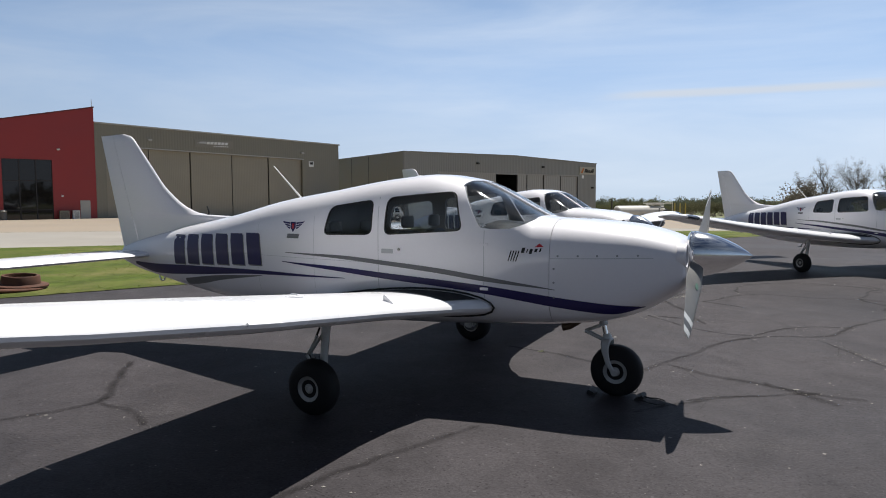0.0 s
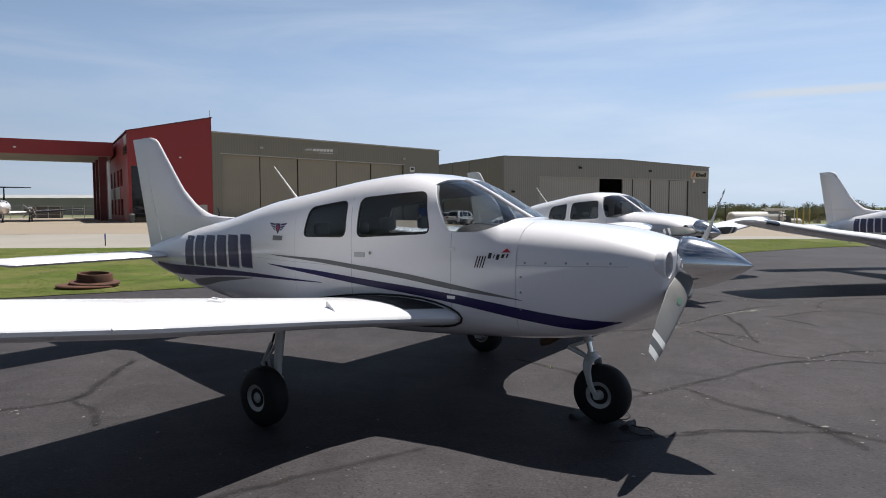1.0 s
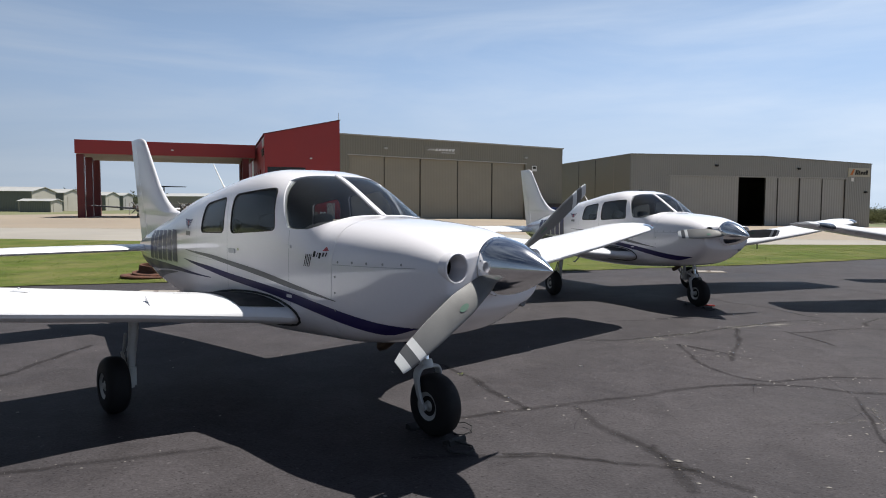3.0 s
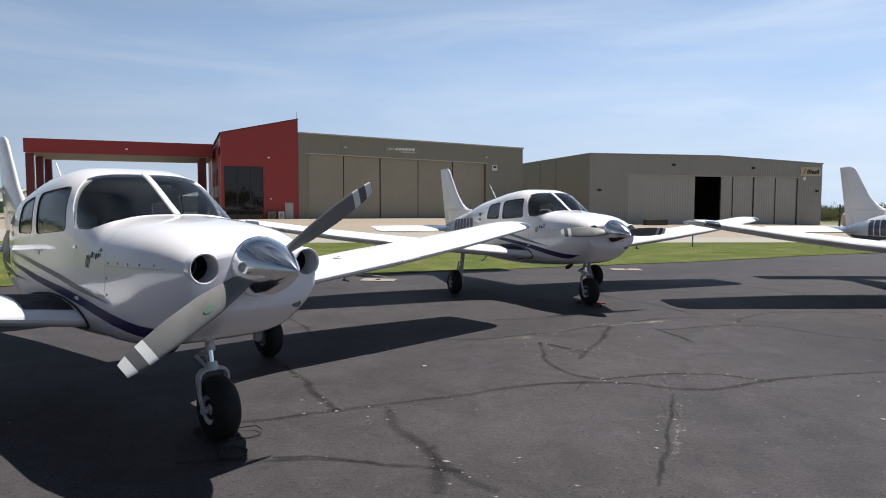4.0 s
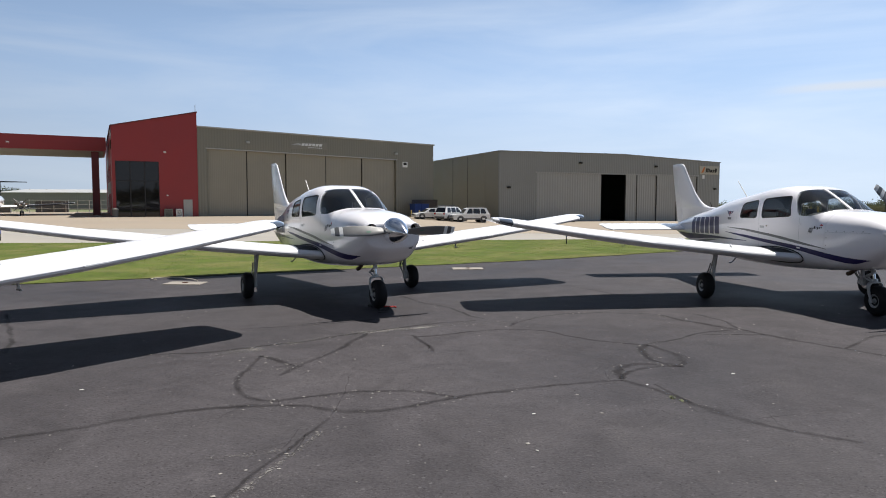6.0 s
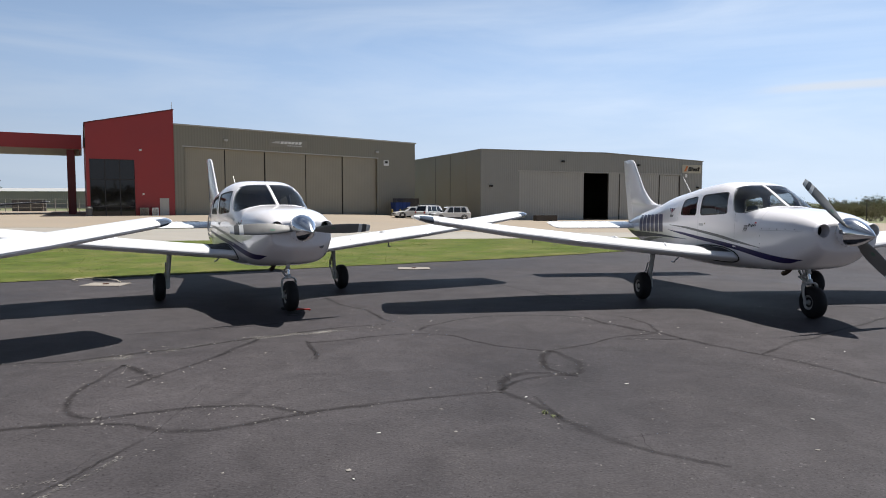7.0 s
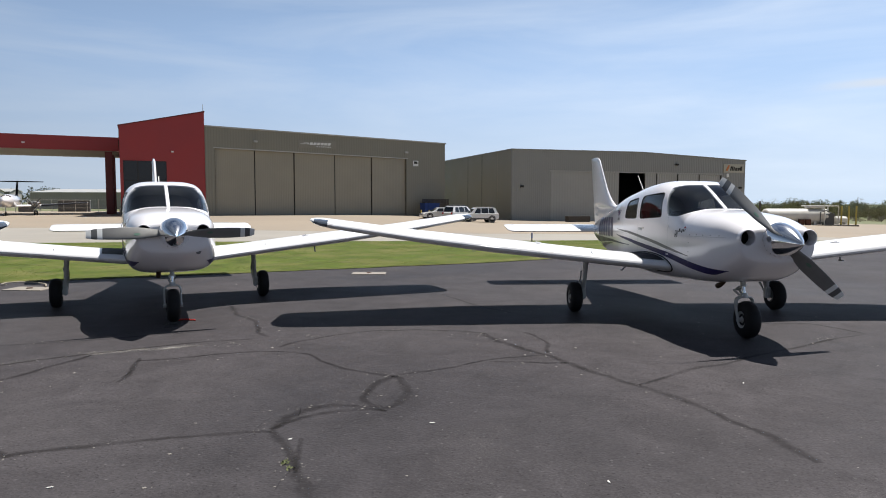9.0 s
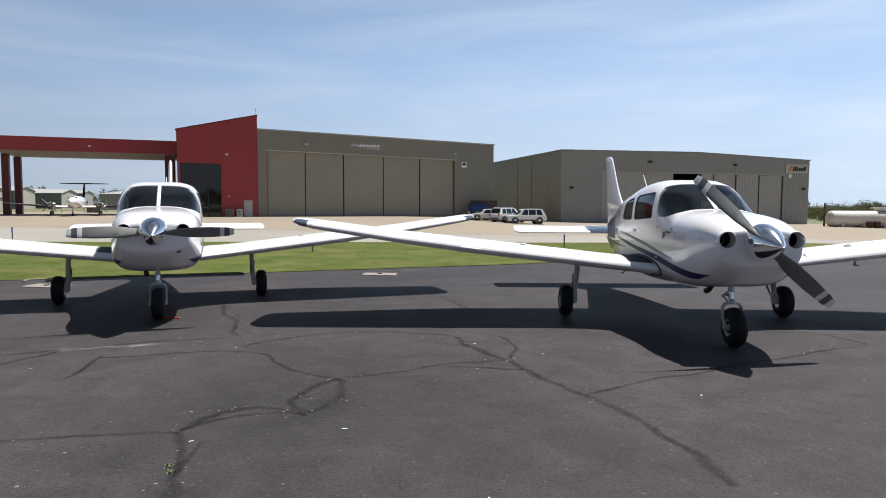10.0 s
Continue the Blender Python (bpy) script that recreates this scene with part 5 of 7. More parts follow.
        tube(bm, [(ax - 0.05, y - side * 0.15, 0.66), (ax - 0.13, y - side * 0.17, 0.52), (ax - 0.17, y - side * 0.16, 0.40), (ax - 0.12, y - side * 0.10, 0.27)], 0.009, 8)
        part("brake_line", bm, SEAL, leg, "black rubber brake hose")
        bm = bmesh.new()
        lathe(bm, [(-0.012, 0.085), (0.012, 0.085)], "y", 24, (ax, y - side * 0.078, 0.222))
        box(bm, ax - 0.13, ax - 0.05, y - side * 0.085 - 0.03, y - side * 0.085 + 0.03, 0.19, 0.27, 0.012)
        part("brake", bm, STEEL, leg, "metal brake disc and caliper")

    bm = bmesh.new()
    tube(bm, [(-0.16, 0, 0.82), (-0.116, 0, 0.615)], 0.030, 16)
    tube(bm, [(-0.119, 0, 0.632), (-0.114, 0, 0.605)], 0.037, 16)
    nose = part("nose_gear", bm, STRUT_PAINT, plane, "grey painted steerable nose gear leg", 40)
    bm = bmesh.new()
    tube(bm, [(-0.117, 0, 0.62), (-0.088, 0, 0.50)], 0.021, 14)
    part("piston", bm, STEEL, nose, "polished steel oleo piston")
    bm = bmesh.new()
    tube(bm, [(-0.145, 0, 0.75), (-0.130, 0, 0.68)], [0.042, 0.038], 14)
    part("boot", bm, SEAL, nose, "black rubber boot")
    bm = bmesh.new()
    rings = []
    for a in np.linspace(-1.0, 1.0, 33):
        # over the tyre from axle to axle
        t = abs(a)
        y = 0.104 * math.copysign(min(1.0, t / 0.34) ** 0.55, a) if t < 0.34 else 0.104 * math.copysign(1.0, a)
        z = 0.482 - 0.050 * (t / 0.34) ** 3 if t < 0.34 else 0.432 - 0.225 * (t - 0.34) / 0.66
        x = float(np.interp(z, [0.207, 0.30, 0.40, 0.48], [0.0, -0.055, -0.080, -0.082]))
        wide = float(np.interp(z, [0.207, 0.36, 0.48], [0.020, 0.025, 0.040]))
        n = Vector((0, math.copysign(1, a) * min(1.0, (t / 0.30) ** 2), max(0.0, 1 - (t / 0.36) ** 2))).normalized()
        rings.append([Vector((x + dx * wide, y, z)) + n * dn for dx, dn in ((-1, -0.004), (-0.7, -0.011), (0.7, -0.011), (1, -0.004), (1, 0.004), (0.7, 0.011), (-0.7, 0.011), (-1, 0.004))])
    loft(bm, rings)
    tube(bm, [(-0.088, 0, 0.53), (-0.082, 0, 0.475)], [0.034, 0.045], 16)
    for s in sides:
        lathe(bm, [(-0.018, 0.026), (0.018, 0.026)], "y", 16, (0, s * 0.104, 0.222))
    part("fork", bm, STRUT_PAINT, nose, "grey cast nose wheel fork", 30)
    wheel(nose, (0, 0, 0.222))
    bm = bmesh.new()
    for p, q in (((-0.14, 0.60), (-0.27, 0.545)), ((-0.27, 0.545), (-0.11, 0.475))):
        for dy in (-0.035, 0.035):
            tube(bm, [(p[0], dy, p[1]), (q[0], dy * 0.4, q[1])], 0.013, 8)
    part("torque_link", bm, STRUT_PAINT, nose)

    # stripes and marks on both sides
    navy_up = line_of([(-3.17, 1.092), (-2.49, 1.07), (-1.87, 1.03), (-1.41, 1.00), (-0.99, 0.968), (-0.30, 0.895), (0.10, 0.862), (0.30, 0.852)])
    navy_lo = line_of([(-3.17, 1.086), (-2.49, 1.03), (-1.87, 0.975), (-1.41, 0.94), (-0.99, 0.898), (-0.30, 0.812), (0.06, 0.783), (0.30, 0.848)])
    grey_up = line_of([(-3.12, 1.183), (-2.49, 1.178), (-1.87, 1.138), (-1.41, 1.098), (-0.99, 1.045), (-0.38, 0.965)])
    grey_lo = line_of([(-3.12, 1.178), (-2.49, 1.148), (-1.87, 1.098), (-1.41, 1.054), (-0.99, 1.004), (-0.38, 0.960)])
    tail_up = line_of([(-5.86, 0.96), (-5.4, 0.955), (-4.64, 0.972), (-3.57, 0.982), (-2.36, 0.967)])
    tail_lo = line_of([(-5.86, 0.93), (-5.4, 0.84), (-4.64, 0.872), (-3.57, 0.938), (-2.36, 0.962)])
    tgrey_up = line_of([(-4.85, 0.81), (-4.16, 0.89), (-3.45, 0.932)])
    tgrey_lo = line_of([(-4.85, 0.735), (-4.52, 0.77), (-4.16, 0.835), (-3.45, 0.928)])
    for side in sides:
        part("navy_stripe", ribbon(-3.17, 0.30, navy_lo, navy_up, side), NAVY, plane, "tapering navy blue stripe")
        part("grey_stripe", ribbon(-3.12, -0.38, grey_lo, grey_up, side), GREY_STRIPE, plane, "thin grey stripe")
        part("tail_stripe", ribbon(-5.84, -2.38, tail_lo, tail_up, side), NAVY, plane, "tapering navy tail stripe")
        part("tail_accent", ribbon(-4.82, -3.47, tgrey_lo, tgrey_up, side), GREY_STRIPE, plane, "dark grey tail accent stripe")
        for k in range(6):
            x0 = -4.97 + k * 0.258 + (0.01 if side < 0 else 0)
            base = 0.985 + 0.010 * k
            for dx, dz, lift, paint, name in ((0.014, -0.012, 0.002, GREY_STRIPE, "bar_shadow"), (0.0, 0.0, 0.0035, NAVY, "registration_bar")):
                bm = bmesh.new()
                grid = []
                for i in range(5):
                    z = base + dz + 0.325 * i / 4
                    lean = dx - 0.035 * i / 4 * (1 if side < 0 else -1)
                    grid.append([bm.verts.new((x, side * (skin_y(x, z) + lift), z)) for x in (x0 + lean, x0 + 0.10 + lean, x0 + 0.20 + lean)])
                for r, s in zip(grid, grid[1:]):
                    for i in range(2):
                        bm.faces.new((r[i], r[i + 1], s[i + 1], s[i]))
                part(name, bm, paint, plane, "painted marking bar")
        # lapped skin seams of the rear fuselage
        for x, lo, hi in ((-2.74, 0.62, 1.62), (-3.52, 0.66, 1.52), (-4.16, 0.68, 1.44)):
            part("skin_seam", ribbon(x - 0.0015, x + 0.0015, lambda _: lo, lambda _: hi, side, 0.0008, 0.01, 12), SEAM, plane)
        part("skin_seam", ribbon(-4.9, -2.2, lambda x: 1.098 - 0.012 * x, lambda x: 1.101 - 0.012 * x, side, 0.0008, 0.1, 1), SEAM, plane)
        # winged emblem
        ex, ez = -3.01, 1.43
        part("emblem", patch([(ex - 0.035, ez + 0.05), (ex + 0.035, ez + 0.05), (ex + 0.035, ez - 0.005), (ex, ez - 0.05), (ex - 0.035, ez - 0.005)], side), NAVY, plane, "navy shield emblem")
        part("emblem_heart", patch([(ex - 0.016, ez + 0.034), (ex + 0.016, ez + 0.034), (ex + 0.016, ez - 0.004), (ex, ez - 0.024), (ex - 0.016, ez - 0.004)], side, 0.0045), RED_MARK, plane, "red shield centre")
        for s in (-1, 1):
            for k in range(3):
                z = ez + 0.045 - 0.024 * k
                part("emblem_feather", patch([(ex + s * 0.042, z), (ex + s * (0.155 - 0.03 * k), z + 0.012), (ex + s * (0.13 - 0.03 * k), z - 0.006), (ex + s * 0.042, z - 0.016)], side), NAVY, plane)
        part("emblem_bar", patch([(ex - 0.085, ez - 0.108), (ex + 0.075, ez - 0.108), (ex + 0.085, ez - 0.065), (ex - 0.075, ez - 0.065)], side), GREY_STRIPE, plane, "grey lettering bar")
        # maker's mark: a bar, a red peak and four slanted strokes
        for k, (w, lo, hi) in enumerate(((0.026, 0.0, 0.042), (0.009, 0.0, 0.028), (0.024, -0.012, 0.028), (0.022, 0.0, 0.028), (0.014, 0.0, 0.028))):
            x0, z0 = (-0.662, -0.620, -0.597, -0.554, -0.514)[k], 1.252 + (0.0, 0.003, 0.005, 0.008, 0.011)[k]
            part("maker_bar", patch([(x0, z0 + lo), (x0 + w, z0 + lo), (x0 + w + 0.010, z0 + hi), (x0 + 0.010, z0 + hi)], side), SEAL, plane, "dark lettering bar")
        part("maker_peak", patch([(-0.552, 1.299), (-0.476, 1.303), (-0.511, 1.331)], side), RED_MARK, plane, "small red triangle")
        for k in range(4):
            x0 = -0.776 + 0.022 * k
            part("maker_stroke", patch([(x0, 1.18), (x0 + 0.009, 1.18), (x0 + 0.037, 1.268), (x0 + 0.027, 1.268)], side), SEAL, plane)
        # door outline, hinge side and handle
        if side < 0:
            part("door_line", ribbon(-2.008, -2.002, lambda x: 0.86, lambda x: 1.80, side, 0.0012, 0.01, 10), SEAM, plane, "thin door gap")
            part("door_line", ribbon(-0.988, -0.982, lambda x: 0.86, lambda x: 1.43, side, 0.0012, 0.01, 8), SEAM, plane, "thin door gap")
            bm = bmesh.new()
            y = -skin_y(-1.91, 1.232) - 0.002
            box(bm, -1.97, -1.85, y - 0.005, y + 0.004, 1.212, 1.252, 0.003)
            part("door_handle", bm, SEAM, plane, "flush grey door handle plate")
            bm = bmesh.new()
            lathe(bm, [(-0.006, 0.014), (0.0, 0.014)], "y", 14, (-1.79, -skin_y(-1.79, 1.25), 1.25))
            part("door_lock", bm, STEEL, plane)
            for z in (1.312, 0.94):
                bm = bmesh.new()
                y = -skin_y(-0.985, z)
                box(bm, -1.022, -0.948, y - 0.008, y + 0.004, z - 0.012, z + 0.012, 0.003)
                part("door_hinge", bm, WHITE, plane)
            bm = bmesh.new()
            tube(bm, [(-3.05, -0.36, 0.62), (-3.05, -0.47, 0.51), (-3.00, -0.49, 0.505), (-3.10, -0.49, 0.505)], 0.012, 8)
            part("boarding_step", bm, STRUT_PAINT, plane)
    # roof antennas
    for x0, x1, dz, r in ((-3.33, -3.72, 0.36, 0.008),):
        z = form(x0)[0]
        bm = bmesh.new()
        tube(bm, [(x0, 0, z - 0.01), (x1, 0, z + dz)], [0.011, 0.006], 8)
        lathe(bm, [(z - 0.01, 0.035), (z + 0.012, 0.02)], "z", 14, (x0 + 0.01, 0, 0))
        part("whip_antenna", bm, BAND_WHITE, plane, "white slanted whip antenna")
    z = form(-4.87)[0]
    bm = bmesh.new()
    tube(bm, [(-4.72, 0, 1.50), (-4.70, 0, 1.56), (-4.73, 0, 1.63)], [0.016, 0.010, 0.006], 8)
    part("tail_antenna", bm, SEAL, plane, "short black antenna")
    bm = bmesh.new()
    z = form(-1.9)[0]
    lathe(bm, [(z - 0.01, 0.06), (z + 0.01, 0.055), (z + 0.022, 0.03), (z + 0.024, 0.0)], "z", 20, (-1.9, 0, 0), cap=False)
    part("gps_antenna", bm, BAND_WHITE, plane, "low round white antenna")
    bm = bmesh.new()
    tube(bm, [(-2.52, -0.44, 1.655), (-2.60, -0.475, 1.66), (-2.72, -0.48, 1.65)], [0.008, 0.010, 0.007], 8)
    part("air_temperature_probe", bm, STEEL, plane)

    # cabin: floor, panel, seats
    bm = bmesh.new()
    box(bm, -2.95, -0.6, -0.48, 0.48, 0.805, 0.82)
    part("cabin_floor", bm, CABIN, plane)
    bm = bmesh.new()
    box(bm, -1.03, -0.98, -0.47, 0.47, 1.05, 1.39, 0.01)
    panel = part("instrument_panel", bm, DASH, plane, "black instrument panel")
    # rounded glare shield over the instruments
    bm = bmesh.new()
    rings = []
    for x, w, top in ((-1.10, 0.40, 1.475), (-1.06, 0.43, 1.50), (-0.90, 0.44, 1.485), (-0.72, 0.43, 1.455)):
        upper_line = [Vector((x, w * math.cos(a), 1.375 + (top - 1.375) * math.sin(a) ** 0.55)) for a in np.linspace(0, math.pi, 17)]
        rings.append(upper_line + [Vector((x, p.y * 0.99, p.z - 0.02)) for p in upper_line[::-1]])
    part("glare_shield", loft(bm, rings), DASH, panel, "rounded black glare shield", 50)
    for side in sides:
        bm = bmesh.new()
        tube(bm, [(-1.03, side * 0.25, 1.23), (-1.17, side * 0.25, 1.23)], 0.014, 8)
        tube(bm, [(-1.17, side * 0.25 - 0.13, 1.29), (-1.18, side * 0.25 - 0.11, 1.23), (-1.18, side * 0.25 + 0.11, 1.23), (-1.17, side * 0.25 + 0.13, 1.29)], 0.015, 8)
        part("control_yoke", bm, DASH, plane)
        for x, h in ((-1.62, 1.40), (-2.45, 1.34)):
            seat = part("seat", cushion(x, side * 0.27, 0.94, 1.10, 0.23, 0.22), SEAT, plane, "dark grey leather seat", 60)
            bm = bmesh.new()
            rings = []
            for f, w, d in ((0.0, 0.17, 0.05), (0.06, 0.205, 0.065), (0.5, 0.21, 0.07), (0.9, 0.185, 0.06), (1.0, 0.14, 0.035)):
                z = 1.06 + (h - 1.06) * f
                lean = x - 0.20 - 0.20 * (z - 1.06)
                rings.append([Vector((lean + d * math.copysign(abs(math.cos(a)) ** 0.7, math.cos(a)), side * 0.27 + w * math.copysign(abs(math.sin(a)) ** 0.6, math.sin(a)), z)) for a in np.linspace(0, 2 * math.pi, 20, endpoint=False)])
            part("seat_back", loft(bm, rings), SEAT, seat, "", 60)
            bm = bmesh.new()
            lean = x - 0.20 - 0.20 * (h - 1.02)
            rings = []
            for f, w in ((0.0, 0.07), (0.15, 0.105), (0.8, 0.105), (1.0, 0.07)):
                rings.append([Vector((lean + 0.042 * math.cos(a), side * 0.27 + w * math.sin(a), h + 0.03 + 0.11 * f)) for a in np.linspace(0, 2 * math.pi, 16, endpoint=False)])
            part("headrest", loft(bm, rings), SEAT, seat, "", 60)
            bm = bmesh.new()
            box(bm, x - 0.16, x + 0.18, side * 0.27 - 0.16, side * 0.27 + 0.16, 0.815, 0.945, 0.01)
            part("seat_base", bm, DASH, seat)
    return plane


first = aircraft()
first.matrix_world = pose(1.481, 5.626, 0, 0, 0, -25.41)


def turn_propeller(plane, degrees, droop=0.0):
    for o in plane.children:
        if o.name.startswith("propeller"):
            o.rotation_euler = (radians(degrees), radians(droop), 0)
            o.location.z -= 0.002 * droop


second = copy_thing(first, pose(3.049, 12.885, -0.0071, 0, 0.2, -47.75))
third = copy_thing(first, pose(10.278, 14.022, -0.0142, 0, 0.4, -69.42))
# their nose legs are pressed in a little
for plane_, sink in ((second, 0.0071), (third, 0.0142)):
    for o in plane_.children:
        if o.name.startswith("nose_gear"):
            o.location.z += sink
turn_propeller(first, 31.5)
turn_propeller(second, 0.5, 4.0)
turn_propeller(third, -41, 4.0)


def set_tailplane(plane, degrees):
    """Both halves of the tailplane turned together about their hinge."""
    for o in plane.children:
        if o.name.startswith("stabilator"):
            o.matrix_basis = pose(-5.75, 0, 1.055, 0, degrees, 0) @ pose(5.75, 0, -1.055)


set_tailplane(first, 2)
set_tailplane(second, 8)
set_tailplane(third, 8)


# ---- things on and beside the apron ----
RUST = material("rusty_cast_iron", (0.115, 0.048, 0.028), 0.85, 0.2, 0.35, 6, 90, 0.4, stain=(0.07, 0.035, 0.025), stain_at=0.55)
PAD = material("pale_concrete_pad", (0.25, 0.225, 0.195), 0.9, 0, 0.15, 2, 60, 0.2)
ROPE = material("pale_rope", (0.42, 0.38, 0.30), 0.9, 0, 0.2, 30, 200, 0.3)
RED_TAG = material("red_streamer", (0.55, 0.03, 0.02), 0.7)
BLUE = material("blue_marker", (0.02, 0.06, 0.35), 0.4)
STONE = material("pale_grit", (0.24, 0.225, 0.205), 0.9, 0, 0.3, 20, 90)
LEAF = leafy(material("grass_blade", (0.124, 0.152, 0.036), 0.8, 0, 0.3, 1.2, 9.0, spec=0.2))
WEED = material("weed_leaf", (0.085, 0.10, 0.03), 0.7, 0, 0.3, 9, 60)


def stuff(name, verts, faces, mat, label, category, smooth=False):
    me = bpy.data.meshes.new(name)
    me.from_pydata(verts, [], faces)
    me.materials.append(mat)
    if smooth:
        me.polygons.foreach_set("use_smooth", [True] * len(me.polygons))
    return tagged(new(name, me), label, category, "", "stuff")


# a stiff black cord that loops out from under the first nose wheel
bm = bmesh.new()
tube(bm, [Vector((x, y, z + ground_z(x, y))) for x, y, z in ((1.44, 5.80, 0.006), (1.52, 5.84, 0.022), (1.61, 5.87, 0.034), (1.68, 5.84, 0.026), (1.705, 5.77, 0.012), (1.67, 5.71, 0.006), (1.61, 5.68, 0.006), (1.575, 5.72, 0.008), (1.55, 5.70, 0.006))], 0.0042, 6)
cord = thing("cord", pose(0, 0, 0), "thin black cord looped on the asphalt by the nose wheel", "cord")
part("loop", bm, SEAL, cord)


# wheel chocks, linked by a rope
def chock_pair(plane_pose, mat, label):
    for x, flip in ((0.20, 1), (-0.20, -1)):
        bm = bmesh.new()
        prof = [(-0.04, 0.0), (0.04, 0.0), (0.034, 0.015), (0.0, 0.033), (-0.024, 0.042), (-0.038, 0.03)]
        loft(bm, [[Vector((-flip * px, y, z)) for px, z in prof] for y in (-0.075, 0.075)])
        chock = thing("wheel_chock", plane_pose @ pose(x, 0, 0.0), label, "wheel chock", "wheel chocks")
        part("block", bm, mat, chock, "", 30)
        if flip > 0:
            bm = bmesh.new()
            tube(bm, [(0.03, -0.09, 0.02), (0.08, -0.13, 0.010), (0.16, -0.15, 0.010), (0.21, -0.10, 0.010), (0.20, -0.01, 0.010), (0.14, 0.03, 0.010), (0.08, 0.0, 0.015), (0.03, -0.03, 0.03)], 0.006, 6)
            part("rope", bm, SEAL if mat is SEAL else RED_TAG, chock)


chock_pair(first.matrix_world, SEAL, "worn black rubber wheel chock at the nose wheel")
chock_pair(second.matrix_basis.copy(), SEAL, "black rubber chock with red cord at nose wheel")

streamer = thing("warning_streamer", pose(3.10, 12.98, 0.0, 0, 0, 10), "small red cord streamer on the asphalt by the nose wheel", "streamer")
bm = bmesh.new()
tube(bm, [(-0.06, -0.05, 0.012), (-0.01, 0.03, 0.012), (0.06, 0.05, 0.012), (0.12, 0.01, 0.012), (0.17, 0.03, 0.012), (0.20, -0.02, 0.012)], 0.011, 6)
part("cord", bm, RED_TAG, streamer)
bm = bmesh.new()
box(bm, -0.11, -0.04, -0.075, -0.04, 0.002, 0.010, 0.002)
part("tag", bm, RED_TAG, streamer)

# rusty iron manhole frame lying in the grass
ring = thing("manhole_frame", pose(-8.35, 12.55, 0.075, 2, 3, 20), "rusty cast-iron manhole frame lying in the grass", "manhole frame")
bm = bmesh.new()
lathe(bm, [(0.0, 0.47), (0.035, 0.475), (0.045, 0.46), (0.05, 0.36), (0.06, 0.34), (0.20, 0.325), (0.215, 0.315), (0.215, 0.27), (0.17, 0.265), (0.02, 0.28), (0.0, 0.29)], "z", 44, cap=False)
part("iron_ring", bm, RUST, ring, "", 30)
collar = thing("iron_collar", pose(-8.45, 12.44, 0.012, -1, 2, 40), "broad rusty iron collar ring under the manhole frame", "iron ring")
bm = bmesh.new()
lathe(bm, [(0.0, 0.56), (0.03, 0.57), (0.05, 0.55), (0.062, 0.44), (0.05, 0.36), (0.0, 0.35)], "z", 44, cap=False)
part("ring", bm, RUST, collar, "", 30)

# tie-down pads with a ring
for x, y, rot in ((-1.74, 14.88, 12), (3.15, 19.27, 18), (-6.3, 10.6, 20)):
    pad = thing("tie_down_pad", pose(x, y, 0.004, 0, 0, rot), "pale concrete tie-down pad set in the asphalt", "tie-down pad", "tie-down pads")
    bm = bmesh.new()
    box(bm, -0.38, 0.38, -0.24, 0.24, -0.05, 0.008, 0.006)
    part("slab", bm, PAD, pad)
    bm = bmesh.new()
    tube(bm, [(0.05 * math.cos(a), 0.05 * math.sin(a), 0.016) for a in np.linspace(0, 6.2, 14)], 0.007, 6)
    part("eye_bolt", bm, RUST, pad)
rope = thing("rope", pose(-2.35, 15.35, 0.03), "pale loose tie-down rope lying at the grass edge", "rope")
bm = bmesh.new()
tube(bm, [(0.75, -0.25, 0.0), (0.45, 0.02, 0.0), (0.1, 0.12, 0.005), (-0.25, 0.08, 0.01), (-0.42, -0.08, 0.005), (-0.38, -0.22, 0.0), (-0.2, -0.27, 0.0)], 0.012, 6)
part("strand", bm, ROPE, rope)

# edge markers in the grass
for x, y in ((-18.5, 26.0), (4.9, 31.5)):
    post = thing("edge_marker", pose(x, y, ground_z(x, y)), "slim dark post with a blue reflective band in the grass", "edge marker", "edge markers")
    bm = bmesh.new()
    tube(bm, [(0, 0, -0.05), (0, 0, 0.30)], 0.022, 10)
    part("post", bm, SEAL, post)
    bm = bmesh.new()
    tube(bm, [(0, 0, 0.30), (0, 0, 0.52)], 0.028, 10)
    part("band", bm, BLUE, post, "blue reflective band")

# ---- vehicles by the grey hangar ----
CAR_WHITE = material("white_car_paint", (0.72, 0.72, 0.72), 0.25, 0, 0.03, 2, 60, coat=0.6)
CAR_DARK = material("dark_car_paint", (0.03, 0.032, 0.035), 0.25, 0.1, 0.03, 2, 60, coat=0.6)
CAR_GLASS = material("car_glass", (0.012, 0.014, 0.016), 0.06, 0, 0.05, 2, 60, spec=0.8)
LAMP_RED = material("tail_lamp", (0.35, 0.01, 0.01), 0.2)
LAMP_CLEAR = material("head_lamp", (0.65, 0.66, 0.68), 0.12, 0.4)
PLASTIC = material("grey_bumper", (0.10, 0.10, 0.10), 0.6)
RIM = material("alloy_rim", (0.45, 0.45, 0.46), 0.3, 0.7)


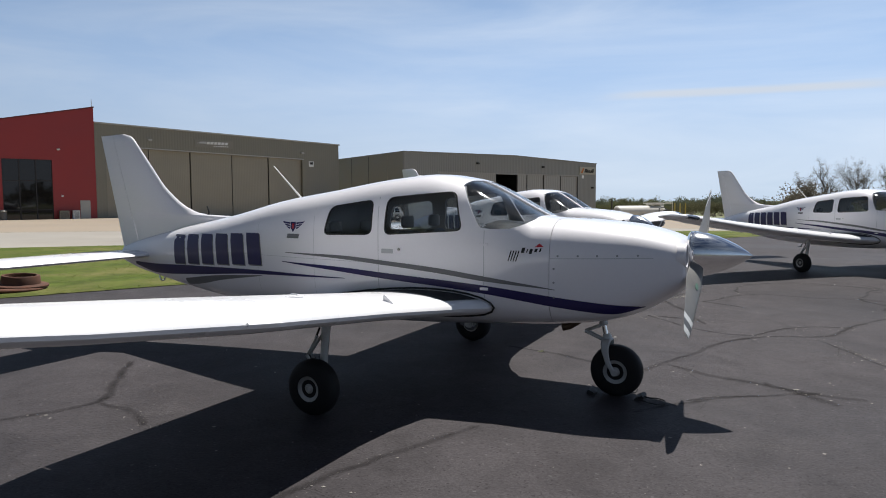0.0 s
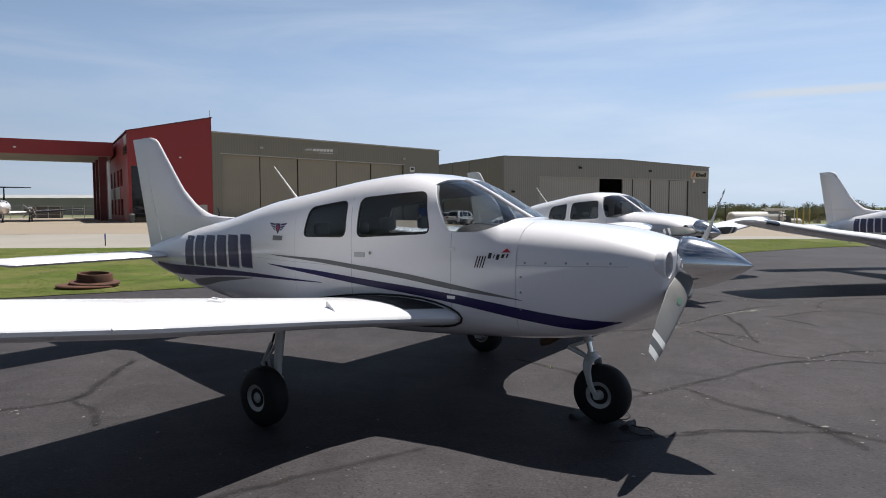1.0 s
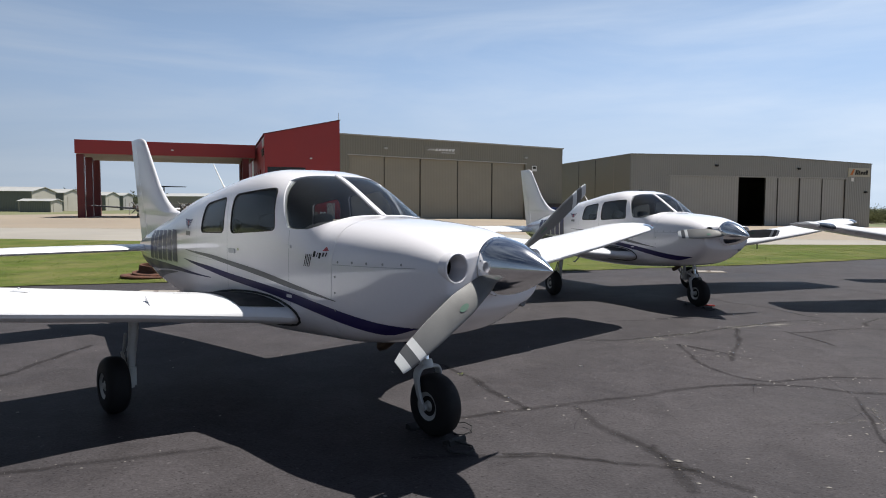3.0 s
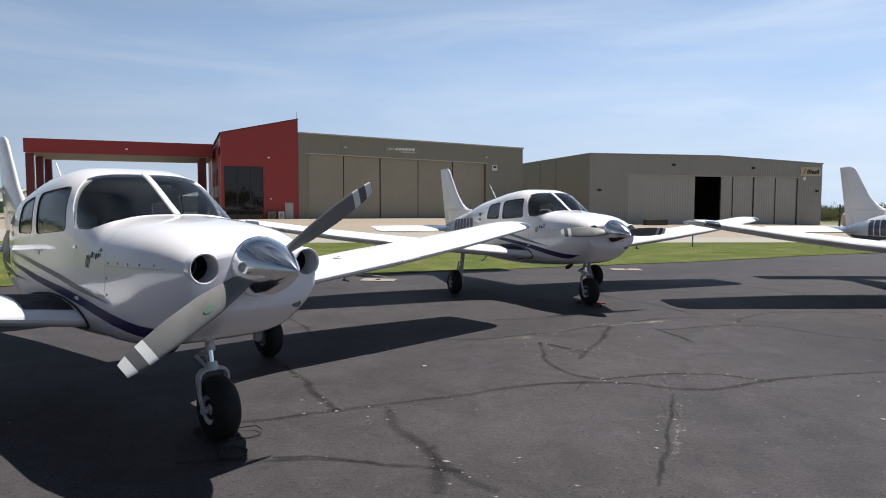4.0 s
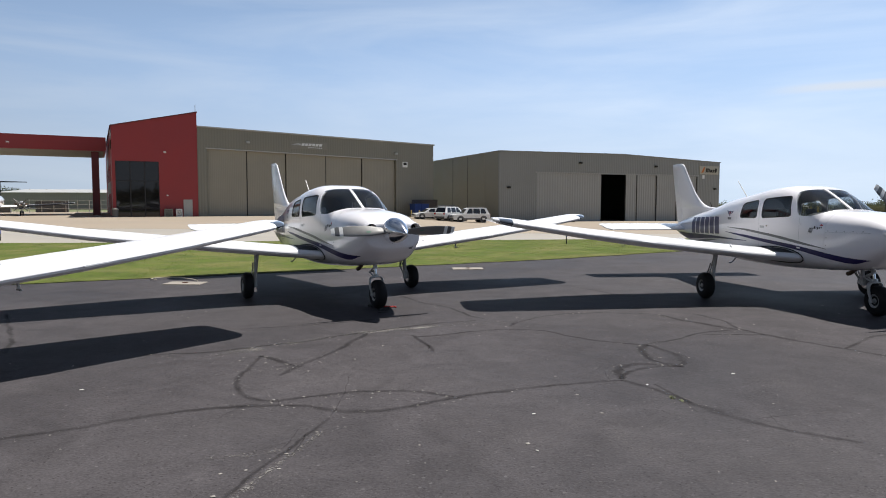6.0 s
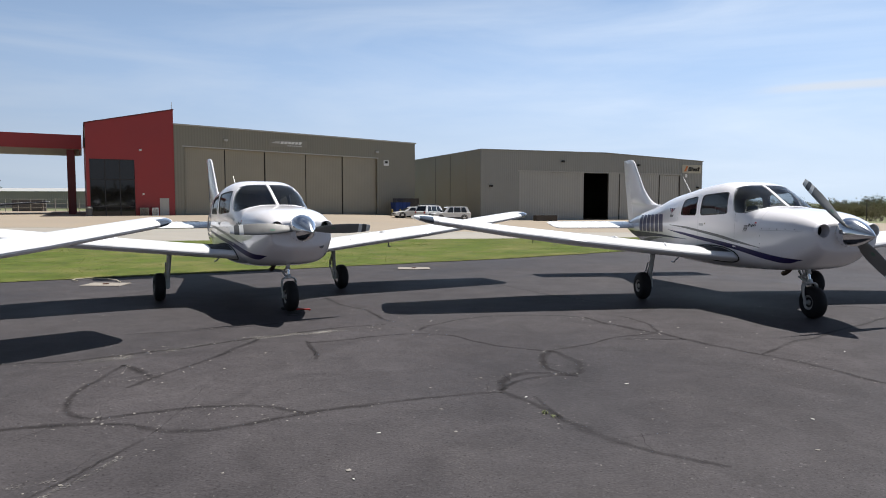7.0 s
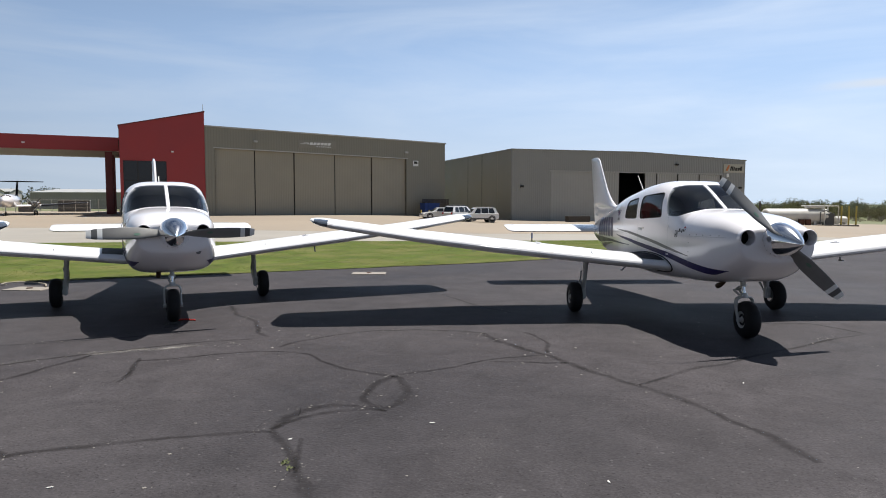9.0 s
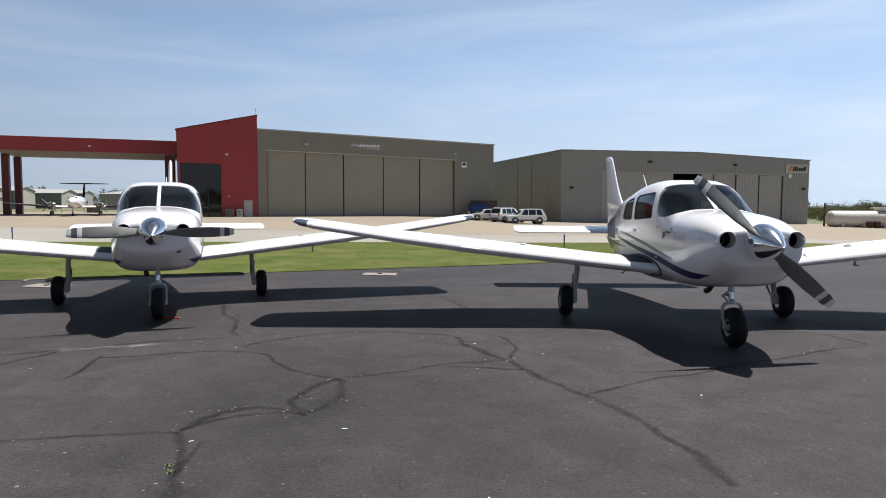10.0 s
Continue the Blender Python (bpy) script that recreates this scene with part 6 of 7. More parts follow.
def car(m, paint, label, suv=True, group="parked cars"):
    c = thing("car", m, label, "car", group)
    length, half, belt, roof = (4.65, 0.92, 1.02, 1.74) if suv else (4.85, 0.91, 0.92, 1.45)
    nose, tail = length / 2, -length / 2
    drop = 0.04 if suv else 0.12
    body = [(tail, 0.42), (tail + 0.03, 0.95 if suv else 0.85), (tail + 0.12, belt + 0.02), (nose - 1.35, belt), (nose - 0.30, belt - drop), (nose - 0.06, belt - 0.06 - drop * 2), (nose, 0.45), (nose - 0.1, 0.30), (tail + 0.1, 0.32)]
    bm = bmesh.new()
    rings = []
    for y, k in ((-half, 0.93), (-half * 0.93, 1.0), (half * 0.93, 1.0), (half, 0.93)):
        cx, cz = 0.0, 0.62
        rings.append([Vector((cx + (x - cx) * (0.985 if k < 1 else 1), y, cz + (z - cz) * k)) for x, z in body])
    loft(bm, rings)
    part("body", bm, paint, c, "", 30)
    if suv:
        cabin = [(tail + 0.12, belt - 0.02), (tail + 0.42, roof - 0.06), (tail + 0.8, roof), (nose - 2.05, roof - 0.02), (nose - 1.75, roof - 0.12), (nose - 1.20, belt - 0.02)]
    else:
        cabin = [(tail + 0.45, belt - 0.02), (tail + 1.15, roof - 0.08), (tail + 1.7, roof), (nose - 2.25, roof - 0.02), (nose - 1.95, roof - 0.10), (nose - 1.10, belt - 0.02)]
    bm = bmesh.new()
    rings = []
    for s in (-1, 1):
        rings.append([Vector((x, s * (half * 0.95 - 0.20 * (z - belt) / (roof - belt)), z)) for x, z in cabin])
    loft(bm, rings)
    part("cabin", bm, paint, c, "", 30)
    xs = (tail + 0.45, tail + 1.25, -0.15, 0.75) if suv else (tail + 1.0, -0.25, 0.85)
    for s in (-1, 1):
        for a, b in zip(xs, xs[1:]):
            bm = bmesh.new()
            pts = []
            for x, z in ((a + 0.05, belt + 0.01), (b - 0.03, belt + 0.01), (b - (0.07 if b < xs[-1] else 0.46), roof - 0.11), (a + (0.05 if a > xs[0] else 0.24), roof - 0.11)):
                pts.append(Vector((x, s * (half * 0.95 - 0.20 * (z - belt) / (roof - belt) + 0.006), z)))
            loft(bm, [pts, [p - Vector((0, s * 0.02, 0)) for p in pts]])
            part("side_window", bm, CAR_GLASS, c, "dark car window")
    for a, b, lift in ((cabin[0], cabin[1], -1), (cabin[-1], cabin[-2], 1)):
        bm = bmesh.new()
        p, q = Vector((a[0], 0, a[1])), Vector((b[0], 0, b[1]))
        p, q = p.lerp(q, 0.10), p.lerp(q, 0.92)
        off = Vector((lift * 0.012, 0, 0.008))
        wp, wq = half * 0.82, half * 0.70
        top = [p + off + Vector((0, -wp, 0)), p + off + Vector((0, wp, 0)), q + off + Vector((0, wq, 0)), q + off + Vector((0, -wq, 0))]
        loft(bm, [top, [v - off * 2 for v in top]])
        part("windscreen" if lift > 0 else "rear_window", bm, CAR_GLASS, c, "dark car glass")
    for x in (nose - 0.88, tail + 0.86):
        for s in (-1, 1):
            bm = bmesh.new()
            tyre_ring(bm, (x, s * (half - 0.10), 0.35), 0.35, 0.11, 0.21)
            w = part("wheel", bm, TYRE, c, "black tyre")
            bm = bmesh.new()
            lathe(bm, [(-0.10, 0.36), (-0.10, 0.44), (0.018, 0.44), (0.018, 0.30), (-0.02, 0.30)], "y", 24, (x, s * (half - 0.005) - (0.0 if s > 0 else 0.018), 0.36), cap=False)
            part("wheel_arch", bm, PLASTIC, c, "dark wheel arch")
            bm = bmesh.new()
            lathe(bm, [(-0.085, 0.0), (-0.085, 0.06), (-0.07, 0.17), (-0.09, 0.215), (0.09, 0.215), (0.07, 0.17), (0.085, 0.06), (0.085, 0.0)], "y", 20, (x, s * (half - 0.10), 0.35), cap=False)
            part("rim", bm, RIM, w, "grey alloy rim")
    for s in (-1, 1):
        bm = bmesh.new()
        box(bm, nose - 0.14, nose + 0.012, s * 0.66 - 0.18, s * 0.66 + 0.18, belt - 0.36, belt - 0.20, 0.02)
        part("headlight", bm, LAMP_CLEAR, c, "clear headlight")
        bm = bmesh.new()
        box(bm, tail - 0.012, tail + 0.14, s * 0.74 - 0.12, s * 0.74 + 0.12, belt - 0.22, belt + 0.0, 0.02)
        part("tail_light", bm, LAMP_RED, c, "red tail light")
        bm = bmesh.new()
        box(bm, 0.72, 0.86, s * (half + 0.09) - 0.09, s * (half + 0.09) + 0.09, belt + 0.02, belt + 0.16, 0.03)
        part("mirror", bm, paint, c)
    for s in (-1, 1):
        bm = bmesh.new()
        box(bm, tail + 1.25, nose - 1.28, s * half - 0.02, s * half + 0.02, 0.33, 0.50, 0.01)
        part("sill", bm, PLASTIC if suv else paint, c)
        for x in ((-0.15, 0.80) if suv else (-0.25, 0.85)):
            bm = bmesh.new()
            box(bm, x - 0.008, x + 0.008, s * half * 0.985 - 0.012, s * half * 0.985 + 0.012, 0.45, belt - 0.02)
            part("door_gap", bm, CAR_DARK, c)
    bm = bmesh.new()
    box(bm, nose - 0.16, nose + 0.03, -half * 0.9, half * 0.9, 0.36, 0.56, 0.04)
    part("bumper", bm, PLASTIC if suv else paint, c)
    bm = bmesh.new()
    box(bm, tail - 0.03, tail + 0.16, -half * 0.9, half * 0.9, 0.36, 0.60, 0.04)
    part("bumper", bm, PLASTIC if suv else paint, c)
    bm = bmesh.new()
    box(bm, nose - 0.08, nose + 0.016, -0.42, 0.42, belt - 0.40, belt - 0.22, 0.015)
    part("grille", bm, CAR_DARK, c)
    if suv:
        for s in (-1, 1):
            bm = bmesh.new()
            tube(bm, [(tail + 0.6, s * 0.58, roof + 0.03), (nose - 2.2, s * 0.58, roof + 0.03)], 0.02, 6)
            part("roof_rail", bm, PLASTIC, c)
    return c


for x, y, h, paint, label, suv in (
    (-8.35, 76.6, 210, CAR_WHITE, "white sport utility car parked beside the hangar", True),
    (-10.75, 78.0, 62, CAR_WHITE, "white crossover car parked tail outwards", True),
    (-13.3, 78.4, 214, CAR_WHITE, "white sedan parked by the hangar wall", False),
    (-13.0, 81.8, 214, CAR_DARK, "dark sport utility car parked in the shade", True),
):
    car(pose(x, y, ground_z(x, y) + 0.004, 0, 0, h), paint, label, suv).scale = (0.94, 0.94, 0.94)

# skip, screen and bollards at the hangar corner
BLUE_BIN = material("blue_skip_paint", (0.015, 0.045, 0.20), 0.5, 0.1, 0.2, 2, 40, 0.1)
BROWN = material("brown_screen", (0.06, 0.05, 0.042), 0.8, 0, 0.2, 1, 40)
YELLOW = material("yellow_bollard", (0.42, 0.33, 0.07), 0.5, 0, 0.1, 2, 40)
skip = thing("waste_skip", H1_FRAME @ pose(26.3, -2.2, -0.45), "blue steel waste skip against the hangar", "waste skip")
bm = bmesh.new()
loft(bm, [[Vector((x * k, y * k, z)) for x, y in ((-1.0, -0.75), (1.0, -0.75), (1.0, 0.75), (-1.0, 0.75))] for z, k in ((0.1, 0.90), (1.95, 1.0))])
part("bin", bm, BLUE_BIN, skip)
bm = bmesh.new()
box(bm, -1.04, 1.04, -0.80, 0.80, 1.95, 2.03, 0.02)
part("rim", bm, BLUE_BIN, skip)
for x in (-0.5, 0.0, 0.5):
    bm = bmesh.new()
    box(bm, x - 0.04, x + 0.04, -0.79, -0.70, 0.2, 1.95)
    part("stiffener", bm, BLUE_BIN, skip)
screen = thing("screen_fence", H1_FRAME @ pose(26.0, -1.2, -0.45), "dark brown slatted screen fence", "fence")
for k in range(22):
    bm = bmesh.new()
    box(bm, -0.3 + 0.17 * k, -0.15 + 0.17 * k, 0.0, 0.03, 0.0, 2.55)
    part("slat", bm, BROWN, screen)
for k in range(3):
    bol = thing("bollard", H1_FRAME @ pose(24.6 + 1.1 * k, -3.4, -0.30), "yellow painted steel guard bollard", "bollard", "bollards")
    bm = bmesh.new()
    lathe(bm, [(0.0, 0.09), (1.0, 0.09), (1.05, 0.06), (1.06, 0.0)], "z", 14, cap=False)
    part("post", bm, YELLOW, bol)
for x, w, mat_, label in ((-3.15, 0.85, SIGN, "taupe air conditioning unit by the wall"), (-2.08, 0.62, SIGN_WHITE, "white air conditioning unit by the wall")):
    unit = thing("air_conditioner", H1_FRAME @ pose(x, -0.55, 0.08), label, "air conditioner", "air conditioners")
    bm = bmesh.new()
    box(bm, -w / 2, w / 2, -0.3, 0.3, 0.0, 0.88, 0.03)
    part("casing", bm, mat_, unit)
    bm = bmesh.new()
    for k in range(7):
        box(bm, -w / 2 + 0.08, w / 2 - 0.08, -0.315, -0.303, 0.12 + 0.1 * k, 0.17 + 0.1 * k)
    part("grille", bm, GAP, unit)
box_ = thing("flower_trough", pose(1.3, 90.5, ground_z(1.3, 90.5), 0, 0, 35.7), "dark long trough by the hangar wall", "trough")
bm = bmesh.new()
box(bm, -1.6, 1.6, -0.4, 0.4, 0.0, 0.75, 0.04)
part("trough", bm, BROWN, box_)

# ---- white fuel tank ----
TANK_WHITE = material("tank_white", (0.62, 0.60, 0.55), 0.5, 0, 0.12, 0.7, 30, 0.05, stain=(0.42, 0.38, 0.31), stain_at=0.66)
TANK = pose(29.9, 103.6, ground_z(30, 103.6) + 0.02, 0, 0, 19)
tank = thing("fuel_tank", TANK, "cream horizontal fuel tank with stains and pipework", "fuel tank")
bm = bmesh.new()
lathe(bm, [(-5.75, 0.0), (-5.72, 0.4), (-5.6, 0.75), (-5.4, 0.98), (-5.2, 1.02), (2.6, 1.02), (2.8, 0.98), (3.0, 0.75), (3.12, 0.4), (3.15, 0.0)], "x", 36, (0, 0, 1.12), cap=False)
part("vessel", bm, TANK_WHITE, tank)
for x in (-4.2, -1.6, 1.0):
    bm = bmesh.new()
    box(bm, x - 0.2, x + 0.2, -0.9, 0.9, -0.6, 0.5, 0.02)
    part("saddle", bm, TANK_WHITE, tank)
for x in (-1.1, -0.2):
    bm = bmesh.new()
    box(bm, x - 0.35, x + 0.35, -1.35, -1.0, -0.3, 0.75, 0.03)
    part("valve_box", bm, RUST, tank, "rusty valve box")
for x, y in ((2.0, -1.15), (3.9, -1.15), (2.0, 1.15), (3.9, 1.15)):
    bm = bmesh.new()
    tube(bm, [(x, y, -0.5), (x, y, 2.45)], 0.07, 8)
    part("frame_post", bm, TANK_WHITE, tank)
for y in (-1.15, 1.15):
    bm = bmesh.new()
    tube(bm, [(0.2, y, 2.5), (3.9, y, 2.5)], 0.06, 8)
    part("frame_rail", bm, TANK_WHITE, tank)
bm = bmesh.new()
box(bm, 0.3, 2.4, -0.6, 0.6, 2.2, 2.52, 0.03)
part("walkway", bm, TANK_WHITE, tank)
bm = bmesh.new()
box(bm, 2.3, 3.5, -1.0, -0.2, -0.4, 1.5, 0.05)
part("pump_cabinet", bm, PLASTIC, tank, "dark pump cabinet")
bm = bmesh.new()
tube(bm, [(1.4, -1.25, -0.3), (1.4, -1.25, 1.7), (2.2, -1.25, 1.9), (2.9, -1.25, 1.5)], 0.08, 8)
tube(bm, [(3.2, -1.3, -0.3), (3.2, -1.3, 1.6)], 0.06, 8)
part("pipe", bm, PLASTIC, tank, "dark fuel pipe")
bm = bmesh.new()
box(bm, 1.2, 6.4, -1.7, 1.7, -0.6, 0.02, 0.02)
part("plinth", bm, PAD, tank, "concrete plinth")
small = thing("fuel_tank", TANK @ pose(5.3, 0.6, 0.02), "small cream tank beside the pump frame", "fuel tank")
bm = bmesh.new()
lathe(bm, [(-0.95, 0.0), (-0.9, 0.3), (-0.75, 0.45), (0.75, 0.45), (0.9, 0.3), (0.95, 0.0)], "x", 24, (0, 0, 0.62), cap=False)
part("vessel", bm, TANK_WHITE, small)
for x in (-0.6, 0.6):
    bm = bmesh.new()
    box(bm, x - 0.1, x + 0.1, -0.35, 0.35, 0.0, 0.3)
    part("saddle", bm, TANK_WHITE, small)
for x in (4.1, 5.1, 6.1):
    bol = thing("bollard", TANK @ pose(x, -1.45, 0.02), "tall weathered yellow guard post", "bollard", "bollards")
    bm = bmesh.new()
    tube(bm, [(0, 0, -0.02), (0, 0, 2.5)], 0.10, 10)
    part("post", bm, YELLOW, bol)
pole = thing("utility_pole", pose(24.4, 103.3, ground_z(24.4, 103.3)), "short dark wooden pole beside the tank", "pole")
bm = bmesh.new()
tube(bm, [(0, 0, -0.4), (0, 0, 3.0)], [0.14, 0.11], 10)
part("shaft", bm, BROWN, pole)

pole = thing("utility_pole", pose(52.2, 127.8, ground_z(52.2, 127.8), 0, 0, 20), "thin weathered pole with a short arm by the field", "pole")
bm = bmesh.new()
tube(bm, [(0, 0, -0.4), (0, 0, 3.9)], [0.10, 0.07], 8)
part("shaft", bm, BROWN, pole)
bm = bmesh.new()
tube(bm, [(0, 0, 3.6), (1.5, 0, 3.7)], 0.05, 6)
part("arm", bm, BROWN, pole)

# ---- twin-engine aircraft beyond the canopy ----
TAIL_DARK = material("dark_tail_paint", (0.022, 0.024, 0.032), 0.7, 0, 0.1, 2, 40, spec=0.2)
TP = thing("twin_aircraft", pose(-58.1, 61.3, ground_z(-58, 61), 0, 0, -47), "white twin-engine turboprop aircraft with dark high tailplane", "aircraft")
bm = bmesh.new()
lathe(bm, [(3.3, 0.02), (3.2, 0.20), (2.8, 0.38), (1.9, 0.58), (1.0, 0.80), (0.4, 0.84), (-5, 0.84), (-8, 0.62), (-10.5, 0.15)], "x", 28, (0, 0, 1.85))
part("fuselage", bm, WHITE, TP, "white rounded fuselage")
bm = bmesh.new()
for s in (-1, 1):
    pts = [Vector((1.60, s * 0.05, 2.43)), Vector((1.43, s * 0.50, 2.27)), Vector((1.15, s * 0.54, 2.40)), Vector((1.28, s * 0.05, 2.57))]
    loft(bm, [pts, [p + Vector((0.10, 0, 0.05)) for p in pts]])
part("windscreen", bm, CAR_GLASS, TP, "dark cockpit windows")
for s in (-1, 1):
    bm = bmesh.new()
    rings = []
    for y, x, ch, z in ((0.5, -2.2, 2.1, 1.16), (2.6, -2.3, 1.9, 1.22), (8.8, -2.9, 0.95, 1.66)):
        rings.append([Vector((x - c * ch, s * y, z + u * ch)) for c, u in airfoil(0, 1, 0.15, 0.02, 8)])
    wing = part("wing", loft(bm, rings), WING_WHITE, TP, "long white wing")
    bm = bmesh.new()
    rings = []
    for y, x, ch, z in ((3.4, -2.33, 1.79, 1.275), (8.75, -2.89, 0.96, 1.656)):
        rings.append([Vector((x + 0.02 - c * ch * 1.02, s * y, z + u * ch * 1.12)) for c, u in airfoil(0, 0.16, 0.15, 0.02, 6)])
    part("deicing_boot", loft(bm, rings), TAIL_DARK, wing, "black rubber de-icing boot")
    bm = bmesh.new()
    lathe(bm, [(0.15, 0.22), (0.0, 0.36), (-0.8, 0.46), (-2.6, 0.40), (-3.9, 0.12)], "x", 20, (0, s * 2.87, 1.42))
    eng = part("engine_nacelle", bm, WHITE, TP, "white engine nacelle")
    bm = bmesh.new()
    lathe(bm, [(0.16, 0.20), (0.35, 0.15), (0.55, 0.02)], "x", 16, (0, s * 2.87, 1.42))
    part("spinner", bm, STEEL, eng)
    bm = bmesh.new()
    lathe(bm, [(0.06, 0.0), (0.10, 0.20), (0.02, 0.24), (-0.1, 0.22)], "x", 16, (0, s * 2.87, 1.08))
    part("intake", bm, CAR_DARK, eng, "dark air intake")
    for d in (-1, 1):
        bm = bmesh.new()
        tube(bm, [(-0.35, s * 2.87 + d * 0.36, 1.50), (-0.42, s * 2.87 + d * 0.55, 1.52), (-0.62, s * 2.87 + d * 0.62, 1.54)], 0.12, 8)
        part("exhaust_stack", bm, EXHAUST, eng, "burnt exhaust stack")
    bm = bmesh.new()
    lathe(bm, [(0.17, 0.21), (0.16, 0.30), (0.0, 0.375), (-0.28, 0.425), (-0.30, 0.41)], "x", 20, (0, s * 2.87, 1.42), cap=False)
    part("cowl_band", bm, PLASTIC, eng, "dark cowl nose")
    for k in range(4):
        bm = bmesh.new()
        a = math.pi / 4 + k * math.pi / 2
        rings = []
        for r, w in ((0.15, 0.05), (0.6, 0.075), (1.1, 0.05)):
            d = Vector((0, math.cos(a), math.sin(a)))
            e = Vector((0, -math.sin(a), math.cos(a)))
            o = Vector((0.28, s * 2.87, 1.42)) + d * r
            rings.append([o + e * w + Vector((0.04, 0, 0)), o + Vector((0.07, 0, 0)), o - e * w - Vector((0.04, 0, 0)), o - Vector((0.01, 0, 0))])
        part("blade", loft(bm, rings), PLASTIC, eng, "dark propeller blade")
    bm = bmesh.new()
    tube(bm, [(-1.6, s * 2.87, 1.2), (-1.6, s * 2.87, 0.35)], 0.07, 8)
    leg = part("main_gear", bm, STRUT_PAINT, TP)
    for d in (-0.14, 0.14):
        bm = bmesh.new()
        tyre_ring(bm, (-1.6, s * 2.87 + d, 0.33), 0.33, 0.09, 0.14)
        part("tyre", bm, TYRE, leg)
bm = bmesh.new()
tube(bm, [(1.7, 0, 1.4), (1.75, 0, 0.3)], 0.05, 8)
leg = part("nose_gear", bm, STRUT_PAINT, TP)
bm = bmesh.new()
tyre_ring(bm, (1.75, 0, 0.27), 0.27, 0.09, 0.12)
part("tyre", bm, TYRE, leg)
bm = bmesh.new()
rings = []
for z, x, ch in ((2.2, -7.3, 2.6), (4.52, -9.1, 1.5)):
    rings.append([Vector((x - c * ch, u * ch, z)) for c, u in airfoil(0, 1, 0.10, 0, 8)])
part("fin", loft(bm, rings), TAIL_DARK, TP, "dark tail fin")
bm = bmesh.new()
rings = []
for y, x, ch in ((-3.1, -9.5, 0.75), (0, -9.0, 1.3), (3.1, -9.5, 0.75)):
    rings.append([Vector((x - c * ch, y, 4.54 + u * ch)) for c, u in airfoil(0, 1, 0.14, 0, 8)])
part("tailplane", loft(bm, rings), TAIL_DARK, TP, "dark high tailplane")

TP.scale = (0.88, 0.88, 0.88)

# ---- far sheds ----
GREEN_SHED = ribbed("green_cladding", (0.155, 0.170, 0.155), 0.6, 0.35)
CREAM_SHED = ribbed("cream_cladding", (0.37, 0.35, 0.30), 0.6, 0.35)
PALE_SHED = ribbed("pale_grey_cladding", (0.31, 0.30, 0.285), 0.6, 0.4, 0.012)
WHITE_ROOF = material("pale_roof", (0.40, 0.40, 0.385), 0.5, 0.1, 0.1, 0.5, 20)


def shed(m, length, width, eave, ridge, side_mat, end_mat, label):
    """x along the shed, gable ends at x = 0 and x = length."""
    s = thing("shed", m, label, "shed", "far sheds")
    for y in (0.0, width - 0.2):
        bm = bmesh.new()
        box(bm, 0.2, length - 0.2, y, y + 0.2, -1, eave)
        part("side_wall", bm, side_mat, s)
    for x in (0.0, length - 0.2):
        bm = bmesh.new()
        loft(bm, [[Vector((xx, y, z)) for y, z in ((0, -1), (width, -1), (width, eave), (width / 2, ridge), (0, eave))] for xx in (x, x + 0.2)])
        part("gable", bm, end_mat, s)
    for a, b in (((-0.25, eave - 0.05), (width / 2, ridge + 0.05)), ((width / 2, ridge + 0.05), (width + 0.25, eave - 0.05))):
        bm = bmesh.new()
        loft(bm, [[Vector((x, y, z)) for y, z in (a, b, (b[0], b[1] + 0.12), (a[0], a[1] + 0.12))] for x in (-0.3, length + 0.3)])
        part("roof_slope", bm, WHITE_ROOF, s, "pale metal roof")
    bm = bmesh.new()
    box(bm, -0.06, -0.004, width * 0.2, width * 0.8, -0.5, eave * 0.8)
    part("end_door", bm, end_mat, s)
    return s


def shed_from(x, y, turn, length, width, *rest):
    """Placed by the corner where the long side meets the visible gable."""
    a = radians(turn)
    shed(pose(x + width * math.sin(a), y - width * math.cos(a), 0.0, 0, 0, turn), length, width, *rest)


shed_from(-140.5, 104.0, 208, 45, 11, 4.7, 5.7, GREEN_SHED, CREAM_SHED, "long green metal shed with cream gable end")
shed_from(-151.0, 120.0, 208, 45, 10, 4.7, 5.7, GREEN_SHED, CREAM_SHED, "far green metal shed with cream gable end")
shed_from(-126.6, 98.2, 208, 6.5, 5, 2.4, 2.8, GREEN_SHED, CREAM_SHED, "small green and cream utility shed")
shed_from(-157.5, 138.0, 208, 40, 10, 4.4, 5.4, GREEN_SHED, CREAM_SHED, "green metal shed with pale gable in the far row")
shed_from(-167.0, 152.5, 208, 30, 8, 4.6, 5.4, GREEN_SHED, PALE_SHED, "pale metal shed at the row's end")
shed(pose(-124.5, 122.0, -0.4, 0, 0, 16), 60, 22, 4.2, 5.0, PALE_SHED, PALE_SHED, "long low pale grey hangar far off")

# clutter along the far fence and under the canopy
for x, y, w, h in ((-76.5, 88.0, 4.4, 1.7), (-80.5, 83.0, 2.0, 0.9)):
    case = thing("utility_cabinet", pose(x, y, ground_z(x, y), 0, 0, 38), "grey metal utility cabinet by the far fence", "cabinet", "utility cabinets")
    bm = bmesh.new()
    box(bm, -w / 2, w / 2, -0.5, 0.5, 0.0, h, 0.03)
    part("casing", bm, PLASTIC, case)
    bm = bmesh.new()
    box(bm, -w / 2 - 0.04, w / 2 + 0.04, -0.54, 0.54, h, h + 0.06, 0.02)
    part("lid", bm, TRIM, case)
far_fence = thing("fence", pose(-84.0, 80.0, ground_z(-84, 80), 0, 0, 38), "grey steel post and wire fence far off", "fence")
for k in range(16):
    bm = bmesh.new()
    tube(bm, [(1.6 * k, 0, -0.2), (1.6 * k, 0, 1.9)], 0.05, 6)
    part("fence_post", bm, TRIM, far_fence)
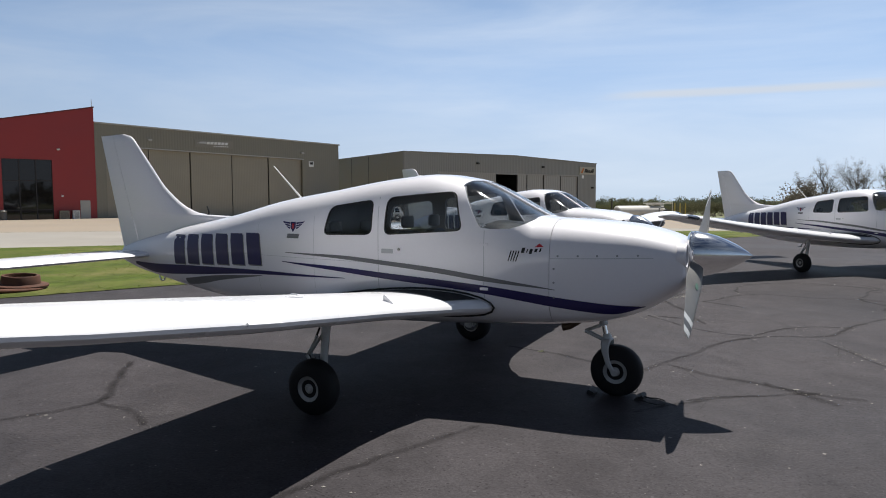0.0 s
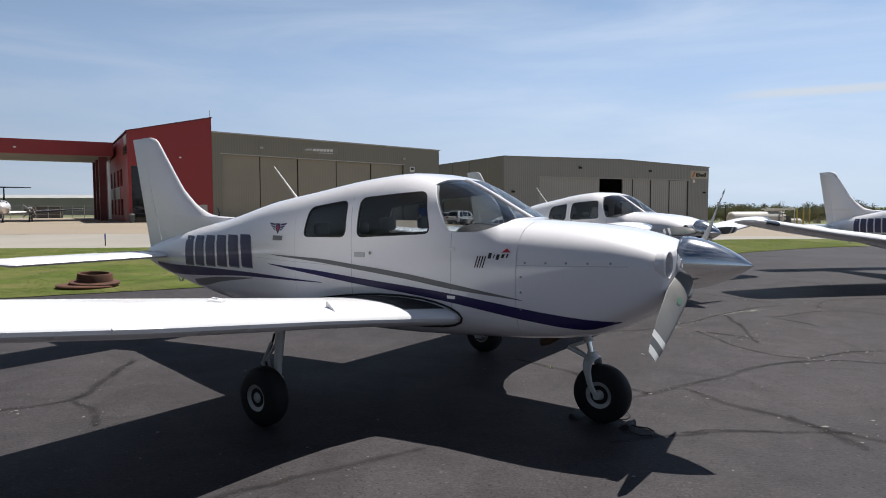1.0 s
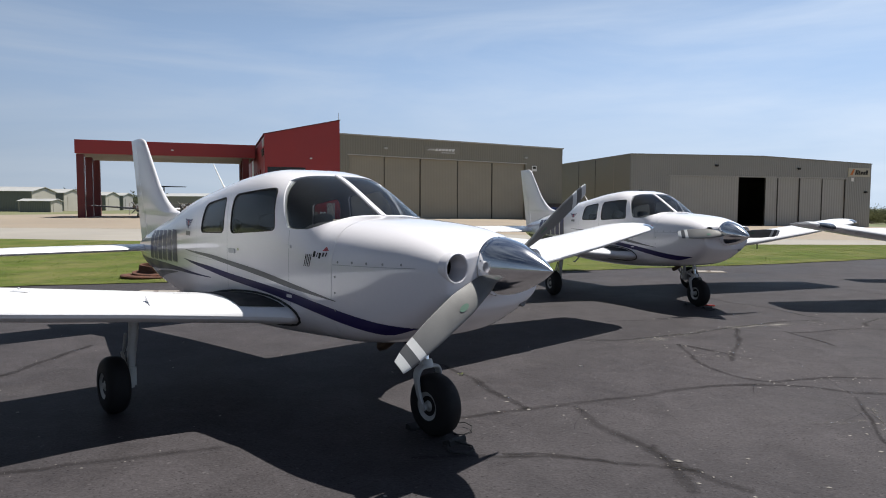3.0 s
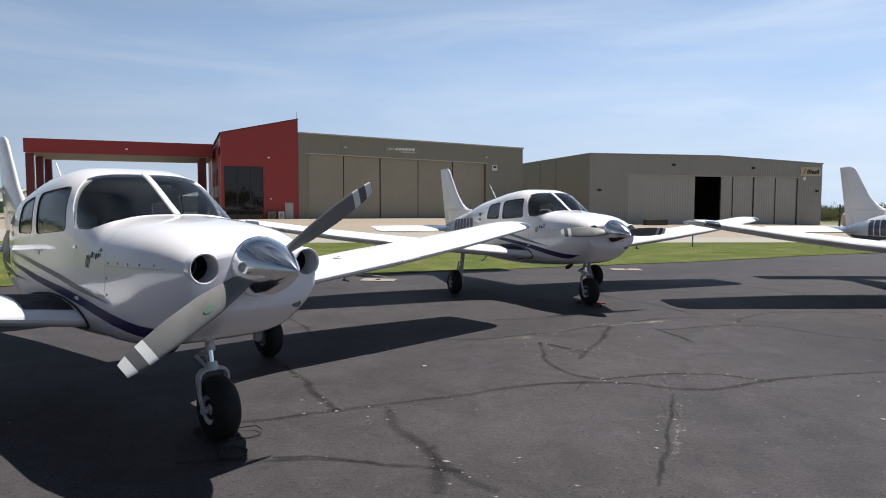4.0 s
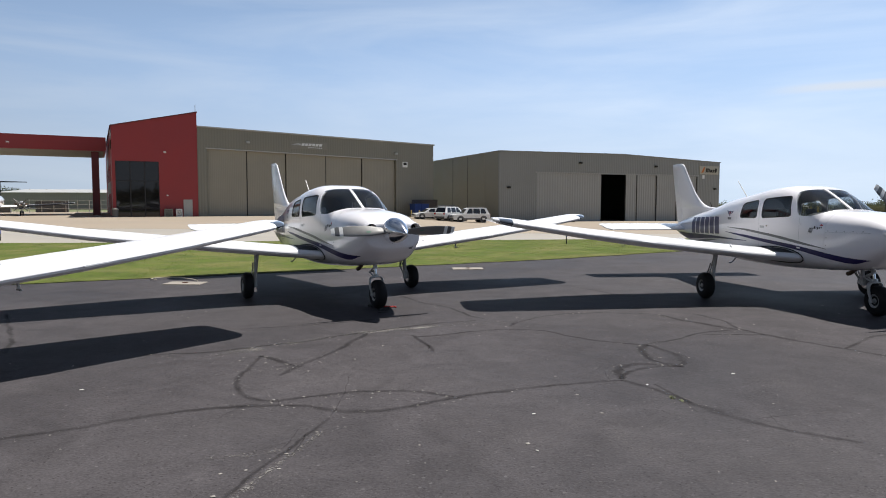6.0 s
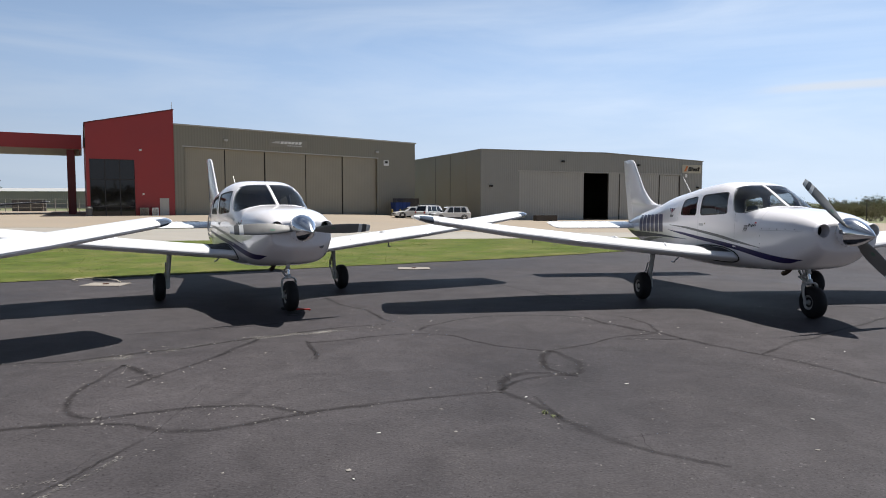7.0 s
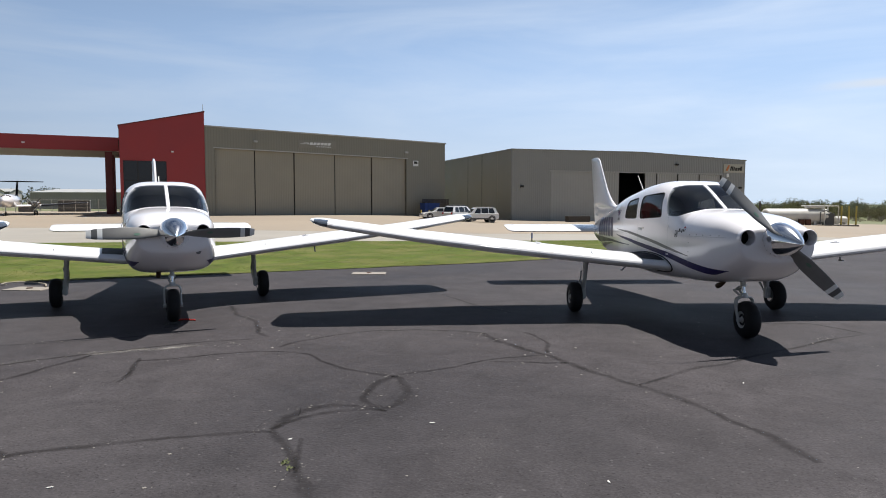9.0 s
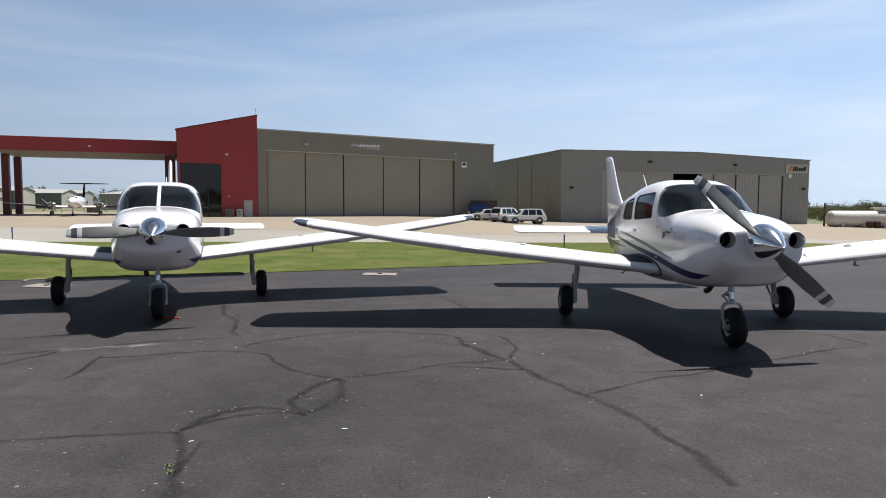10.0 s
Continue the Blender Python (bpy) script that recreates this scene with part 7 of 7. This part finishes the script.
for z in (0.6, 1.2, 1.85):
    bm = bmesh.new()
    tube(bm, [(0, 0, z), (24, 0, z)], 0.018, 5)
    part("fence_wire", bm, TRIM, far_fence)
bin_ = thing("litter_bin", H1_FRAME @ pose(-8.35, -0.95, 0.02), "dark litter bin beside the red column", "litter bin")
bm = bmesh.new()
lathe(bm, [(0.0, 0.0), (0.0, 0.27), (0.85, 0.31), (0.86, 0.0)], "z", 20, cap=False)
part("bin_body", bm, PLASTIC, bin_)
bm = bmesh.new()
lathe(bm, [(0.86, 0.33), (0.93, 0.33), (1.05, 0.22), (1.10, 0.0)], "z", 20, cap=False)
part("lid", bm, SIGN, bin_)

# ---- trees ----
BARK = material("grey_bark", (0.11, 0.095, 0.08), 0.95, 0, 0.3, 3, 40, 0.4)
SPRING = leafy(material("spring_leaf", (0.098, 0.110, 0.074), 0.8, 0, 0.30, 0.05, 1.0, spec=0.1))
BUD = leafy(material("budding_twig", (0.135, 0.120, 0.095), 0.9, 0, 0.35, 0.3, 3.0, spec=0.1))
SCRUB = leafy(material("scrub_leaf", (0.108, 0.112, 0.054), 0.8, 0, 0.40, 0.12, 2.0, stain=(0.115, 0.098, 0.068), stain_at=0.55, spec=0.1))


def bare_tree(seed, height, spread):
    rnd = random.Random(seed)
    t = thing("bare_tree", Matrix.Identity(4), "tall early-spring tree with bare grey branches", "tree", "bare trees")
    bm = bmesh.new()
    twigs = []

    def grow(p, d, length, r, level):
        n = 4
        pts, q = [p], p.copy()
        for i in range(n):
            d2 = (d + Vector((rnd.uniform(-1, 1), rnd.uniform(-1, 1), rnd.uniform(-0.2, 0.6))) * 0.16).normalized()
            q = q + d2 * length / n
            d = d2
            pts.append(q.copy())
        tube(bm, pts, [r * (1 - 0.55 * i / n) for i in range(n + 1)], 6 if level < 2 else 3)
        if level >= 4:
            twigs.append(pts[-1])
            return
        kids = (5, 4, 4, 3)[level]
        for k in range(kids):
            at = pts[min(n, 1 + int(rnd.random() * n))] if k else pts[-1]
            a = rnd.uniform(0, 2 * math.pi)
            tilt = rnd.uniform(0.35, 0.85) * spread
            nd = (d + Vector((math.cos(a) * tilt, math.sin(a) * tilt, 0.15))).normalized()
            grow(at, nd, length * rnd.uniform(0.55, 0.75), max(0.012, r * 0.5), level + 1)

    grow(Vector((0, 0, -0.2)), Vector((0, 0, 1)), height * 0.40, height * 0.018, 0)
    part("trunk", bm, BARK, t, "grey trunk and bare branches", 60)
    verts, faces = [], []
    for p in twigs:
        for _ in range(9):
            c = p + Vector((rnd.uniform(-1, 1), rnd.uniform(-1, 1), rnd.uniform(-1, 1))) * 0.5
            a = Vector((rnd.uniform(-1, 1), rnd.uniform(-1, 1), rnd.uniform(-0.3, 1))).normalized() * 0.45
            b = a.orthogonal().normalized() * 0.035
            i = len(verts)
            verts += [c - a, c + b, c + a]
            faces.append((i, i + 1, i + 2))
    me = bpy.data.meshes.new("crown")
    me.from_pydata(verts, [], faces)
    me.materials.append(BUD)
    ob = new("crown", me)
    ob.parent = t
    tagged(ob, "sparse buds on thin twigs")
    return t


tree_a, tree_b = bare_tree(5, 16.0, 0.8), bare_tree(11, 14.5, 1.1)
tree_a.matrix_basis = pose(96.0, 172.5, -2.4)
tree_b.matrix_basis = pose(103.5, 172.6, -2.4, 0, 0, 60)
for src, x, y, s, r in ((tree_a, 91.5, 171, 0.62, 120), (tree_b, 107, 176, 0.80, 200), (tree_a, 112, 172, 0.82, 15), (tree_b, 118, 175, 0.9, 310), (tree_a, 124, 170, 0.85, 250), (tree_b, 99.5, 178, 0.66, 20), (tree_a, 94, 180, 0.7, 80)):
    made = copy_thing(src, pose(x, y, -1.2, 0, 0, r))
    made.scale = (s, s, s)

rng = np.random.default_rng(4)


def woods(name, bands, label, mat=SPRING):
    """Far woods: many loose leaf sheets in uneven crowns, with stems below."""
    quads = []
    for a0, a1, dist, depth, count, h0, h1, base, per in bands:
        for _ in range(count):
            az = radians(rng.uniform(a0, a1))
            d = dist + rng.uniform(0, depth)
            centre = np.array((5 + d * math.sin(az), 3 + d * math.cos(az), base))
            h = rng.uniform(h0, h1) * (1 + 0.25 * math.sin(az * 37) * math.sin(az * 91))
            w = h * rng.uniform(0.34, 0.52)
            lobes = np.stack([rng.normal(0, w * 0.55, 8), rng.normal(0, w * 0.55, 8), h * rng.uniform(0.30, 0.82, 8)], 1)
            radius = w * rng.uniform(0.35, 0.7, 8)
            k = rng.integers(0, 8, per)
            v = rng.normal(size=(per, 3))
            v /= np.linalg.norm(v, axis=1)[:, None]
            c = centre + lobes[k] + v * (radius[k] * rng.uniform(0.2, 1.0, per) ** 0.6)[:, None]
            c[:, 2] = np.maximum(c[:, 2], base + 0.1)
            a = rng.normal(size=(per, 3))
            a /= np.linalg.norm(a, axis=1)[:, None]
            b = np.cross(a, rng.normal(size=(per, 3)))
            b /= np.linalg.norm(b, axis=1)[:, None]
            s = (h * rng.uniform(0.6, 1.4, per) * 0.74 / per ** 0.5)[:, None]
            quads.append(np.stack([c - a * s, c + b * s * 0.7, c + a * s, c - b * s * 0.7], 1).reshape(-1, 3))
    verts = np.concatenate(quads)
    faces = np.arange(len(verts)).reshape(-1, 4)
    return stuff(name, verts.tolist(), faces.tolist(), mat, label, "woods")


woods("far_woods", [
    (8, 62, 280, 60, 300, 5.6, 7.6, -4.0, 720),
    (8, 62, 205, 60, 210, 2.8, 4.6, -3.0, 600),
    (33.5, 44, 172, 20, 40, 9.0, 12.0, -2.0, 900),
    (110, 250, 240, 80, 240, 9.0, 14.0, -1.0, 110),
    (-75, -43, 330, 80, 250, 6.5, 9.2, -1.0, 520),
    (-43, -20, 330, 80, 130, 5.0, 7.2, -1.0, 420),
    (-20, 8, 330, 60, 90, 7.0, 10.0, -2.0, 420),
    (-110, -75, 330, 80, 60, 7.0, 11.0, -1.0, 420),
], "line of green spring woods along the horizon")
woods("thicket", [(25.5, 34, 176, 14, 44, 4.0, 7.0, -2.0, 700), (8, 62, 138, 14, 230, 0.9, 1.7, -2.0, 220)], "grey-brown leafless thicket under the tall trees", BUD)
woods("scrub", [(8, 62, 150, 40, 520, 2.3, 3.7, -2.0, 480)], "olive green spring scrub beyond the fence", SCRUB)

# ---- grass, grit and weeds ----
def edge_y(pts, x):
    return float(np.interp(x, [p[0] for p in pts], [p[1] for p in pts]))


verts, faces = [], []
count = 0
while count < 130000:
    x = rng.uniform(-22, 14)
    lo, hi = edge_y(NEAR_EDGE, x), edge_y(FAR_EDGE, x)
    if hi - lo < 0.2:
        continue
    u = rng.uniform() ** 1.5
    y = lo + (hi - lo) * u + rng.normal() * 0.05
    z = ground_z(x, y) + 0.008
    a = rng.uniform(0, 6.283)
    h = rng.uniform(0.006, 0.020) * (1.0 + 0.6 * noise.noise((x * 0.9, y * 0.9, 0)))
    w = rng.uniform(0.004, 0.011) * (1 + 1.5 * u)
    dx, dy = math.cos(a) * w, math.sin(a) * w
    lx, ly = rng.normal() * 0.045, rng.normal() * 0.045
    i = len(verts)
    verts += [(x - dx, y - dy, z), (x + dx, y + dy, z), (x + lx, y + ly, z + h)]
    faces.append((i, i + 1, i + 2))
    count += 1
stuff("grass_blades", verts, faces, LEAF, "short mown green grass blades", "grass")

verts, faces = [], []
spots = [(rng.uniform(-6, 14), rng.uniform(2.5, 20)) for _ in range(1400)]
for line in LINES:
    for p in line[::2]:
        if noise.noise(p * 0.9) > -0.1:
            spots += [(p.x + rng.normal() * 0.07, p.y + rng.normal() * 0.07) for _ in range(2)]
for x, y in spots:
    r = 0.0028 + 0.010 * rng.uniform() ** 5
    if rng.uniform() < 0.012:
        r *= 1.8
    z = ground_z(x, y)
    i = len(verts)
    sx, sy, sz = r * rng.uniform(0.7, 1.8), r * rng.uniform(0.7, 1.4), r * rng.uniform(0.4, 0.8)
    verts += [(x + sx, y, z + sz * 0.4), (x, y + sy, z + sz * 0.4), (x - sx, y, z + sz * 0.4), (x, y - sy, z + sz * 0.4), (x, y, z + sz), (x, y, z)]
    faces += [(i, i + 1, i + 4), (i + 1, i + 2, i + 4), (i + 2, i + 3, i + 4), (i + 3, i, i + 4), (i + 1, i, i + 5), (i + 2, i + 1, i + 5), (i + 3, i + 2, i + 5), (i, i + 3, i + 5)]
stuff("grit", verts, faces, STONE, "scattered pale grit on the asphalt", "grit")
CHIP = material("white_paint_chip", (0.62, 0.60, 0.56), 0.8)
for x, y, size, turn in ((7.62, 10.02, 0.035, 20), (6.80, 9.42, 0.03, 60), (8.9, 9.35, 0.03, 110), (5.9, 8.35, 0.028, 35), (7.55, 13.05, 0.03, 10), (2.05, 8.05, 0.035, 0), (9.95, 11.85, 0.03, 80), (6.0, 7.6, 0.022, 140)):
    chip = thing("paint_chip", pose(x, y, ground_z(x, y) + 0.002, 0, 0, turn), "small white paint chip lying on the asphalt", "debris", "paint chips")
    bm = bmesh.new()
    loft(bm, [[Vector((0.4 * size * u, 0.4 * size * v, z)) for u, v in ((-1.6, -0.3), (-0.4, -0.6), (1.2, -0.35), (1.6, 0.2), (0.3, 0.55), (-1.1, 0.4))] for z in (0.0, 0.004)])
    part("flake", bm, CHIP, chip)

for x, y, n in ((6.98, 9.05, 26), (7.05, 8.98, 14), (1.05, 7.25, 10)):
    weed = thing("weed", pose(x, y, 0.0), "small green weed growing in a crack", "weed", "weeds")
    bm = bmesh.new()
    for _ in range(n):
        a, l = rng.uniform(0, 6.283), rng.uniform(0.012, 0.03)
        d, e = Vector((math.cos(a), math.sin(a), rng.uniform(0.3, 1.0))), Vector((-math.sin(a), math.cos(a), 0))
        p = Vector((rng.normal() * 0.015, rng.normal() * 0.015, 0))
        bm.faces.new([bm.verts.new(q) for q in (p, p + d * l * 0.5 + e * 0.006, p + d * l, p + d * l * 0.5 - e * 0.006)])
    part("leaves", bm, WEED, weed, "", 0)
